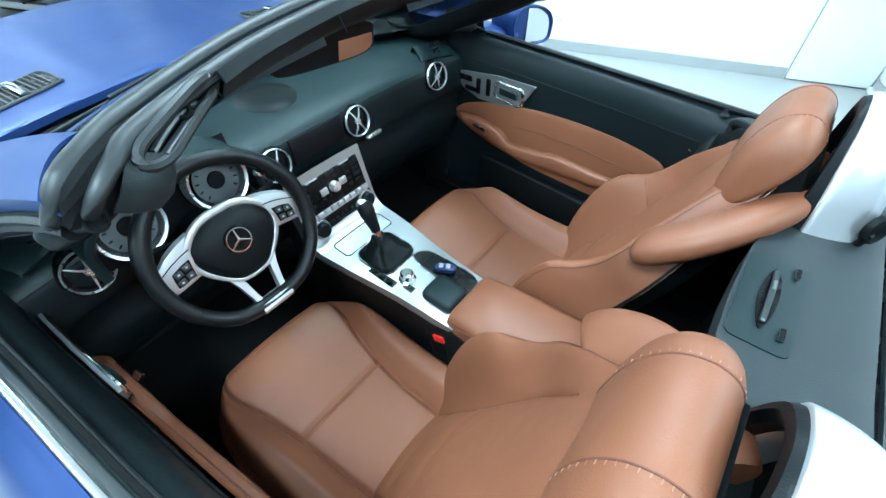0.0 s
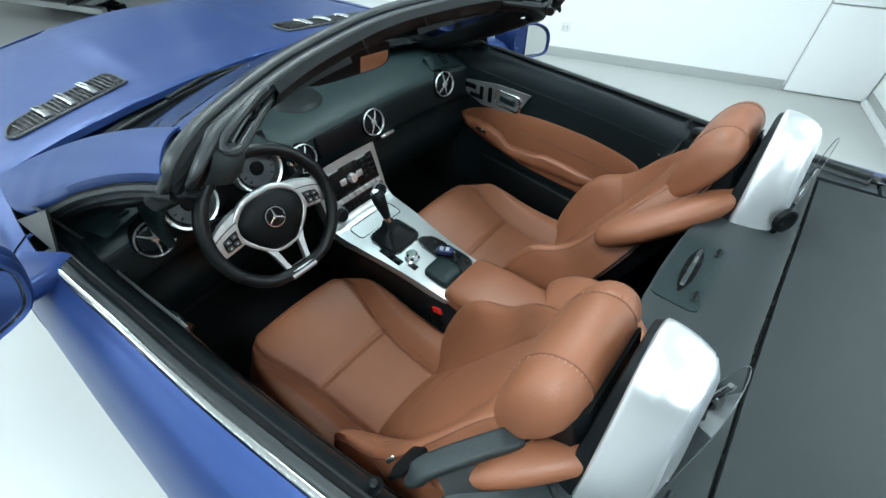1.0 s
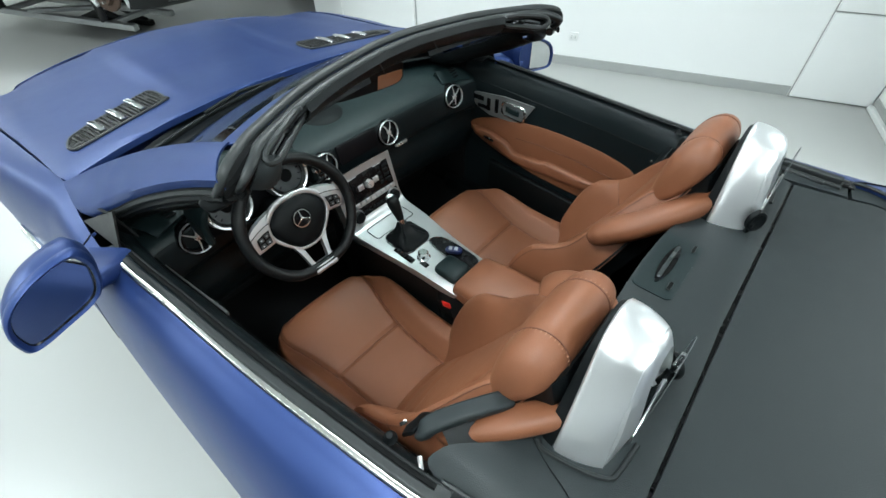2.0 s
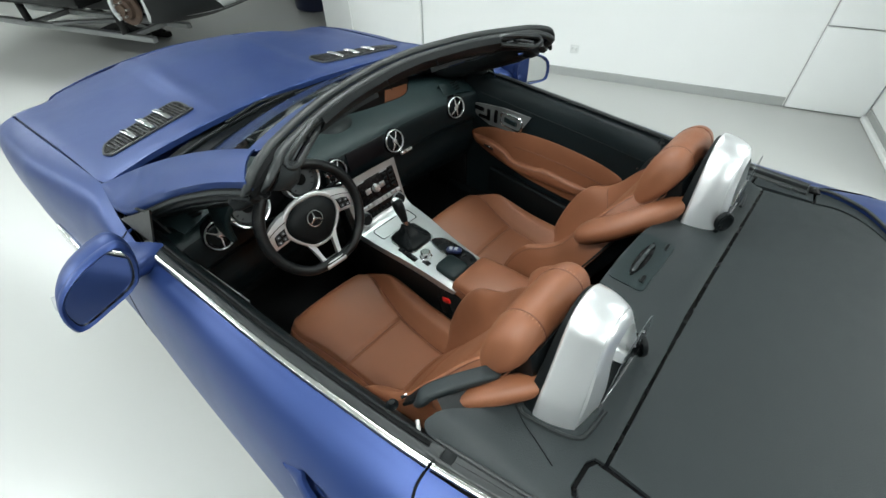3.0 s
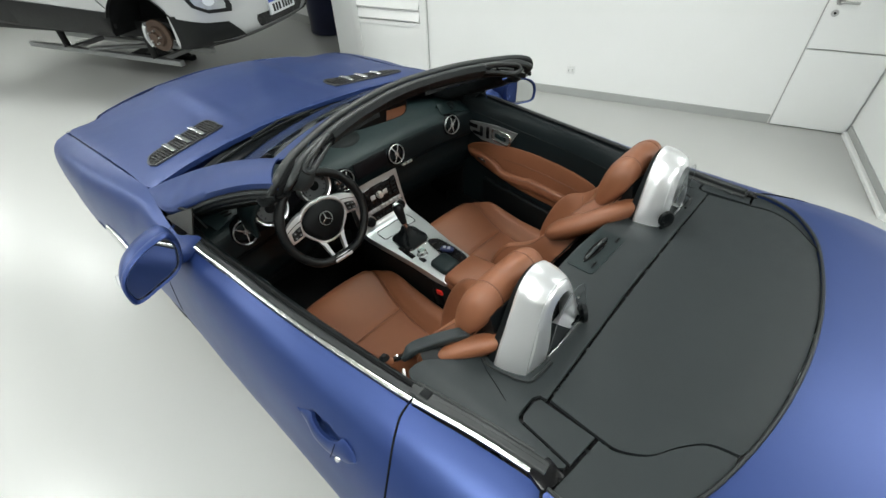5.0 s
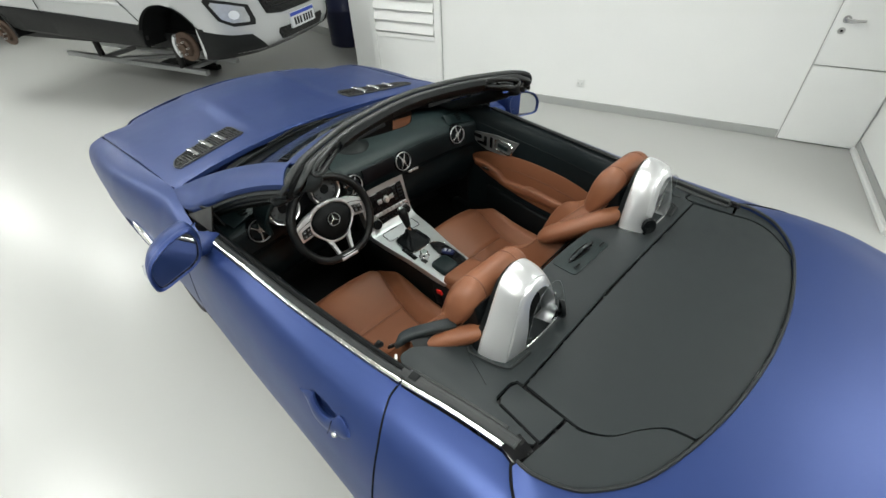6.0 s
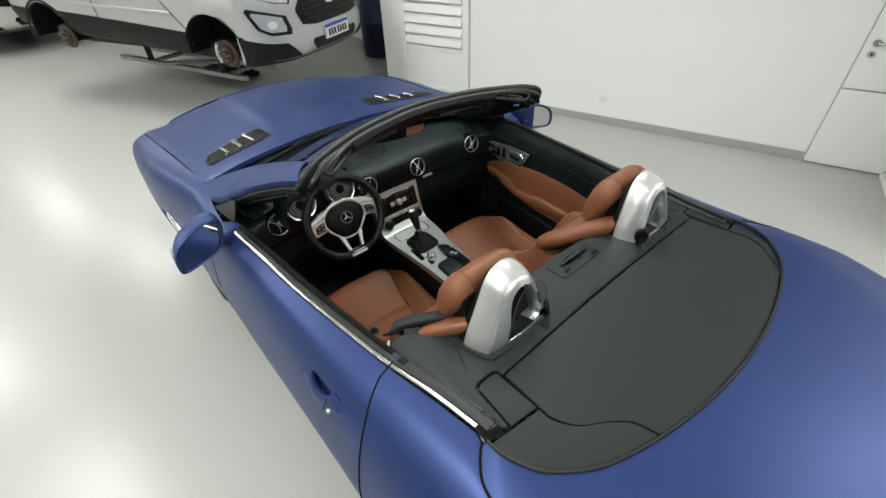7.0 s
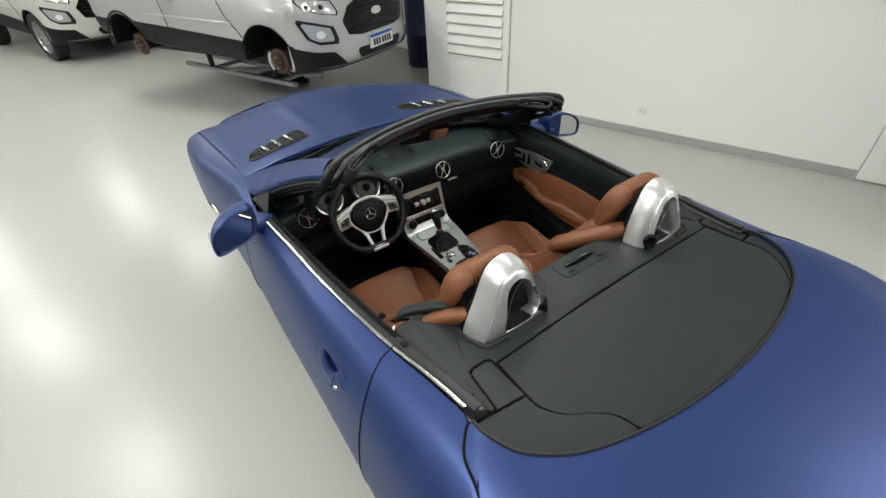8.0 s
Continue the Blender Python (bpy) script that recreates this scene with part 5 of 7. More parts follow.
for x in (-0.74, 0.74):
    part("dash_end", box(x, 0.62, 0.68, 0.01, 0.36, 0.42), M_BLACK, dash, "black dash end")
# low dome on the dash top
part("speaker_dome", lathe([(0, 0.012), (0.05, 0.010), (0.085, 0.004), (0.095, -0.004)], Matrix.Translation((0.02, 0.635, 0.913)), 32), M_BLACK, dash, "dark dome on the dash top")


def vent(x, y, z, r, turn, s_tilt=0.0):
    m = frame_at((x, y, z), (s_tilt, -0.97, 0.24)) @ pose(0, 0, 0, 0, 0, turn)
    v = part("air_vent", lathe([(r * 1.12, -0.025), (r * 1.10, -0.004), (r * 1.02, 0.003), (r * 0.80, 0.002), (r * 0.74, -0.008), (r * 0.3, -0.012), (0, -0.012)], m, 32), M_GLOSS, dash, "round air vent with a chrome ring")
    part("chrome_ring", lathe([(r * 0.92, 0.002), (r * 0.935, 0.008), (r * 0.97, 0.010), (r * 1.0, 0.008), (r * 1.015, 0.000)], m, 40), M_RING, v, "chrome ring")
    bm = bmesh.new()
    for a in (62, 118, 242, 298):
        c, d = math.cos(radians(a)), math.sin(radians(a))
        q = [m @ Vector((0, 0, 0.006)), m @ Vector((c * r * 0.45, d * r * 0.45, 0.008)), m @ Vector((c * r * 0.88, d * r * 0.88, 0.004))]
        sweep(q, rrect(0.0055, 0.005, 0.0018), ups=(0, -0.97, 0.24), bm=bm, scale=[1.0, 0.9, 0.5])
    part("vane", bm, M_RING, v, "four bright vanes")
    part("hub", lathe([(0, 0.012), (0.008, 0.011), (0.010, 0.004)], m, 16), M_RING, v)


vent(-0.588, 0.428, 0.842, 0.049, 20, 0.10)
vent(-0.118, 0.440, 0.834, 0.046, 0)
vent(0.182, 0.440, 0.832, 0.046, 0)
vent(0.556, 0.428, 0.842, 0.047, -25, -0.10)
# small slotted demister vents at the dash ends
for s in (-1, 1):
    # side demister: a sloping panel at the dash end with four slots
    pa, pb, pc, pd = Vector((s * 0.705, 0.500, 0.922)), Vector((s * 0.548, 0.525, 0.942)), Vector((s * 0.530, 0.470, 0.912)), Vector((s * 0.672, 0.436, 0.897))
    if s > 0:
        pa, pb, pc, pd = [q - Vector((0, 0, 0.020)) for q in (pa, pb, pc, pd)]
    pod = part("demister_panel", loft([[pa + Vector((0, 0.03, -0.06)), pa, pa.lerp(pd, 0.5) + Vector((0, 0, 0.004)), pd, pd + Vector((0, 0.012, -0.012))], [pa.lerp(pb, 0.5) + Vector((0, 0.03, -0.06)), pa.lerp(pb, 0.5) + Vector((0, 0, 0.006)), (pa + pb + pc + pd) / 4 + Vector((0, 0, 0.008)), pd.lerp(pc, 0.5) + Vector((0, 0, 0.004)), pd.lerp(pc, 0.5) + Vector((0, 0.012, -0.012))], [pb + Vector((0, 0.03, -0.06)), pb, pb.lerp(pc, 0.5) + Vector((0, 0, 0.004)), pc, pc + Vector((0, 0.012, -0.012))]]), M_DASH, dash, "dark grey side demister panel", 40, solid=0.003)
    for i in range(4):
        q0 = Vector((s * 0.640, 0.500, 0.9375 - (0.019 if s > 0 else 0))).lerp(Vector((s * 0.626, 0.466, 0.918 - (0.019 if s > 0 else 0))), i / 3)
        part("demister_slot", sweep([q0, q0 + Vector((-s * (0.040 - 0.004 * i), -0.004, 0.002))], rrect(0.0050, 0.006, 0.0015), ups=(0, -0.5, 0.85)), M_CARPET, pod, "dark slot")
# display between the middle vents
part("display", box(0.032, 0.441, 0.842, 0.185, 0.012, 0.075, rot=pose(0, 0, 0, -12, 0, 0), bev=0.006), M_SCREEN, dash, "dark display")
# glove box line and handle
part("glove_handle", box(0.245, 0.440, 0.757, 0.064, 0.012, 0.011, bev=0.003), M_RING, dash, "bright glovebox handle")

# instrument cluster
part("instrument_hood", sweep(cr([(-0.575, 0.395, 0.86), (-0.570, 0.390, 0.94), (-0.51, 0.385, 0.992), (-0.395, 0.38, 1.0), (-0.28, 0.385, 0.992), (-0.225, 0.390, 0.94), (-0.215, 0.395, 0.86)], 5), rrect(0.020, 0.11, 0.008), ups=(0, -1, 0)), M_DASH, dash, "dark hood over the dials", 45)
part("dial_back", box(-0.395, 0.410, 0.915, 0.34, 0.012, 0.15, rot=pose(0, 0, 0, -18, 0, 0)), M_SCREEN, dash, "dark dial panel")
for x in (-0.492, -0.300):
    m = frame_at((x, 0.368, 0.928), (0, -0.95, 0.31))
    d = part("dial", lathe([(0, 0.0), (0.050, 0.0), (0.052, 0.004)], m, 32), M_DIAL, dash, "silver round dial")
    part("dial_ring", lathe([(0.052, -0.02), (0.060, 0.012), (0.066, 0.014), (0.070, -0.02)], m, 36), M_RING, d, "chrome dial tube")
    part("dial_centre", lathe([(0, 0.004), (0.018, 0.003), (0.020, 0.0)], m, 20), M_BLACK, d)
    for i in range(11):
        a = radians(-40 + 26 * i)
        q = m @ Vector((0.042 * math.cos(a), 0.042 * math.sin(a), 0.002))
        part("dial_mark", box(q.x, q.y, q.z, 0.003, 0.002, 0.008, rot=frame_at((0, 0, 0), (0, -0.95, 0.31)) @ pose(0, 0, 0, 0, 0, math.degrees(a) + 90) @ pose(0, 0, 0, 90, 0, 0)), M_BLACK, d)

M_WHEEL = mat("worn_black_wheel_leather", (0.0042, 0.0050, 0.0055), 0.36, 0, 0.2, 14, 0.25, 520, "leather", spec=0.30)
M_BUTTON = mat("dark_grey_button", (0.018, 0.019, 0.020), 0.6, 0, 0.2, 40)
# steering wheel
SC = Vector((-0.361, 0.250, 0.866))
SN = Vector((0, -0.913, 0.408))
SM = frame_at(SC, SN)
sw = thing("steering_wheel", "", "")
sw.parent = car


def swp(x, y, z=0.0):
    return SM @ Vector((x, y, z))


SR = 0.170
RIM_LIFT = 0.020
rim = []
for i in range(72):
    a = 2 * math.pi * i / 72
    y = SR * math.sin(a)
    if y < -0.150:
        y = -0.150 + (y + 0.150) * 0.55
    rim.append(swp(SR * math.cos(a), y, RIM_LIFT))
# the rim is fatter at the thumb grips
fat = [1.0 + 0.13 * math.exp(-((math.sin(2 * math.pi * i / 72) - 0.42) / 0.22) ** 2) for i in range(72)]
part("rim", sweep(rim, ring2(0.0165, 14, 0.0160), closed=True, ups=SN, scale=fat), M_WHEEL, sw, "black leather wheel rim", 60)
for a0 in (34, 146, 212, 328):
    c_, d_ = math.cos(radians(a0)), math.sin(radians(a0))
    q = swp(SR * c_, SR * d_, RIM_LIFT)
    tn = (swp(SR * c_ - d_ * 0.01, SR * d_ + c_ * 0.01, RIM_LIFT) - q).normalized()
    part("rim_seam", lathe([(0.0166, -0.0008), (0.0176, 0.0), (0.0166, 0.0008)], frame_at(q, tn), 20), M_CARPET, sw, "dark leather joint")
PADH = [(0.0, 0.066), (0.030, 0.065), (0.060, 0.054), (0.084, 0.032), (0.093, 0.008), (0.087, -0.022), (0.064, -0.054), (0.036, -0.079), (0.014, -0.085), (0.0, -0.086)]
hub = cr([(x, y, 0) for x, y in PADH] + [(-x, y, 0) for x, y in PADH[-2:0:-1]], 4, True)
rows = []
for k, z in ((0.98, -0.03), (0.98, 0.004), (0.965, 0.011), (0.92, 0.017), (0.80, 0.022), (0.55, 0.026), (0.25, 0.028)):
    rows.append([swp(p.x * k, p.y * k, z) for p in hub])
part("airbag_pad", loft(rows, closed=True, caps=True), M_BLACK, sw, "black padded hub", 50)
part("hub_badge", lathe([(0, 0.0), (0.023, 0.0), (0.024, 0.003), (0.028, 0.003), (0.030, -0.004)], SM @ Matrix.Translation((0, 0, 0.0285)), 32), M_GLOSS, sw, "round hub badge")
part("badge_ring", lathe([(0.0235, 0.0), (0.0242, 0.003), (0.0265, 0.003), (0.0272, 0.0)], SM @ Matrix.Translation((0, 0, 0.0305)), 32), M_CHROME, sw, "chrome badge ring")
bm = bmesh.new()
for a in (90, 210, 330):
    sweep([swp(0, 0, 0.0325), swp(0.024 * math.cos(radians(a)), 0.024 * math.sin(radians(a)), 0.032)], rrect(0.0065, 0.003, 0.001), ups=SN, bm=bm, scale=[1.0, 0.35])
part("badge_vanes", bm, M_CHROME, sw, "three bright badge vanes")
# silver band that runs all round the pad, wider over its top
ringp = [swp(p.x * 1.035, p.y * 1.045, 0.010) for p in hub]
wd = [1.0 + 0.5 * smoothstep(0.0, 0.05, p.y) - 0.25 * smoothstep(-0.03, -0.07, p.y) for p in hub]
part("pad_band", sweep(ringp, rrect(0.011, 0.010, 0.003), closed=True, ups=SN, scale=wd), M_SPOKE, sw, "silver band round the hub", 45)
for e in (-1, 1):
    # side spoke: a bright upper strip and a flat plate that holds the buttons
    part("side_spoke", loft([[swp(e * x, y, z) for x, y, z in r] for r in (
        ((0.072, 0.062, 0.004), (0.100, 0.056, 0.006), (0.128, 0.045, 0.008), (0.150, 0.030, 0.010)),
        ((0.074, 0.056, 0.014), (0.102, 0.050, 0.016), (0.130, 0.039, 0.017), (0.152, 0.024, 0.016)),
        ((0.086, 0.032, 0.016), (0.104, 0.029, 0.018), (0.130, 0.022, 0.018), (0.153, 0.012, 0.016)),
        ((0.092, -0.002, 0.016), (0.106, -0.006, 0.018), (0.130, -0.010, 0.018), (0.154, -0.012, 0.015)),
        ((0.090, -0.026, 0.013), (0.106, -0.028, 0.015), (0.130, -0.031, 0.015), (0.152, -0.034, 0.013)),
        ((0.090, -0.030, 0.002), (0.106, -0.033, 0.004), (0.130, -0.036, 0.004), (0.152, -0.038, 0.004)))]), M_SPOKE, sw, "silver side spoke", 40, solid=0.004)
    # groove between the strip and the plate
    part("spoke_joint", sweep([swp(e * 0.086, 0.032, 0.0168), swp(e * 0.106, 0.029, 0.0188), swp(e * 0.130, 0.022, 0.0188), swp(e * 0.152, 0.012, 0.0168)], ring2(0.0011, 6)), M_CARPET, sw, "dark joint")
    pad = part("button_pad", loft([[swp(e * x, y, z) for x, y, z in r] for r in (
        ((0.097, 0.016, 0.0205), (0.116, 0.013, 0.0210), (0.137, 0.006, 0.0200)), ((0.100, -0.002, 0.0205), (0.118, -0.004, 0.0212), (0.140, -0.008, 0.0200)), ((0.101, -0.020, 0.0195), (0.118, -0.021, 0.0200), (0.140, -0.024, 0.0185)))]), M_GLOSS, sw, "black button pad", solid=0.003)
    for bx, by in ((0.109, 0.006), (0.128, 0.001), (0.110, -0.012), (0.129, -0.016)):
        q = swp(e * bx, by, 0.0225)
        bt = part("button", box(q.x, q.y, q.z, 0.0155, 0.0130, 0.003, rot=frame_at((0, 0, 0), SN) @ pose(0, 0, 0, 0, 0, -e * 8), bev=0.0012), M_BUTTON, pad)
        q = swp(e * bx, by, 0.0242)
        part("button_mark", box(q.x, q.y, q.z, 0.0045, 0.0035, 0.0006, rot=frame_at((0, 0, 0), SN)), M_GREY, bt, "pale symbol")
    # lower spoke, tapering to the bridge
    part("lower_spoke", loft([[swp(e * x, y, z) for x, y, z in r] for r in (
        ((0.060, -0.066, 0.002), (0.058, -0.068, 0.012), (0.034, -0.084, 0.012), (0.032, -0.084, 0.002)),
        ((0.050, -0.094, 0.003), (0.047, -0.095, 0.015), (0.031, -0.098, 0.015), (0.028, -0.098, 0.003)),
        ((0.042, -0.130, 0.006), (0.039, -0.131, 0.018), (0.026, -0.132, 0.018), (0.023, -0.131, 0.006)),
        ((0.037, -0.158, 0.010), (0.034, -0.158, 0.024), (0.021, -0.156, 0.024), (0.018, -0.154, 0.010)))], closed=True, caps=True), M_SPOKE, sw, "silver lower spoke", 35)
part("lower_bridge", loft([[swp(x, y, z) for y, z in ((-0.1445, 0.010), (-0.1455, 0.024), (-0.152, 0.034), (-0.166, 0.037), (-0.174, 0.032), (-0.174, 0.016))] for x in (-0.038, -0.035, -0.018, 0.0, 0.018, 0.035, 0.038)], closed=True, caps=True), M_SPOKE, sw, "silver lower bridge", 35)
part("column", cyl(SC - SN * 0.02, SC - SN * 0.20, 0.055, 0.075), M_BLACK, car, "black steering column shroud")
for e in (-1, 1):
    part("stalk", cyl(swp(e * 0.05, 0.03, -0.06), swp(e * 0.155, 0.05, -0.045), 0.008, 0.007), M_BLACK, car, "black column stalk")
part("stalk_tip", lathe([(0, 0.010), (0.010, 0.006), (0.011, -0.010)], frame_at(swp(0.135, 0.085, -0.03), SN), 16), M_CHROME, car, "bright switch tip")

# centre stack and console
cs = thing("centre_console", "", "")
cs.parent = car
CL = [(0.405, 0.790, 0.134), (0.388, 0.735, 0.132), (0.368, 0.672, 0.130), (0.350, 0.618, 0.130), (0.325, 0.592, 0.132), (0.285, 0.586, 0.130), (0.20, 0.582, 0.122), (0.10, 0.574, 0.108), (0.0, 0.566, 0.098), (-0.135, 0.556, 0.090)]
cc = cr(CL, 5)
rows = [[Vector((w * q, y, z + 0.004 * (1 - q * q))) for q in (-1.0, -0.94, -0.5, 0, 0.5, 0.94, 1.0)] for y, z, w in cc]
rows = [[Vector((p[0].x, p[0].y + 0.03, p[0].z - 0.05))] + p + [Vector((p[-1].x, p[-1].y + 0.03, p[-1].z - 0.05))] for p in rows]
part("console_face", loft(rows), M_ALU, cs, "satin aluminium console face", 40, solid=0.004)
rows = [[Vector((w * q * 1.04, y + 0.035, z - dz)) for q, dz in ((-1.0, 0.36), (-1.0, 0.03), (1.0, 0.03), (1.0, 0.36))] for y, z, w in cc]
part("console_side", loft(rows), M_BLACK, cs, "black console side", solid=0.004)


def on_stack(x, t, lift=0.0):
    """A place on the upright stack: t 0 at its top to 1 at its foot."""
    y, z = 0.405 + (0.350 - 0.405) * t, 0.790 + (0.618 - 0.790) * t
    return Vector((x, y, z)) + Vector((0, -0.953, 0.304)) * (lift + 0.003)


RS = frame_at((0, 0, 0), (0, -0.953, 0.304))


def stack_box(name, x, t, w, h, d, material, parent, lab="", lift=0.0, bev=0.002):
    q = on_stack(x, t, lift)
    return part(name, box(q.x, q.y, q.z, w, h, d, rot=RS, bev=bev), material, parent, lab)


rad = stack_box("radio", 0.004, 0.40, 0.225, 0.098, 0.008, M_GLOSS, cs, "black radio panel")
for i in range(4):
    for e in (-1, 1):
        stack_box("radio_key", 0.004 + e * 0.092, 0.23 + 0.10 * i, 0.026, 0.012, 0.004, M_BLACK, rad, "", 0.005)
        if e == 1:
            stack_box("radio_key", 0.064, 0.23 + 0.10 * i, 0.018, 0.012, 0.004, M_BLACK, rad, "", 0.005)
part("radio_knob", lathe([(0, 0.018), (0.013, 0.017), (0.016, 0.012), (0.017, 0.0)], frame_at(on_stack(0.004, 0.40, 0.006), (0, -0.953, 0.304)), 24), M_RING, rad, "chrome radio knob")
for e in (-1, 1):
    stack_box("radio_key", 0.004 + e * 0.036, 0.40, 0.026, 0.022, 0.004, M_SPOKE, rad, "silver key", 0.006)
    stack_box("radio_print", 0.004 + e * 0.06, 0.14, 0.04, 0.004, 0.002, M_GREY, rad, "", 0.004, 0)
for i in range(9):
    stack_box("switch_key", -0.096 + 0.025 * i, 0.72, 0.021, 0.015, 0.010, M_SPOKE, cs, "silver switch", 0.004)
stack_box("climate_panel", 0.004, 0.915, 0.236, 0.045, 0.006, M_GLOSS, cs, "black climate panel")
for x in (-0.088, 0.094):
    k = part("climate_knob", lathe([(0, 0.020), (0.018, 0.020), (0.022, 0.016), (0.023, 0.0)], frame_at(on_stack(x, 0.93, 0.004), (0, -0.953, 0.304)), 28), M_BLACK, cs, "black ribbed climate knob")
    part("knob_ring", lathe([(0.022, 0.002), (0.028, 0.006), (0.030, 0.0)], frame_at(on_stack(x, 0.93, 0.004), (0, -0.953, 0.304)), 28), M_RING, k, "chrome ring")
for i in range(6):
    stack_box("climate_key", -0.045 + 0.019 * i, 0.91, 0.015, 0.012, 0.004, M_BLACK, cs, "", 0.006)


def con_z(y):
    return ip([(-0.2, 0.552), (-0.135, 0.556), (0.0, 0.566), (0.10, 0.574), (0.20, 0.582), (0.285, 0.586), (0.33, 0.595)], y)


def con_plate(name, pts, material, parent, lab="", up=0.004, thick=0.006, edge=0.0015):
    return part(name, plate(pts, lambda x, y: con_z(y) + 0.004 + up, thick, 0.04, edge=edge), material, parent, lab)


# ashtray lid, gaiter, lever
con_plate("ashtray_lid", [(x, y + 0.272) for x, y in rrect(0.185, 0.062, 0.012)], M_ALU, cs, "satin ashtray lid")
path = [Vector((x, y + 0.272, con_z(y + 0.272) + 0.0065)) for x, y in rrect(0.188, 0.065, 0.012)]
part("lid_gap", sweep(path, ring2(0.0018, 6), closed=True), M_GLOSS, cs)
gt_ = thing("gear_lever", "", "")
gt_.parent = car
rows = []
for k, z in ((1.0, 0.004), (0.98, 0.013), (0.90, 0.020), (0.78, 0.022), (0.68, 0.028), (0.56, 0.029), (0.46, 0.037), (0.36, 0.043), (0.27, 0.056), (0.22, 0.066)):
    row = []
    o2 = cr([(x, y, 0) for x, y in rrect(0.132, 0.125, 0.03)], 2, True)
    for i, p in enumerate(o2):
        w = 1 + 0.11 * math.sin(i * 2.1 + z * 190) * min(0.5, 1 - k) * 2.0
        row.append(Vector((-0.012 + p.x * k * w, 0.168 + p.y * k * w + 0.03 * (1 - k), con_z(0.168) + z + 0.003 * math.sin(i * 1.3))))
    rows.append(row)
part("gaiter", loft(rows, closed=True, caps=True), M_BLACK, gt_, "creased black leather gaiter", 60)
part("gaiter_frame", sweep([Vector((-0.012 + x, 0.168 + y, con_z(0.168 + y) + 0.007)) for x, y in rrect(0.136, 0.129, 0.03, 5)], ring2(0.003, 6), closed=True), M_CHROME, gt_, "thin bright frame")
lv = [Vector((-0.012, 0.190, 0.64)), Vector((-0.012, 0.205, 0.675)), Vector((-0.014, 0.222, 0.715)), Vector((-0.014, 0.230, 0.735))]
part("lever_neck", sweep(lv[:2], ring2(0.011, 12)), M_CHROME, gt_, "bright lever neck")
part("lever_grip", sweep([lv[0].lerp(lv[1], 0.5), lv[1], lv[2], lv[3], lv[3] + Vector((0, 0.004, 0.008))], ring2(0.022, 14, 0.020), scale=[0.62, 0.75, 1.05, 1.05, 0.7]), M_BLACK, gt_, "black leather grip", 60)
part("lever_cap", lathe([(0, 0.004), (0.012, 0.003), (0.0165, -0.004), (0.017, -0.010)], frame_at(lv[3] + Vector((0, 0.004, 0.007)), (0, -0.35, 0.94)), 20), M_ALU, gt_, "dull metal cap")
# knob, buttons, cup tray, lid
part("controller_knob", lathe([(0, 0.026), (0.015, 0.026), (0.019, 0.022), (0.020, 0.006), (0.026, 0.002)], Matrix.Translation((-0.042, 0.062, con_z(0.062) + 0.004)), 30), M_CHROME, cs, "chrome rotary controller")
con_plate("switch_plate", [(x - 0.082, y + 0.115) for x, y in ((-0.013, -0.045), (0.010, -0.045), (0.008, 0.045), (-0.013, 0.045))], M_GLOSS, cs, "black switch strip")
for i in range(3):
    part("strip_key", box(-0.084, 0.088 + 0.027 * i, con_z(0.1) + 0.013, 0.014, 0.018, 0.006, bev=0.002), M_BLACK, cs)
con_plate("switch_plate", [(x - 0.065, y + 0.035) for x, y in ((-0.010, -0.016), (0.010, -0.016), (0.010, 0.016), (-0.010, 0.016))], M_GLOSS, cs, "black switch")
tray = con_plate("cup_tray", [(p.x, p.y) for p in cr([(0.028, 0.098, 0), (0.072, 0.075, 0), (0.082, 0.0, 0), (0.076, -0.095, 0), (0.02, -0.10, 0), (0.012, 0.02, 0)], 4, True)], M_GLOSS, cs, "glossy black cup tray with bright rim", 0.006)
path = [Vector((p.x, p.y, con_z(p.y) + 0.011)) for p in cr([(0.028, 0.098, 0), (0.072, 0.075, 0), (0.082, 0.0, 0), (0.076, -0.095, 0), (0.02, -0.10, 0), (0.012, 0.02, 0)], 4, True)]
part("tray_rim", sweep(path, ring2(0.002, 6), closed=True), M_CHROME, cs)
rows = []
for k, z in ((1.0, 0.0), (1.0, 0.010), (0.93, 0.020), (0.75, 0.024), (0.3, 0.025)):
    rows.append([Vector((-0.020 + x * k, -0.055 + y * k, con_z(-0.05) + 0.004 + z)) for x, y in rrect(0.092, 0.105, 0.02)])
part("tray_lid", loft(rows, closed=True, caps=True), M_DASH, cs, "dark sliding lid", 50)
key = thing("car_key", "small dark blue and chrome car key lying in the cup tray", "key", at=(0.045, 0.02, con_z(0.02) + 0.008))
rows = []
kmx = Matrix.Translation((0.047, -0.005, con_z(0.0) + 0.013)) @ pose(0, 0, 0, 0, 0, 30)
for k, z in ((0.9, 0.0), (1.0, 0.005), (0.9, 0.012), (0.5, 0.014)):
    rows.append([kmx @ Vector((x * k, y * k, z)) for x, y in rrect(0.030, 0.062, 0.013)])
part("key_body", loft(rows, closed=True, caps=True), M_KEYBLUE, key)
part("key_button", place(box(0, 0.012, 0.015, 0.016, 0.012, 0.003, bev=0.001), kmx), M_GREY, key, "pale printed key")
part("key_button", place(box(0, -0.008, 0.015, 0.016, 0.012, 0.003, bev=0.001), kmx), M_GREY, key)
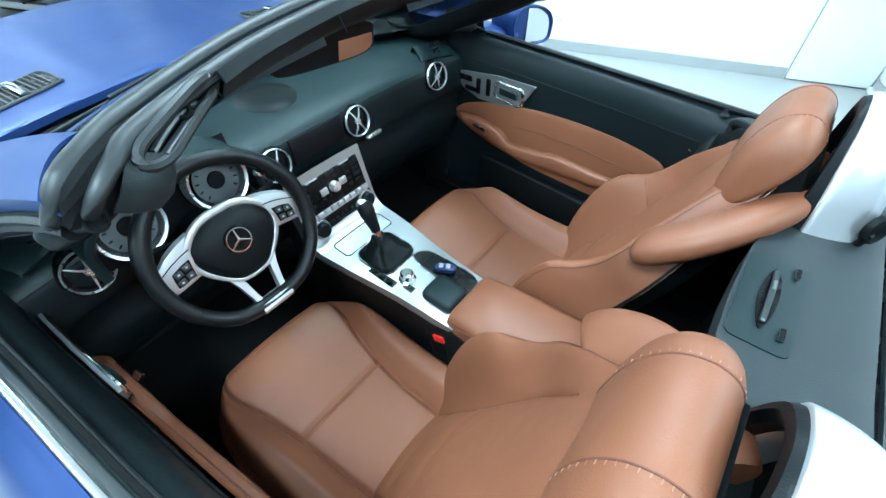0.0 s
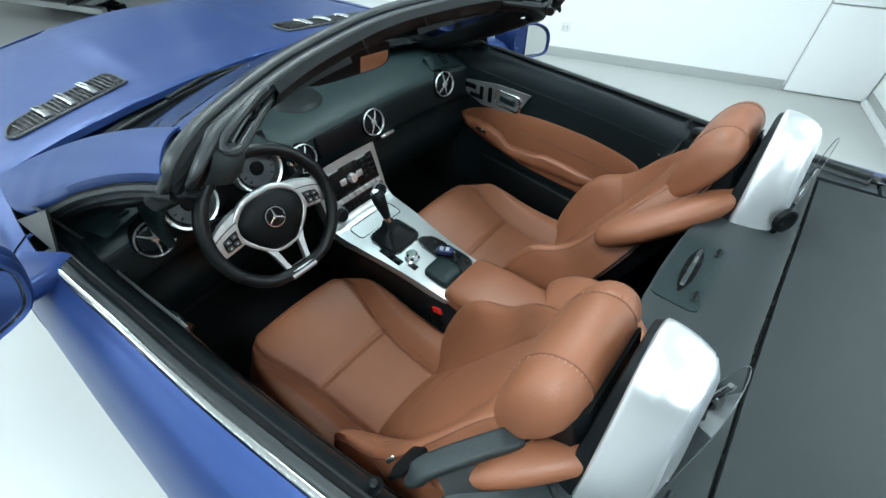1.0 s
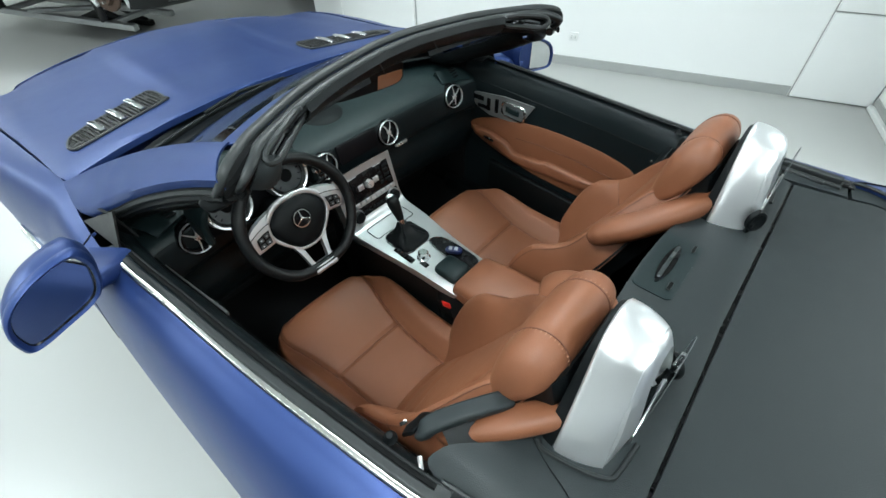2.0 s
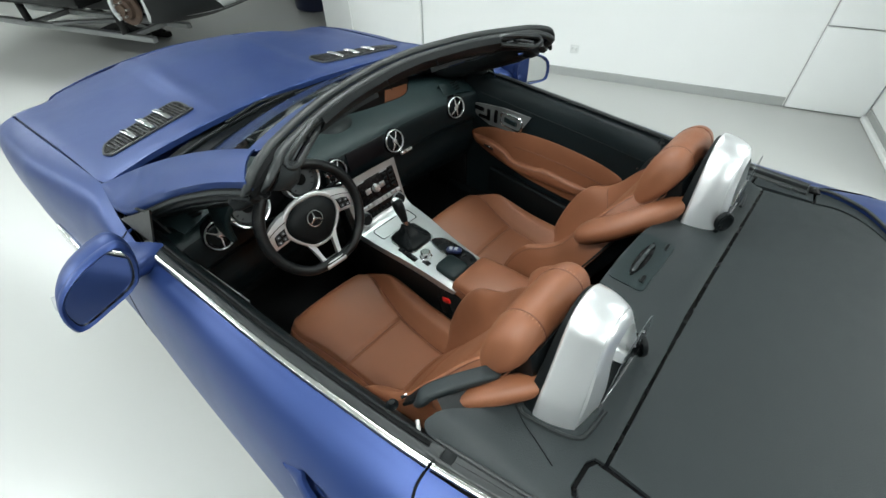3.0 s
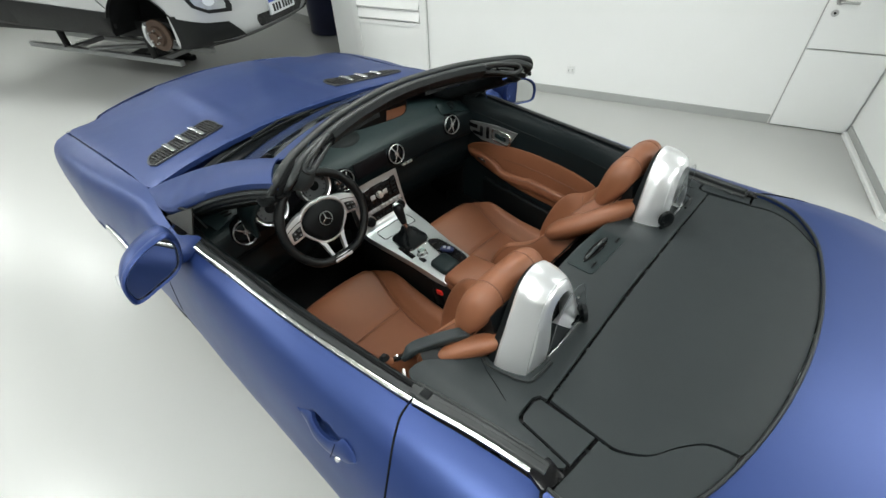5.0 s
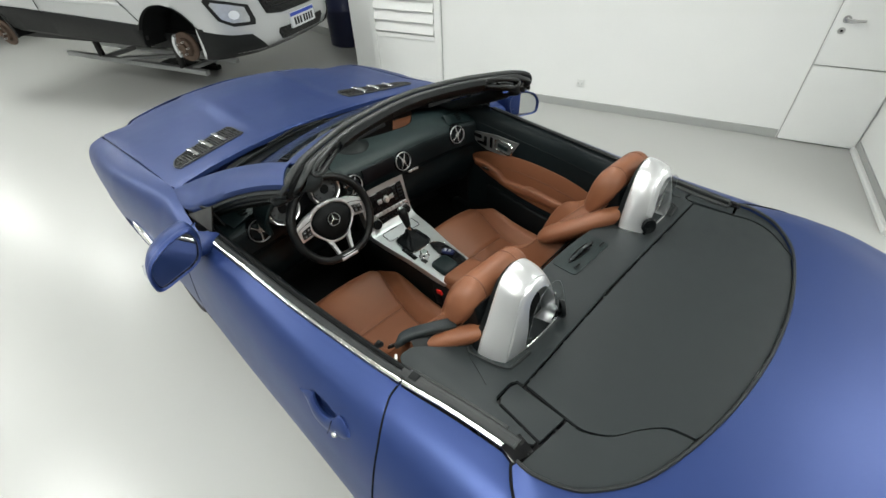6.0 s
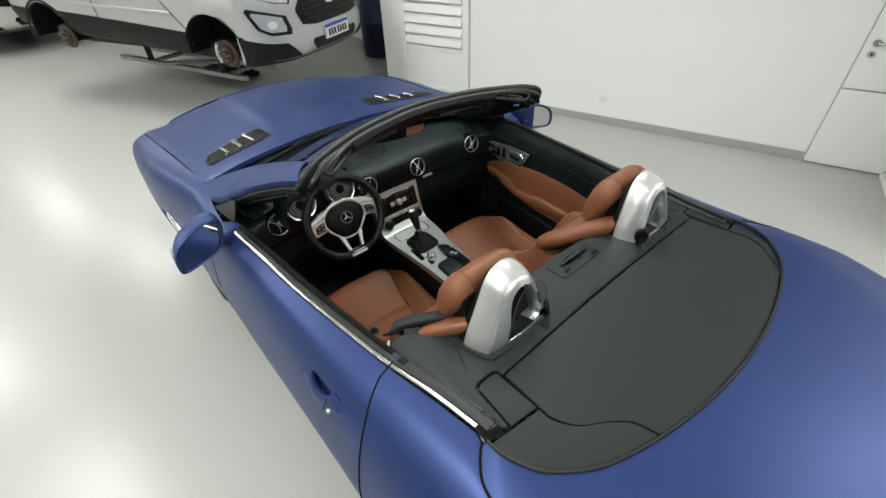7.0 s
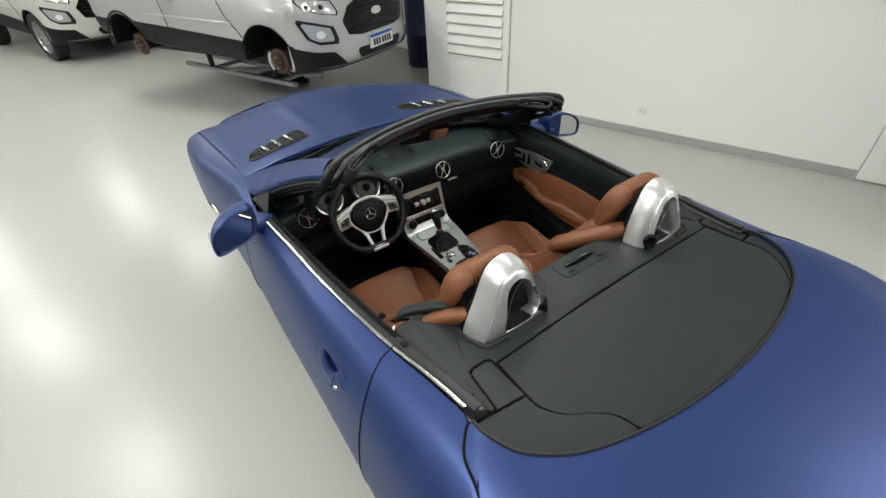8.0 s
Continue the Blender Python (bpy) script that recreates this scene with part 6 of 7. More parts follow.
# armrest between the seats
rows = []
for y, w, z in ((-0.108, 0.070, 0.560), (-0.112, 0.084, 0.590), (-0.125, 0.088, 0.604), (-0.20, 0.094, 0.612), (-0.36, 0.100, 0.618), (-0.50, 0.104, 0.62), (-0.55, 0.104, 0.60), (-0.56, 0.10, 0.55)):
    rows.append([Vector((w * q, y, z - dz)) for q, dz in ((-1.0, 0.10), (-1.03, 0.03), (-0.97, 0.008), (-0.8, 0.0), (0, -0.003), (0.8, 0.0), (0.97, 0.008), (1.03, 0.03), (1.0, 0.10))])
arm = part("armrest", loft(rows), M_LEATHER, car, "tan leather centre armrest", 50, solid=0.003)
part("piping", sweep([Vector((w * q, y, z - 0.030)) for q, y, w, z in ((-1.035, -0.40, 0.1, 0.618), (-1.035, -0.2, 0.094, 0.612), (-1.03, -0.13, 0.088, 0.604), (-0.9, -0.112, 0.084, 0.592), (0, -0.109, 0.08, 0.592), (0.9, -0.112, 0.084, 0.592), (1.03, -0.13, 0.088, 0.604), (1.035, -0.3, 0.097, 0.615))], ring2(0.002, 6)), M_SEAM, arm)
part("tunnel", box(0, -0.2, 0.38, 0.20, 0.8, 0.33, bev=0.02), M_CARPET, car, "black centre tunnel")

# ---- inner doors ----
ARM_UP = [(-0.345, 0.690), (-0.31, 0.668), (-0.25, 0.657), (-0.15, 0.653), (-0.032, 0.653), (0.0, 0.650), (0.022, 0.638), (0.08, 0.630), (0.15, 0.620), (0.178, 0.624), (0.205, 0.648), (0.25, 0.658), (0.315, 0.667), (0.38, 0.662), (0.432, 0.652)]
ARM_LOW = [(-0.345, 0.662), (-0.283, 0.612), (-0.18, 0.596), (-0.052, 0.582), (0.08, 0.572), (0.193, 0.571), (0.32, 0.598), (0.432, 0.636)]


def door_in(y, z, s, out=0.0):
    """Inner skin of a door."""
    xb = ip(BELT, y)[0]
    d = ip([(0.25, 0.060), (0.45, 0.062), (0.60, 0.070), (0.75, 0.080), (0.86, 0.078), (0.92, 0.062), (0.945, 0.040), (0.95, 0.024)], z)
    return Vector((s * (xb - d - out), y, z))


for s in (-1, 1):
    zs = [0.25, 0.35, 0.45, 0.55, 0.62, 0.70, 0.76, 0.82, 0.87, 0.905, 0.925, 0.940, 0.949, 0.953]
    dp = part("door_panel", loft([[door_in(y, z, s) for z in zs] for y in [0.52 - 1.045 * i / 26 for i in range(27)]]), M_DOORTOP, car, "dark grey padded inner door", 60, solid=0.004)
    # crease under the door's top
    part("panel_crease", sweep([door_in(y, 0.868, s, 0.002) for y in [0.40 - 0.95 * i / 14 for i in range(15)]], ring2(0.002, 6)), M_BLACK, dp)
    # tan inlay and armrest
    upper = [(0.448, 0.655), (0.40, 0.690), (0.30, 0.730), (0.15, 0.765), (0.0, 0.785), (-0.2, 0.790), (-0.34, 0.775), (-0.375, 0.745)]
    lower = [(0.448, 0.635), (0.40, 0.600), (0.30, 0.570), (0.15, 0.548), (0.0, 0.540), (-0.2, 0.548), (-0.32, 0.580), (-0.375, 0.735)]
    up_ = cr([(0, a, b) for a, b in upper], 8)
    lo_ = cr([(0, a, b) for a, b in lower], 8)
    rows = []
    for p, q in zip(up_, lo_):
        row = []
        for k in range(37):
            t = k / 36
            y, z = p.y + (q.y - p.y) * t, p.z + (q.z - p.z) * t
            bulge = 0.006 + 0.010 * math.sin(math.pi * t) ** 0.6 * smoothstep(0.448, 0.36, y)
            row.append(door_in(y, z, s, bulge))
        rows.append(row)
    ins = part("door_inlay", loft(rows), M_LEATHER, dp, "tan leather door inlay", 60, solid=0.004)
    rows = []
    for i in range(53):
        y = -0.345 + 0.777 * i / 52
        za, zb = ip(ARM_UP, y), ip(ARM_LOW, y)
        k = smoothstep(-0.350, -0.16, y) * smoothstep(0.440, 0.385, y)
        rows.append([door_in(y, za + (zb - za) * t, s, 0.012 + 0.036 * o_ * k) for t, o_ in ((-0.02, 0.0), (0.0, 0.62), (0.05, 0.82), (0.14, 0.93), (0.32, 1.0), (0.55, 1.0), (0.75, 0.90), (0.90, 0.66), (0.98, 0.30), (1.02, -0.1))])
    arm_ = part("armrest", loft(rows), M_LEATHER, dp, "tan leather armrest with a pull recess", 50, solid=0.003)
    part("armrest_seam", sweep([r[3] + Vector((0, 0, 0.0012)) for r in rows[6:48]], ring2(0.0011, 6)), M_SEAM, arm_, "stitched seam")
    part("inlay_seam", sweep([door_in(y, z, s, o + 0.004) for y, z, o in ((0.21, 0.665, 0.012), (0.16, 0.688, 0.015), (0.05, 0.705, 0.016), (-0.10, 0.712, 0.016), (-0.25, 0.712, 0.016), (-0.355, 0.705, 0.014))], ring2(0.0018, 6)), M_SEAM, dp, "stitched seam")
    # window switch
    q = door_in(0.300, 0.642, s, 0.052)
    part("window_switch", box(q.x, q.y, q.z, 0.030, 0.048, 0.010, rot=pose(0, 0, 0, 0, s * 40, -s * 8), bev=0.003), M_GLOSS, dp, "black window switch")
    part("switch_lever", box(q.x - s * 0.006, q.y - 0.006, q.z + 0.007, 0.018, 0.024, 0.008, rot=pose(0, 0, 0, 0, s * 40, -s * 8), bev=0.002), M_CHROME, dp, "silver switch lever")
    # silver plate with handle and seat switches
    pl = [(0.463, 0.806), (0.40, 0.822), (0.25, 0.845), (0.098, 0.853), (0.148, 0.768), (0.20, 0.748), (0.33, 0.735), (0.40, 0.755)]
    plr = [(p.y, p.z) for p in cr([(0, a, b) for a, b in pl], 1, True)]
    bm = bmesh.new()
    bm.faces.new([bm.verts.new(door_in(a, b, s, 0.006)) for a, b in plr])
    plt = part("switch_plate", bm, M_ALU, dp, "satin silver plate with release handle", solid=0.006)
    loop = [door_in(0.20 + a, 0.797 + b, s, 0.012) for a, b in rrect(0.120, 0.060, 0.020, 4)]
    part("release_surround", sweep(loop, ring2(0.0055, 8), closed=True), M_CHROME, plt, "chrome surround")
    bm = bmesh.new()
    bm.faces.new([bm.verts.new(door_in(0.20 + a, 0.797 + b, s, 0.0085)) for a, b in rrect(0.118, 0.058, 0.020, 4)])
    part("release_recess", bm, M_GLOSS, plt, "dark recess", solid=0.002)
    part("release_lever", sweep([door_in(0.238, 0.797, s, 0.012), door_in(0.20, 0.800, s, 0.020), door_in(0.165, 0.801, s, 0.020)], rrect(0.008, 0.024, 0.003), ups=(0, 0, 1)), M_DASH, plt, "dark release lever")
    for y, z, w, h in ((0.395, 0.800, 0.060, 0.020), (0.335, 0.785, 0.018, 0.056), (0.290, 0.792, 0.018, 0.062), (0.370, 0.766, 0.050, 0.016)):
        q = door_in(y, z, s, 0.010)
        part("seat_switch", box(q.x - s * 0.004, q.y, q.z, 0.008, w, h, bev=0.003), M_GLOSS, plt, "black seat switch")
    # lock pin
    part("lock_pin", lathe([(0, 0.010), (0.006, 0.009), (0.009, 0.0), (0.013, -0.003)], Matrix.Translation((s * 0.645, -0.447, 0.953)), 16), M_BLACK, dp, "black lock pin")
    # map pocket
    part("map_pocket", sweep([door_in(y, 0.44, s, 0.03) for y in (0.30, 0.1, -0.1, -0.3)], rrect(0.03, 0.16, 0.012), ups=(0, 0, 1)), M_BLACK, dp, "black map pocket", 45)
    # hinge-side dark fill at the door's front, above the dash end
    part("sail_trim", loft([[Vector((s * 0.757, 0.55, 0.935)), Vector((s * 0.745, 0.52, 1.00)), Vector((s * 0.737, 0.39, 1.045))], [Vector((s * 0.745, 0.54, 0.92)), Vector((s * 0.71, 0.40, 0.945)), Vector((s * 0.715, 0.375, 0.965))]]), M_BLACK, dp, "black sail trim", solid=0.006)

# ---- belt guides, straps ----
for s in (-1, 1):
    g = part("belt_guide", sweep(cr([(s * 0.602, -0.474, 0.930), (s * 0.600, -0.482, 0.952), (s * 0.586, -0.491, 0.970), (s * 0.560, -0.510, 0.982), (s * 0.525, -0.535, 0.990), (s * 0.490, -0.560, 0.994), (s * 0.474, -0.571, 0.992)], 3), rrect(0.034, 0.020, 0.007, 4), ups=(s * 0.05, 0.10, 1), scale=[0.6, 0.75, 0.85, 0.92] + [1.0] * 13 + [0.95, 0.8]), M_DECK, car, "grey plastic belt guide arm", 45)
    # webbing that drops from the arm to the deck, and the tongue that hangs before it
    part("belt_strap", loft([[Vector((s * 0.520, -0.540, 0.978)), Vector((s * 0.528, -0.560, 0.966)), Vector((s * 0.541, -0.588, 0.958)), Vector((s * 0.546, -0.600, 0.952))], [Vector((s * 0.582, -0.506, 0.968)), Vector((s * 0.590, -0.526, 0.962)), Vector((s * 0.602, -0.552, 0.956)), Vector((s * 0.607, -0.566, 0.950))]]), M_TRIM, g, "dark grey belt webbing", 45, solid=0.002)
    part("belt_tongue", sweep([Vector((s * 0.612, -0.452, 0.912)), Vector((s * 0.592, -0.446, 0.898)), Vector((s * 0.550, -0.442, 0.874)), Vector((s * 0.530, -0.440, 0.862))], rrect(0.034, 0.010, 0.004), ups=(0, 0.6, 0.8), scale=[0.7, 1.0, 1.0, 0.7]), M_BLACK, g, "black belt tongue")
    part("tongue_plate", box(s * 0.588, -0.412, 0.858, 0.016, 0.008, 0.004, rot=pose(0, 0, 0, 30, s * 25, s * 30), bev=0.001), M_CHROME, g, "bright tongue plate")
    part("door_striker", box(s * 0.641, -0.514, 0.951, 0.024, 0.009, 0.006, rot=pose(0, 0, 0, 0, 0, -s * 52), bev=0.003), M_STEEL, car, "bright door edge clip")

# ---- inside mirror and visors ----
IM_T, IM_N = Vector((0.986, -0.160, -0.020)).normalized(), Vector((-0.16, -0.965, -0.20)).normalized()
IM_U = IM_T.cross(-IM_N).normalized()
IM_C = Vector((-0.018, 0.266, 1.146))
IM_O = cr([(-0.118, -0.030, 0), (-0.124, 0.012, 0), (-0.110, 0.036, 0), (0.0, 0.040, 0), (0.110, 0.036, 0), (0.124, 0.012, 0), (0.112, -0.030, 0), (0.0, -0.037, 0)], 4, True)
im = part("inside_mirror", loft([[IM_C + IM_T * p.x * k + IM_U * p.y * k - IM_N * d for p in IM_O] for k, d in ((0.02, -0.001), (0.93, -0.001), (0.98, -0.002), (1.0, 0.003), (0.99, 0.012), (0.90, 0.024), (0.6, 0.032), (0.1, 0.034))], closed=True), M_BLACK, car, "black inside mirror", 45)
bm = bmesh.new()
bm.faces.new([bm.verts.new(IM_C + IM_T * max(p.x * 0.94, 0.030) + IM_U * min(p.y * 0.90, 0.012) + IM_N * 0.003) for p in IM_O])
part("mirror_glass", bm, M_MIRROR, im, "mirror glass", solid=0.002)
part("mirror_stem", cyl((-0.01, 0.285, 1.15), (-0.005, 0.262, 1.235), 0.011), M_BLACK, im)
for s in (-1, 1):
    rows = []
    for x in [0.11 + 0.30 * i / 10 for i in range(11)]:
        y0 = 0.150 - 0.36 * x * x
        rows.append([Vector((s * x, y0 + a, 1.226 + b)) for a, b in ((0.0, 0.0), (0.09, -0.030), (0.105, -0.044), (0.09, -0.046), (-0.006, -0.014))])
    part("sun_visor", loft(rows, closed=True, caps=True), M_BLACK, car, "black sun visor folded up", 45)
    # hollow corner casting with the roof latch
    rim_ = cr([(s * 0.494, 0.006, 1.246), (s * 0.445, 0.026, 1.260), (s * 0.390, 0.054, 1.268), (s * 0.360, 0.074, 1.262), (s * 0.362, 0.070, 1.246), (s * 0.415, 0.038, 1.234), (s * 0.468, 0.008, 1.222), (s * 0.496, -0.004, 1.230)], 5, True)
    lt = part("latch_housing", sweep(rim_, ring2(0.0075, 8), closed=True), M_RUBBER, car, "black rim round the roof latch")
    mid_ = sum(rim_, Vector()) / len(rim_)
    inw = Vector((0, 0.80, -0.60))
    part("latch_well", loft([rim_, [p + inw * 0.012 for p in rim_], [mid_ + (p - mid_) * 0.8 + inw * 0.022 for p in rim_], [mid_ + (p - mid_) * 0.1 + inw * 0.024 for p in rim_]], closed=True), M_CARPET, lt, "dark well", 50)
    part("latch_hook", sweep(cr([(s * 0.478, 0.016, 1.232), (s * 0.445, 0.032, 1.244), (s * 0.412, 0.050, 1.248), (s * 0.392, 0.062, 1.242)], 4), ring2(0.0045, 8)), M_LATCHPIN, lt, "grey latch hook")
    part("latch_arm", sweep([(s * 0.470, 0.008, 1.228), (s * 0.415, 0.040, 1.240)], rrect(0.010, 0.006, 0.002)), M_LATCHPIN, lt, "dull steel latch arm")
    part("latch_socket", lathe([(0.0, -0.004), (0.006, -0.004), (0.008, 0.003), (0.012, 0.004), (0.014, -0.002)], frame_at((s * 0.420, 0.044, 1.250), (0, -0.7, 0.7)), 18), M_BLACK, lt)
    part("rim_bolt", lathe([(0, 0.004), (0.004, 0.004), (0.006, 0.001), (0.006, -0.004)], frame_at((s * 0.366, 0.066, 1.266), (0, -0.6, 0.8)), 12), M_LATCHPIN, lt, "small bolt")
    if s < 0:
        part("latch_cover", loft([[Vector((-0.506, 0.010, 1.248)), Vector((-0.488, 0.004, 1.242)), Vector((-0.466, 0.008, 1.228)), Vector((-0.462, 0.014, 1.220))],
                                  [Vector((-0.520, -0.004, 1.234)), Vector((-0.500, -0.010, 1.226)), Vector((-0.476, -0.006, 1.212)), Vector((-0.470, 0.004, 1.202))],
                                  [Vector((-0.534, -0.008, 1.216)), Vector((-0.514, -0.014, 1.206)), Vector((-0.490, -0.008, 1.192)), Vector((-0.482, 0.004, 1.182))],
                                  [Vector((-0.548, 0.000, 1.196)), Vector((-0.530, -0.004, 1.186)), Vector((-0.508, 0.004, 1.172)), Vector((-0.500, 0.016, 1.164))]]), M_DECK, car, "dark grey plastic corner cover", 50, solid=0.006)

# ---- the other cars in the workshop ----
M_WHITE = mat("white_silver_car_paint", (0.46, 0.47, 0.475), 0.22, 0.25, 0.04, 3, coat=0.6, rough_vary=0.03)
M_WHITE2 = mat("white_car_paint", (0.56, 0.57, 0.545), 0.25, 0.0, 0.04, 3, coat=0.5, rough_vary=0.03)
M_CLAD = mat("black_cladding", (0.006, 0.0066, 0.007), 0.55, 0, 0.2, 10, spec=0.25)
M_TINT = mat("tinted_window", (0.010, 0.012, 0.013), 0.06, 0, 0.1, 4)
M_RUST = mat("rusty_hub", (0.085, 0.055, 0.040), 0.7, 0.4, 0.4, 30, 0.5, 80)
M_LENS = mat("headlamp_lens", (0.55, 0.57, 0.58), 0.10, 0.4, 0.2, 25, coat=0.8)
M_LIFT = mat("grey_lift_steel", (0.30, 0.31, 0.31), 0.45, 0.4, 0.15, 8)
M_PLATE_W = mat("plate_white", (0.62, 0.64, 0.66), 0.4, 0, 0.05, 20)
M_PLATE_B = mat("plate_blue", (0.02, 0.06, 0.42), 0.4, 0, 0.05, 20)

# side sections: x along the car, half-width at sill, flank and belt, heights of sill, belt and roof, half-width of roof
SUV_X = [(-2.02, 0.70, 0.76, 0.70, 0.42, 0.98, 1.00, 0.60), (-1.90, 0.80, 0.84, 0.78, 0.34, 1.02, 1.56, 0.56), (-1.26, 0.84, 0.88, 0.82, 0.30, 1.03, 1.64, 0.58), (-0.4, 0.84, 0.88, 0.83, 0.28, 1.03, 1.66, 0.60), (0.35, 0.84, 0.88, 0.83, 0.28, 1.03, 1.60, 0.58),
         (0.72, 0.84, 0.88, 0.83, 0.28, 1.04, 1.30, 0.62), (1.05, 0.84, 0.88, 0.82, 0.29, 1.04, 1.07, 0.72), (1.26, 0.84, 0.885, 0.81, 0.30, 1.02, 1.05, 0.70), (1.62, 0.83, 0.87, 0.78, 0.30, 0.98, 1.01, 0.66), (1.86, 0.74, 0.80, 0.71, 0.31, 0.93, 0.955, 0.58), (2.03, 0.52, 0.58, 0.54, 0.34, 0.86, 0.875, 0.44), (2.08, 0.30, 0.34, 0.32, 0.36, 0.82, 0.83, 0.26)]


NOSE = cr([(1.60, 0.874, 0), (1.78, 0.843, 0), (1.93, 0.735, 0), (2.045, 0.54, 0), (2.09, 0.30, 0), (2.10, 0, 0), (2.09, -0.30, 0), (2.045, -0.54, 0), (1.93, -0.735, 0), (1.78, -0.843, 0), (1.60, -0.874, 0)], 6)
NOSE_U = [0.0]
for a_, b_ in zip(NOSE, NOSE[1:]):
    NOSE_U.append(NOSE_U[-1] + (b_ - a_).length)
NOSE_U = [NOSE_U[len(NOSE) // 2] - u for u in NOSE_U]


def nose_at(u):
    """Place and outward way on the nose's plan, u metres round from its middle."""
    for i in range(len(NOSE) - 1):
        if NOSE_U[i] >= u >= NOSE_U[i + 1] or i == len(NOSE) - 2:
            t = (NOSE_U[i] - u) / (NOSE_U[i] - NOSE_U[i + 1])
            d = NOSE[i + 1] - NOSE[i]
            return NOSE[i].lerp(NOSE[i + 1], min(1, max(0, t))), Vector((-d.y, d.x, 0)).normalized()


def shrink(o, k):
    cx = sum(p[0] for p in o) / len(o)
    cy = sum(p[1] for p in o) / len(o)
    return [(cx + (a - cx) * k, cy + (b - cy) * k) for a, b in o]


# lamp, bumper and grille outlines round the nose
HEAD = [(0.545, 0.805), (0.56, 0.775), (0.72, 0.80), (0.86, 0.845), (0.93, 0.91), (0.92, 0.945), (0.74, 0.93), (0.58, 0.905)]
FOG = [(0.585, 0.57), (0.60, 0.525), (0.79, 0.535), (0.90, 0.59), (0.985, 0.745), (0.96, 0.768), (0.80, 0.735), (0.62, 0.685)]
LOWB = [(0.50, 0.300), (0.52, 0.268), (1.10, 0.268), (1.13, 0.520), (1.00, 0.500), (0.84, 0.470), (0.66, 0.455)]
GRILLE = [(-0.515, 0.72), (-0.42, 0.835), (-0.26, 0.885), (0.26, 0.885), (0.42, 0.835), (0.515, 0.72), (0.46, 0.60), (0.29, 0.575), (-0.29, 0.575), (-0.46, 0.60)]


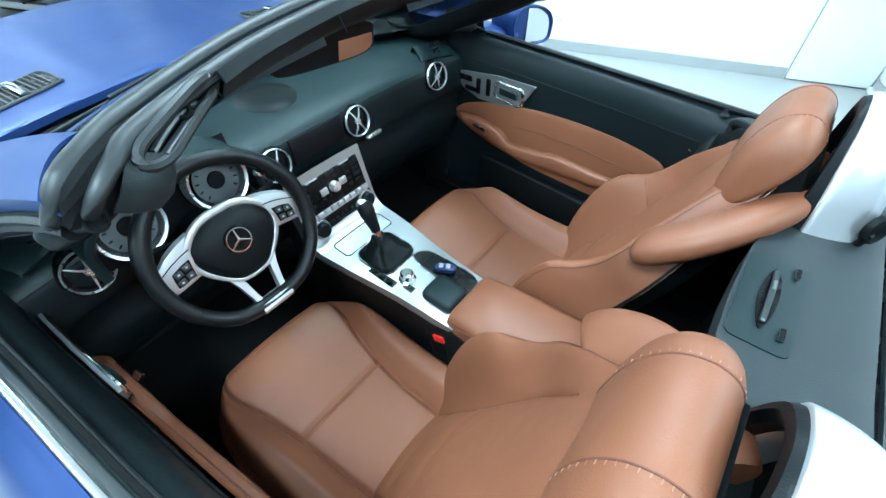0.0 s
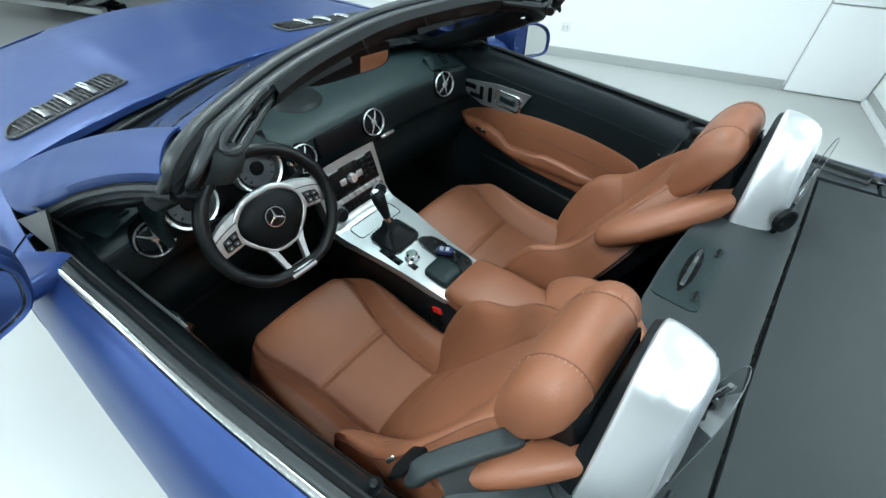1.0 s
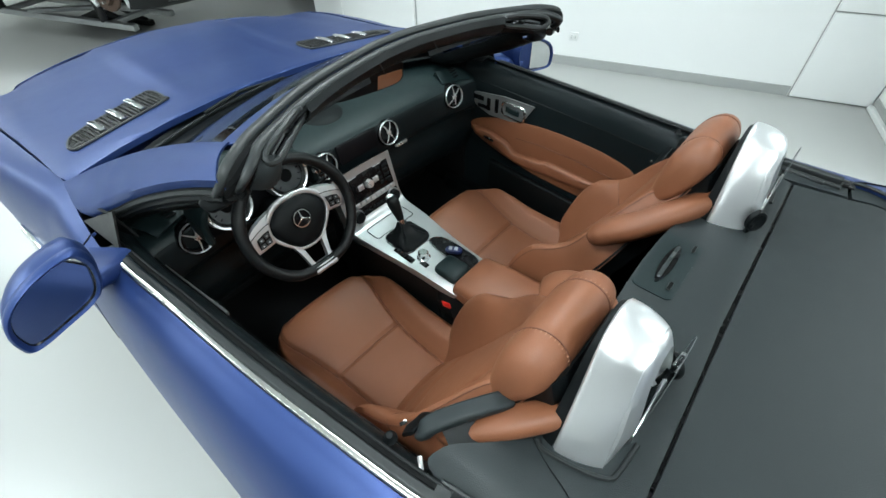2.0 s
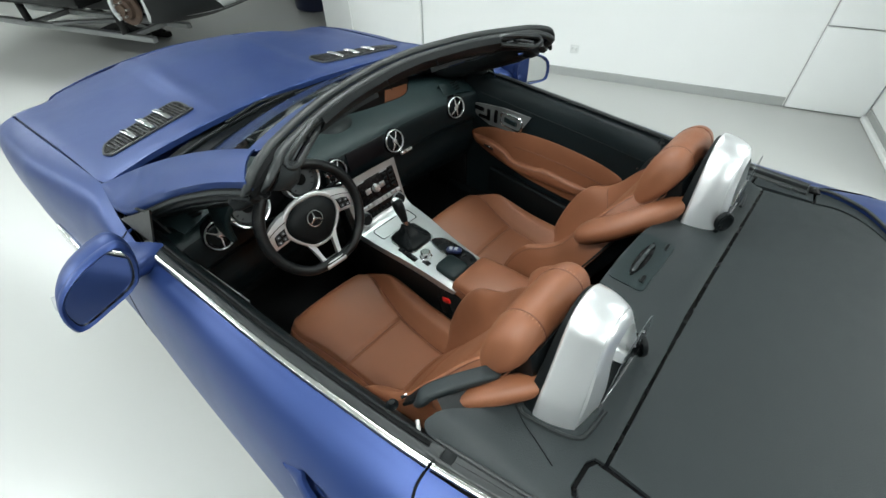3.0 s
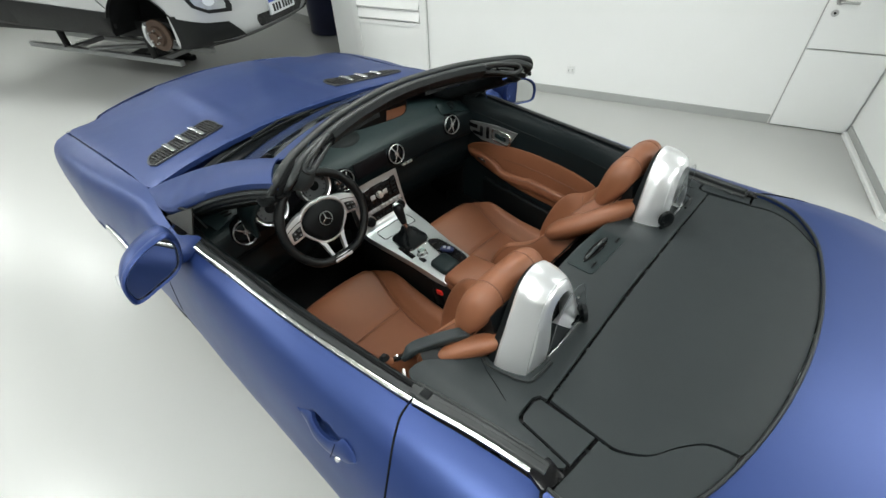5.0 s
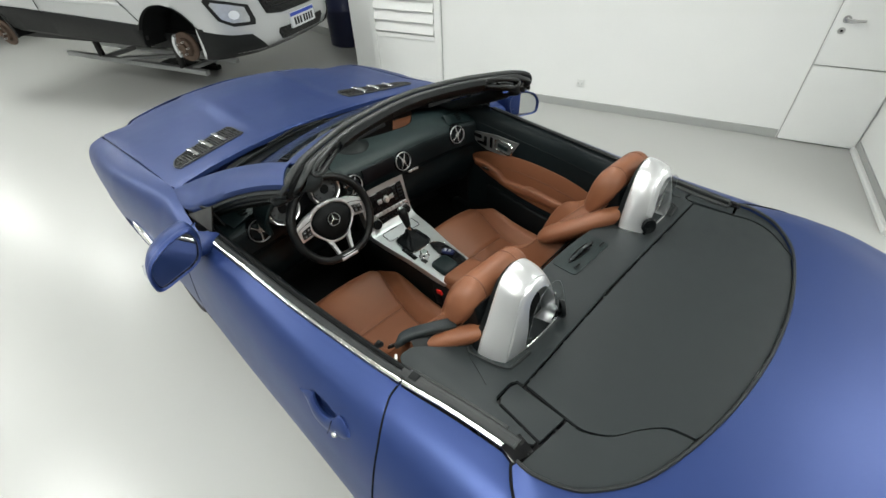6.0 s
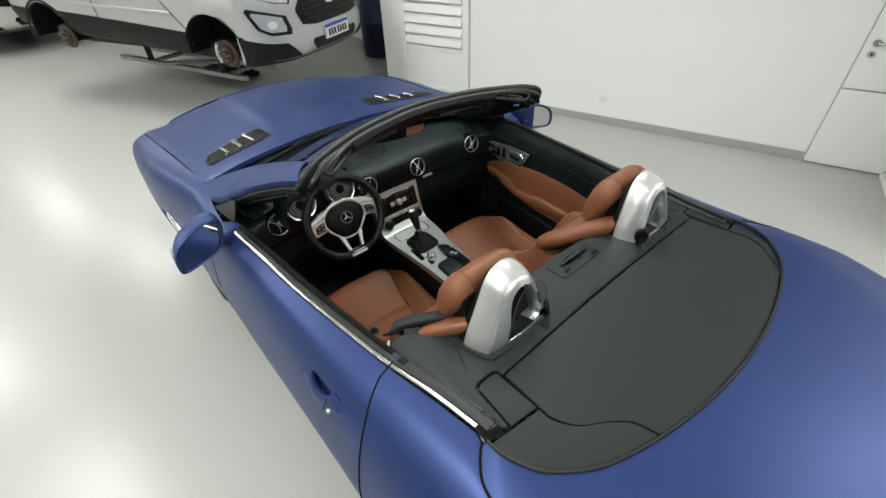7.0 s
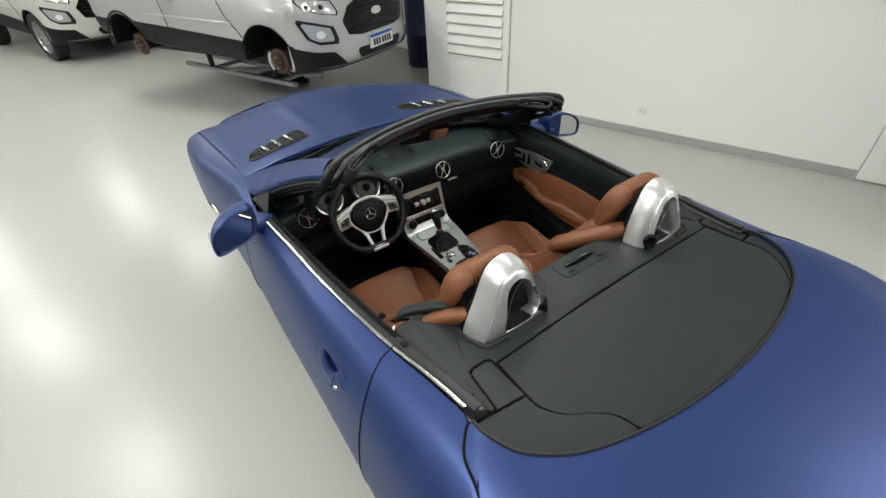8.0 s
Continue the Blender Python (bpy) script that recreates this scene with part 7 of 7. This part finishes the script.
def suv(name, label, m, k, wheels, paint):
    """A compact utility car, front along its x, stood by m and sized by k."""
    m = m @ Matrix.Diagonal((k, k, k, 1))
    o = thing(name, label, "car", at=m.translation)
    ax = (1.29, -1.26)
    r_arch = 0.385

    def arch(x):
        z = 0.0
        for a in ax:
            if abs(x - a) < r_arch:
                z = max(z, 0.33 + math.sqrt(r_arch ** 2 - (x - a) ** 2))
        return z

    def sec(x):
        ws_, wf_, wb, zs, zb, zr, wr = ip(SUV_X, x)
        zc = ip([(-1.2, 0.65), (0.0, 0.59), (1.0, 0.53)], x)
        zs = zs + ip([(-0.9, 0.10), (0.9, 0.03)], x)
        a = arch(x)
        upper = [(wf_ - 0.005, max(zc, a)), (wf_ + 0.004, max(0.70, a)), (wf_, max(0.85, a)), (wb + 0.015, zb - 0.04), (wb, zb), ((wb + wr) / 2 + 0.01, (zb + zr) / 2), (wr, zr), (wr * 0.5, zr + 0.025), (0, zr + 0.03)]
        low = [(ws_ - 0.03, max(zs, a)), (ws_ + 0.02, max(zs + 0.04, a)), (wf_ + 0.012, max(zc - 0.05, a)), (wf_ + 0.008, max(zc, a))]
        return upper, low

    def patch(name, outline, h, material, parent, label=""):
        """A panel laid on the nose: outline in metres round the nose and height, h proud of it."""
        bm = plate(outline, lambda a, b: 0.0, 0.02, 0.05)
        for v in bm.verts:
            u, z, d = v.co.x, v.co.y, v.co.z
            p, nr = nose_at(u)
            dx = ip([(0.27, -0.10), (0.31, -0.02), (0.40, 0.012), (0.50, 0.008), (0.60, 0.0), (0.72, 0.0), (0.82, -0.012), (0.90, -0.04), (0.945, -0.09), (1.0, -0.2)], z)
            q = p + nr * (h + d)
            v.co = m @ Vector((q.x + dx * (0.25 + 0.75 * max(0, min(1, (p.x - 1.62) / 0.3))), q.y, z))
        return part(name, bm, material, parent, label)

    n = 90
    xs = [-2.02 + 3.70 * i / n for i in range(n + 1)]
    for s in (-1, 1):
        up = [[m @ Vector((x, s * y, z)) for y, z in sec(x)[0]] for x in xs]
        part("body_side", loft(up), paint, o, "", 40)
        lw = [[m @ Vector((x, s * y, z)) for y, z in sec(x)[1]] for x in xs]
        part("sill_cladding", loft(lw), M_CLAD, o, "black lower cladding", 40)
        # windows on the flank
        for x0, x1 in ((-1.62, -0.95), (-0.88, -0.10), (-0.04, 0.62)):
            rows = []
            for i in range(7):
                x = x0 + (x1 - x0) * i / 6
                ws_, wf_, wb, zs, zb, zr, wr = ip(SUV_X, x)
                rows.append([m @ Vector((x, s * (wb + (wr - wb) * t + 0.022 + 0.02 * math.sin(math.pi * t)), zb + (zr - zb) * t)) for t in (0.08, 0.35, 0.62, 0.86)])
            part("side_window", loft(rows), M_TINT, o, "dark side window", solid=0.006)
        for a in ax:
            # dark wheel house
            mw = m @ frame_at((a, s * 0.66, 0.33), (0, s, 0))
            hs = [(a + (r_arch - 0.006) * math.cos(t), 0.33 + (r_arch - 0.006) * math.sin(t)) for t in [math.pi * i / 18 for i in range(19)]]
            part("wheel_house", loft([[m @ Vector((x, s * 0.86, z)) for x, z in hs], [m @ Vector((x, s * 0.52, z)) for x, z in hs], [m @ Vector((a + (x - a) * 0.05, s * 0.52, 0.33 + (z - 0.33) * 0.05)) for x, z in hs]]), M_CARPET, o, "dark wheel house")
            lip = [m @ Vector((a + (r_arch + 0.025) * math.cos(t), s * 0.888, 0.33 + (r_arch + 0.025) * math.sin(t))) for t in [math.pi * i / 20 for i in range(21)]]
            if a < 0:
                part("arch_lip", sweep(lip, rrect(0.022 * k, 0.012 * k, 0.004), ups=m.to_3x3() @ Vector((0, s, 0))), M_CLAD, o, "wheel arch edge")
            if wheels:
                mw = m @ frame_at((a, s * 0.78, 0.335), (0, s, 0))
                w = part("wheel", lathe([(0.225, -0.09), (0.30, -0.105), (0.33, -0.08), (0.335, 0.0), (0.33, 0.08), (0.30, 0.105), (0.225, 0.09)], mw, 36), M_TYRE, o, "black tyre")
                bm = lathe([(0.23, -0.08), (0.21, 0.0), (0.23, 0.09)], mw, 36)
                for i in range(10):
                    t = 2 * math.pi * i / 10
                    sweep([mw @ Vector((0.04 * math.cos(t), 0.04 * math.sin(t), 0.07)), mw @ Vector((0.22 * math.cos(t + 0.1), 0.22 * math.sin(t + 0.1), 0.06))], rrect(0.035, 0.02, 0.005), ups=m.to_3x3() @ Vector((0, s, 0)), bm=bm)
                lathe([(0, 0.08), (0.05, 0.075), (0.06, 0.05)], mw, 20, bm)
                part("rim", bm, M_RIM, w, "spoked alloy rim")
            else:
                mw = m @ frame_at((a, s * 0.74, 0.33), (0, s, 0))
                h = part("brake_hub", lathe([(0, 0.07), (0.035, 0.07), (0.04, 0.05), (0.075, 0.045), (0.08, 0.03), (0.085, 0.018), (0.128, 0.018), (0.132, 0.012), (0.132, 0.0), (0.09, -0.01), (0.07, -0.06), (0, -0.06)], mw, 28), M_RUST, o, "rust-brown brake disc and hub")
                for q in range(5):
                    t = 2 * math.pi * q / 5
                    bm = bmesh.new()
                    cyl(mw @ Vector((0.055 * math.cos(t), 0.055 * math.sin(t), 0.04)), mw @ Vector((0.055 * math.cos(t), 0.055 * math.sin(t), 0.075)), 0.008, n=8, bm=bm)
                    part("wheel_stud", bm, M_STEEL, h, "steel wheel stud")
                if a > 0:
                    bm = bmesh.new()
                    pts = [(0.132 * math.cos(t), 0.132 * math.sin(t)) for t in [-0.75 + 1.5 * i / 8 for i in range(9)]]
                    sweep([mw @ Vector((-s * -x, y, 0.012)) for x, y in pts], rrect(0.040, 0.052, 0.014), ups=m.to_3x3() @ Vector((0, s, 0)), bm=bm)
                    part("caliper", bm, M_LENS, h, "pale brake caliper")
                part("suspension_arm", sweep([m @ Vector((a, s * 0.68, 0.30)), m @ Vector((a - 0.1, s * 0.45, 0.27)), m @ Vector((a - 0.16, s * 0.25, 0.27))], rrect(0.07 * k, 0.05 * k, 0.01)), M_CLAD, o, "dark suspension arm")
        # lamps laid into the curved nose
        patch("headlamp_bezel", [(s * a, b) for a, b in HEAD], 0.004, M_GLOSS, o, "dark headlamp bezel")
        hl_ = patch("headlamp", [(s * a, b) for a, b in shrink(HEAD, 0.90)], 0.010, M_LENS, o, "clear headlamp")
        for a, b, r in ((0.70, 0.862, 0.045), (0.83, 0.872, 0.040)):
            patch("reflector", [(s * a + r * math.cos(t), b + r * 0.9 * math.sin(t)) for t in [math.pi * q / 8 for q in range(16)]], 0.013, M_CHROME, hl_, "bright reflector bowl")
            patch("bulb", [(s * a + r * 0.45 * math.cos(t), b + r * 0.45 * math.sin(t)) for t in [math.pi * q / 6 for q in range(12)]], 0.016, M_GLOSS, hl_, "dark bulb shield")
        patch("fog_bezel", [(s * a, b) for a, b in FOG], 0.006, M_CLAD, o, "black fog lamp bezel")
        fl_ = patch("fog_lamp", [(s * a, b) for a, b in shrink(FOG, 0.74)], 0.012, M_LENS, o, "clear fog lamp")
        patch("reflector", [(s * 0.76 + 0.045 * math.cos(t), 0.625 + 0.035 * math.sin(t)) for t in [math.pi * q / 8 for q in range(16)]], 0.015, M_PLATE_W, fl_, "bright reflector")
        patch("lower_bumper", [(s * a, b) for a, b in LOWB], 0.005, M_CLAD, o, "black lower bumper")
        part("door_seam", sweep([m @ Vector((x, s * 0.891, z)) for x, z in ((0.70, 0.98), (0.78, 0.78), (0.98, 0.57))], rrect(0.008, 0.006, 0.002), ups=m.to_3x3() @ Vector((0, s, 0))), M_CLAD, o, "dark door seam")
        part("door_seam", sweep([m @ Vector((x, s * 0.893, z)) for x, z in ((-0.30, 0.98), (-0.29, 0.80), (-0.28, 0.58))], rrect(0.008, 0.006, 0.002), ups=m.to_3x3() @ Vector((0, s, 0))), M_CLAD, o, "dark door seam")
        part("door_trim", sweep([m @ Vector((x, s * 0.893, z)) for x, z in ((0.85, 0.70), (0.1, 0.715), (-0.75, 0.74))], rrect(0.03 * k, 0.012 * k, 0.004), ups=m.to_3x3() @ Vector((0, s, 0))), paint, o, "raised door trim")
        part("pull_handle", sweep([m @ Vector((x, s * 0.90, 0.90)) for x in (0.0, -0.08, -0.18)], rrect(0.03 * k, 0.03 * k, 0.01), ups=m.to_3x3() @ Vector((0, s, 0))), paint, o, "door handle")
    # nose in one skin, then grille, plate and intake
    rows = []
    for z, dx, ky in ((0.27, -0.10, 0.97), (0.31, -0.02, 1.0), (0.40, 0.012, 1.0), (0.50, 0.008, 1.0), (0.60, 0.0, 1.0), (0.72, 0.0, 1.0), (0.82, -0.012, 0.995), (0.90, -0.04, 0.985), (0.945, -0.09, 0.96), (0.968, -0.17, 0.93), (1.0, -0.45, 0.90), (1.03, -0.80, 0.90), (1.05, -1.0, 0.90)):
        rows.append([m @ Vector((p.x + dx * (0.25 + 0.75 * max(0, min(1, (p.x - 1.62) / 0.3)) if z < 0.95 else 1), p.y * ky, z)) for p in NOSE])
    part("front_bumper", loft(rows), paint, o, "", 50)
    g = patch("grille", GRILLE, 0.010, M_GLOSS, o, "black six-sided grille")
    for z in (0.625, 0.665, 0.705, 0.745, 0.785, 0.825):
        w = 0.40 if z < 0.66 else 0.44 if z < 0.76 else 0.36
        patch("grille_bar", [(-w, z - 0.008), (w, z - 0.008), (w, z + 0.008), (-w, z + 0.008)], 0.016, M_CLAD, g)
    patch("grille_frame", [(a, b - 0.016) for a, b in GRILLE], 0.007, M_CLAD, g, "dark grille frame")
    patch("badge", [(0.085 * math.cos(t) - 0.03, 0.745 + 0.036 * math.sin(t)) for t in [math.pi * q / 10 for q in range(20)]], 0.020, M_CHROME, g, "oval chrome badge")
    pl_ = patch("number_plate", [(-0.20, 0.40), (0.20, 0.40), (0.20, 0.53), (-0.20, 0.53)], 0.022, M_PLATE_W, o, "white number plate with a blue top band")
    patch("plate_band", [(-0.198, 0.50), (0.198, 0.50), (0.198, 0.528), (-0.198, 0.528)], 0.025, M_PLATE_B, pl_, "blue band")
    for y in (-0.14, -0.095, -0.05, 0.01, 0.055, 0.10, 0.145):
        patch("plate_bar", [(y - 0.014, 0.42), (y + 0.014, 0.42), (y + 0.014, 0.482), (y - 0.014, 0.482)], 0.0245, M_CLAD, pl_, "dark bar")
    patch("lower_lip", [(-0.62, 0.275), (0.62, 0.275), (0.60, 0.318), (-0.60, 0.318)], 0.006, M_CLAD, o, "black lower lip")
    patch("lower_intake", [(-0.38, 0.40), (-0.33, 0.34), (0.33, 0.34), (0.38, 0.40), (0.36, 0.44), (-0.36, 0.44)], 0.006, M_GLOSS, o, "dark lower intake")
    # glass front and rear, underbody
    rows = []
    for t in (0, 0.33, 0.66, 1):
        x = 1.02 + (0.40 - 1.02) * t
        rows.append([m @ Vector((x + 0.05 - 0.22 * (y / 0.75) ** 2 * 0.5, y * (0.80 - 0.16 * t), 1.09 + 0.52 * t)) for y in (-0.9, -0.5, 0, 0.5, 0.9)])
    part("windscreen", loft(rows), M_TINT, o, "dark windscreen", solid=0.006)
    part("underbody", place(box(0, 0, 0.33, 3.5, 1.24, 0.16, bev=0.03), m), M_CLAD, o, "dark underbody")
    return o


# white utility car raised on a low scissor lift, its wheels taken off
hd_ = -63.6
SUV_M = pose(0.418, 5.266, 0.417, 0, 0, hd_)
suv("utility_car", "silver-white utility car raised on a lift, wheels removed", SUV_M, 1.0, False, M_WHITE)
lift = thing("scissor_lift", "grey steel scissor lift holding up the utility car", "lift", at=(0.418, 5.266, 0))
LM = pose(0.418, 5.266, 0, 0, 0, hd_ - 5)
for s in (-1, 1):
    part("platform_rail", place(box(-0.25, s * 0.22, 0.33, 2.45, 0.06, 0.055, bev=0.008), LM), M_LIFT, lift, "grey platform rail")
    # base and arms take near-black in place of the shadow under the car
    part("base_rail", place(box(-0.35, 0.55 + s * 0.10, 0.03, 0.9, 0.08, 0.06, bev=0.01), LM), M_CLAD, lift, "base rail, coloured dark for the shadow under the car")
    for x0, x1 in ((-0.75, 0.05), (0.05, -0.75)):
        part("scissor_arm", place(sweep([Vector((x0, 0.55 + s * (0.09 if x0 > -0.5 else 0.12), 0.05)), Vector((x1, 0.55 + s * (0.09 if x0 > -0.5 else 0.12), 0.31))], rrect(0.03, 0.06, 0.006)), LM), M_CLAD, lift, "scissor arm, coloured dark for the shadow under the car")
    for x in (-0.80, 0.60):
        part("lifting_pad", place(cyl((x, s * 0.22, 0.35), (x, s * 0.22, 0.67), 0.035, n=18), LM), M_TYRE, lift, "black rubber pad")
part("swing_arm", place(sweep([Vector((-0.35, -0.25, 0.37)), Vector((0.55, 0.15, 0.385))], rrect(0.06, 0.04, 0.01)), LM), M_LIFT, lift, "grey swing arm")
for x in (-0.9, 0.9):
    part("cross_member", place(box(x * 0.8 - 0.05, 0.22, 0.335, 0.06, 0.92, 0.045, bev=0.008), LM), M_LIFT, lift, "grey cross member")

# a second white car behind it, on its wheels
K2 = 1.25
f2 = Vector((-2.15, 10.4, 0))
d2 = Vector((0.363, -0.932, 0))
c2 = f2 - d2 * 1.26 * K2
c2 = c2 + Vector((0.932, 0.363, 0)) * 0.78 * K2
suv("parked_car", "white utility car with black lower trim, parked", pose(c2.x, c2.y, 0, 0, 0, -68.7), K2, True, M_WHITE2)
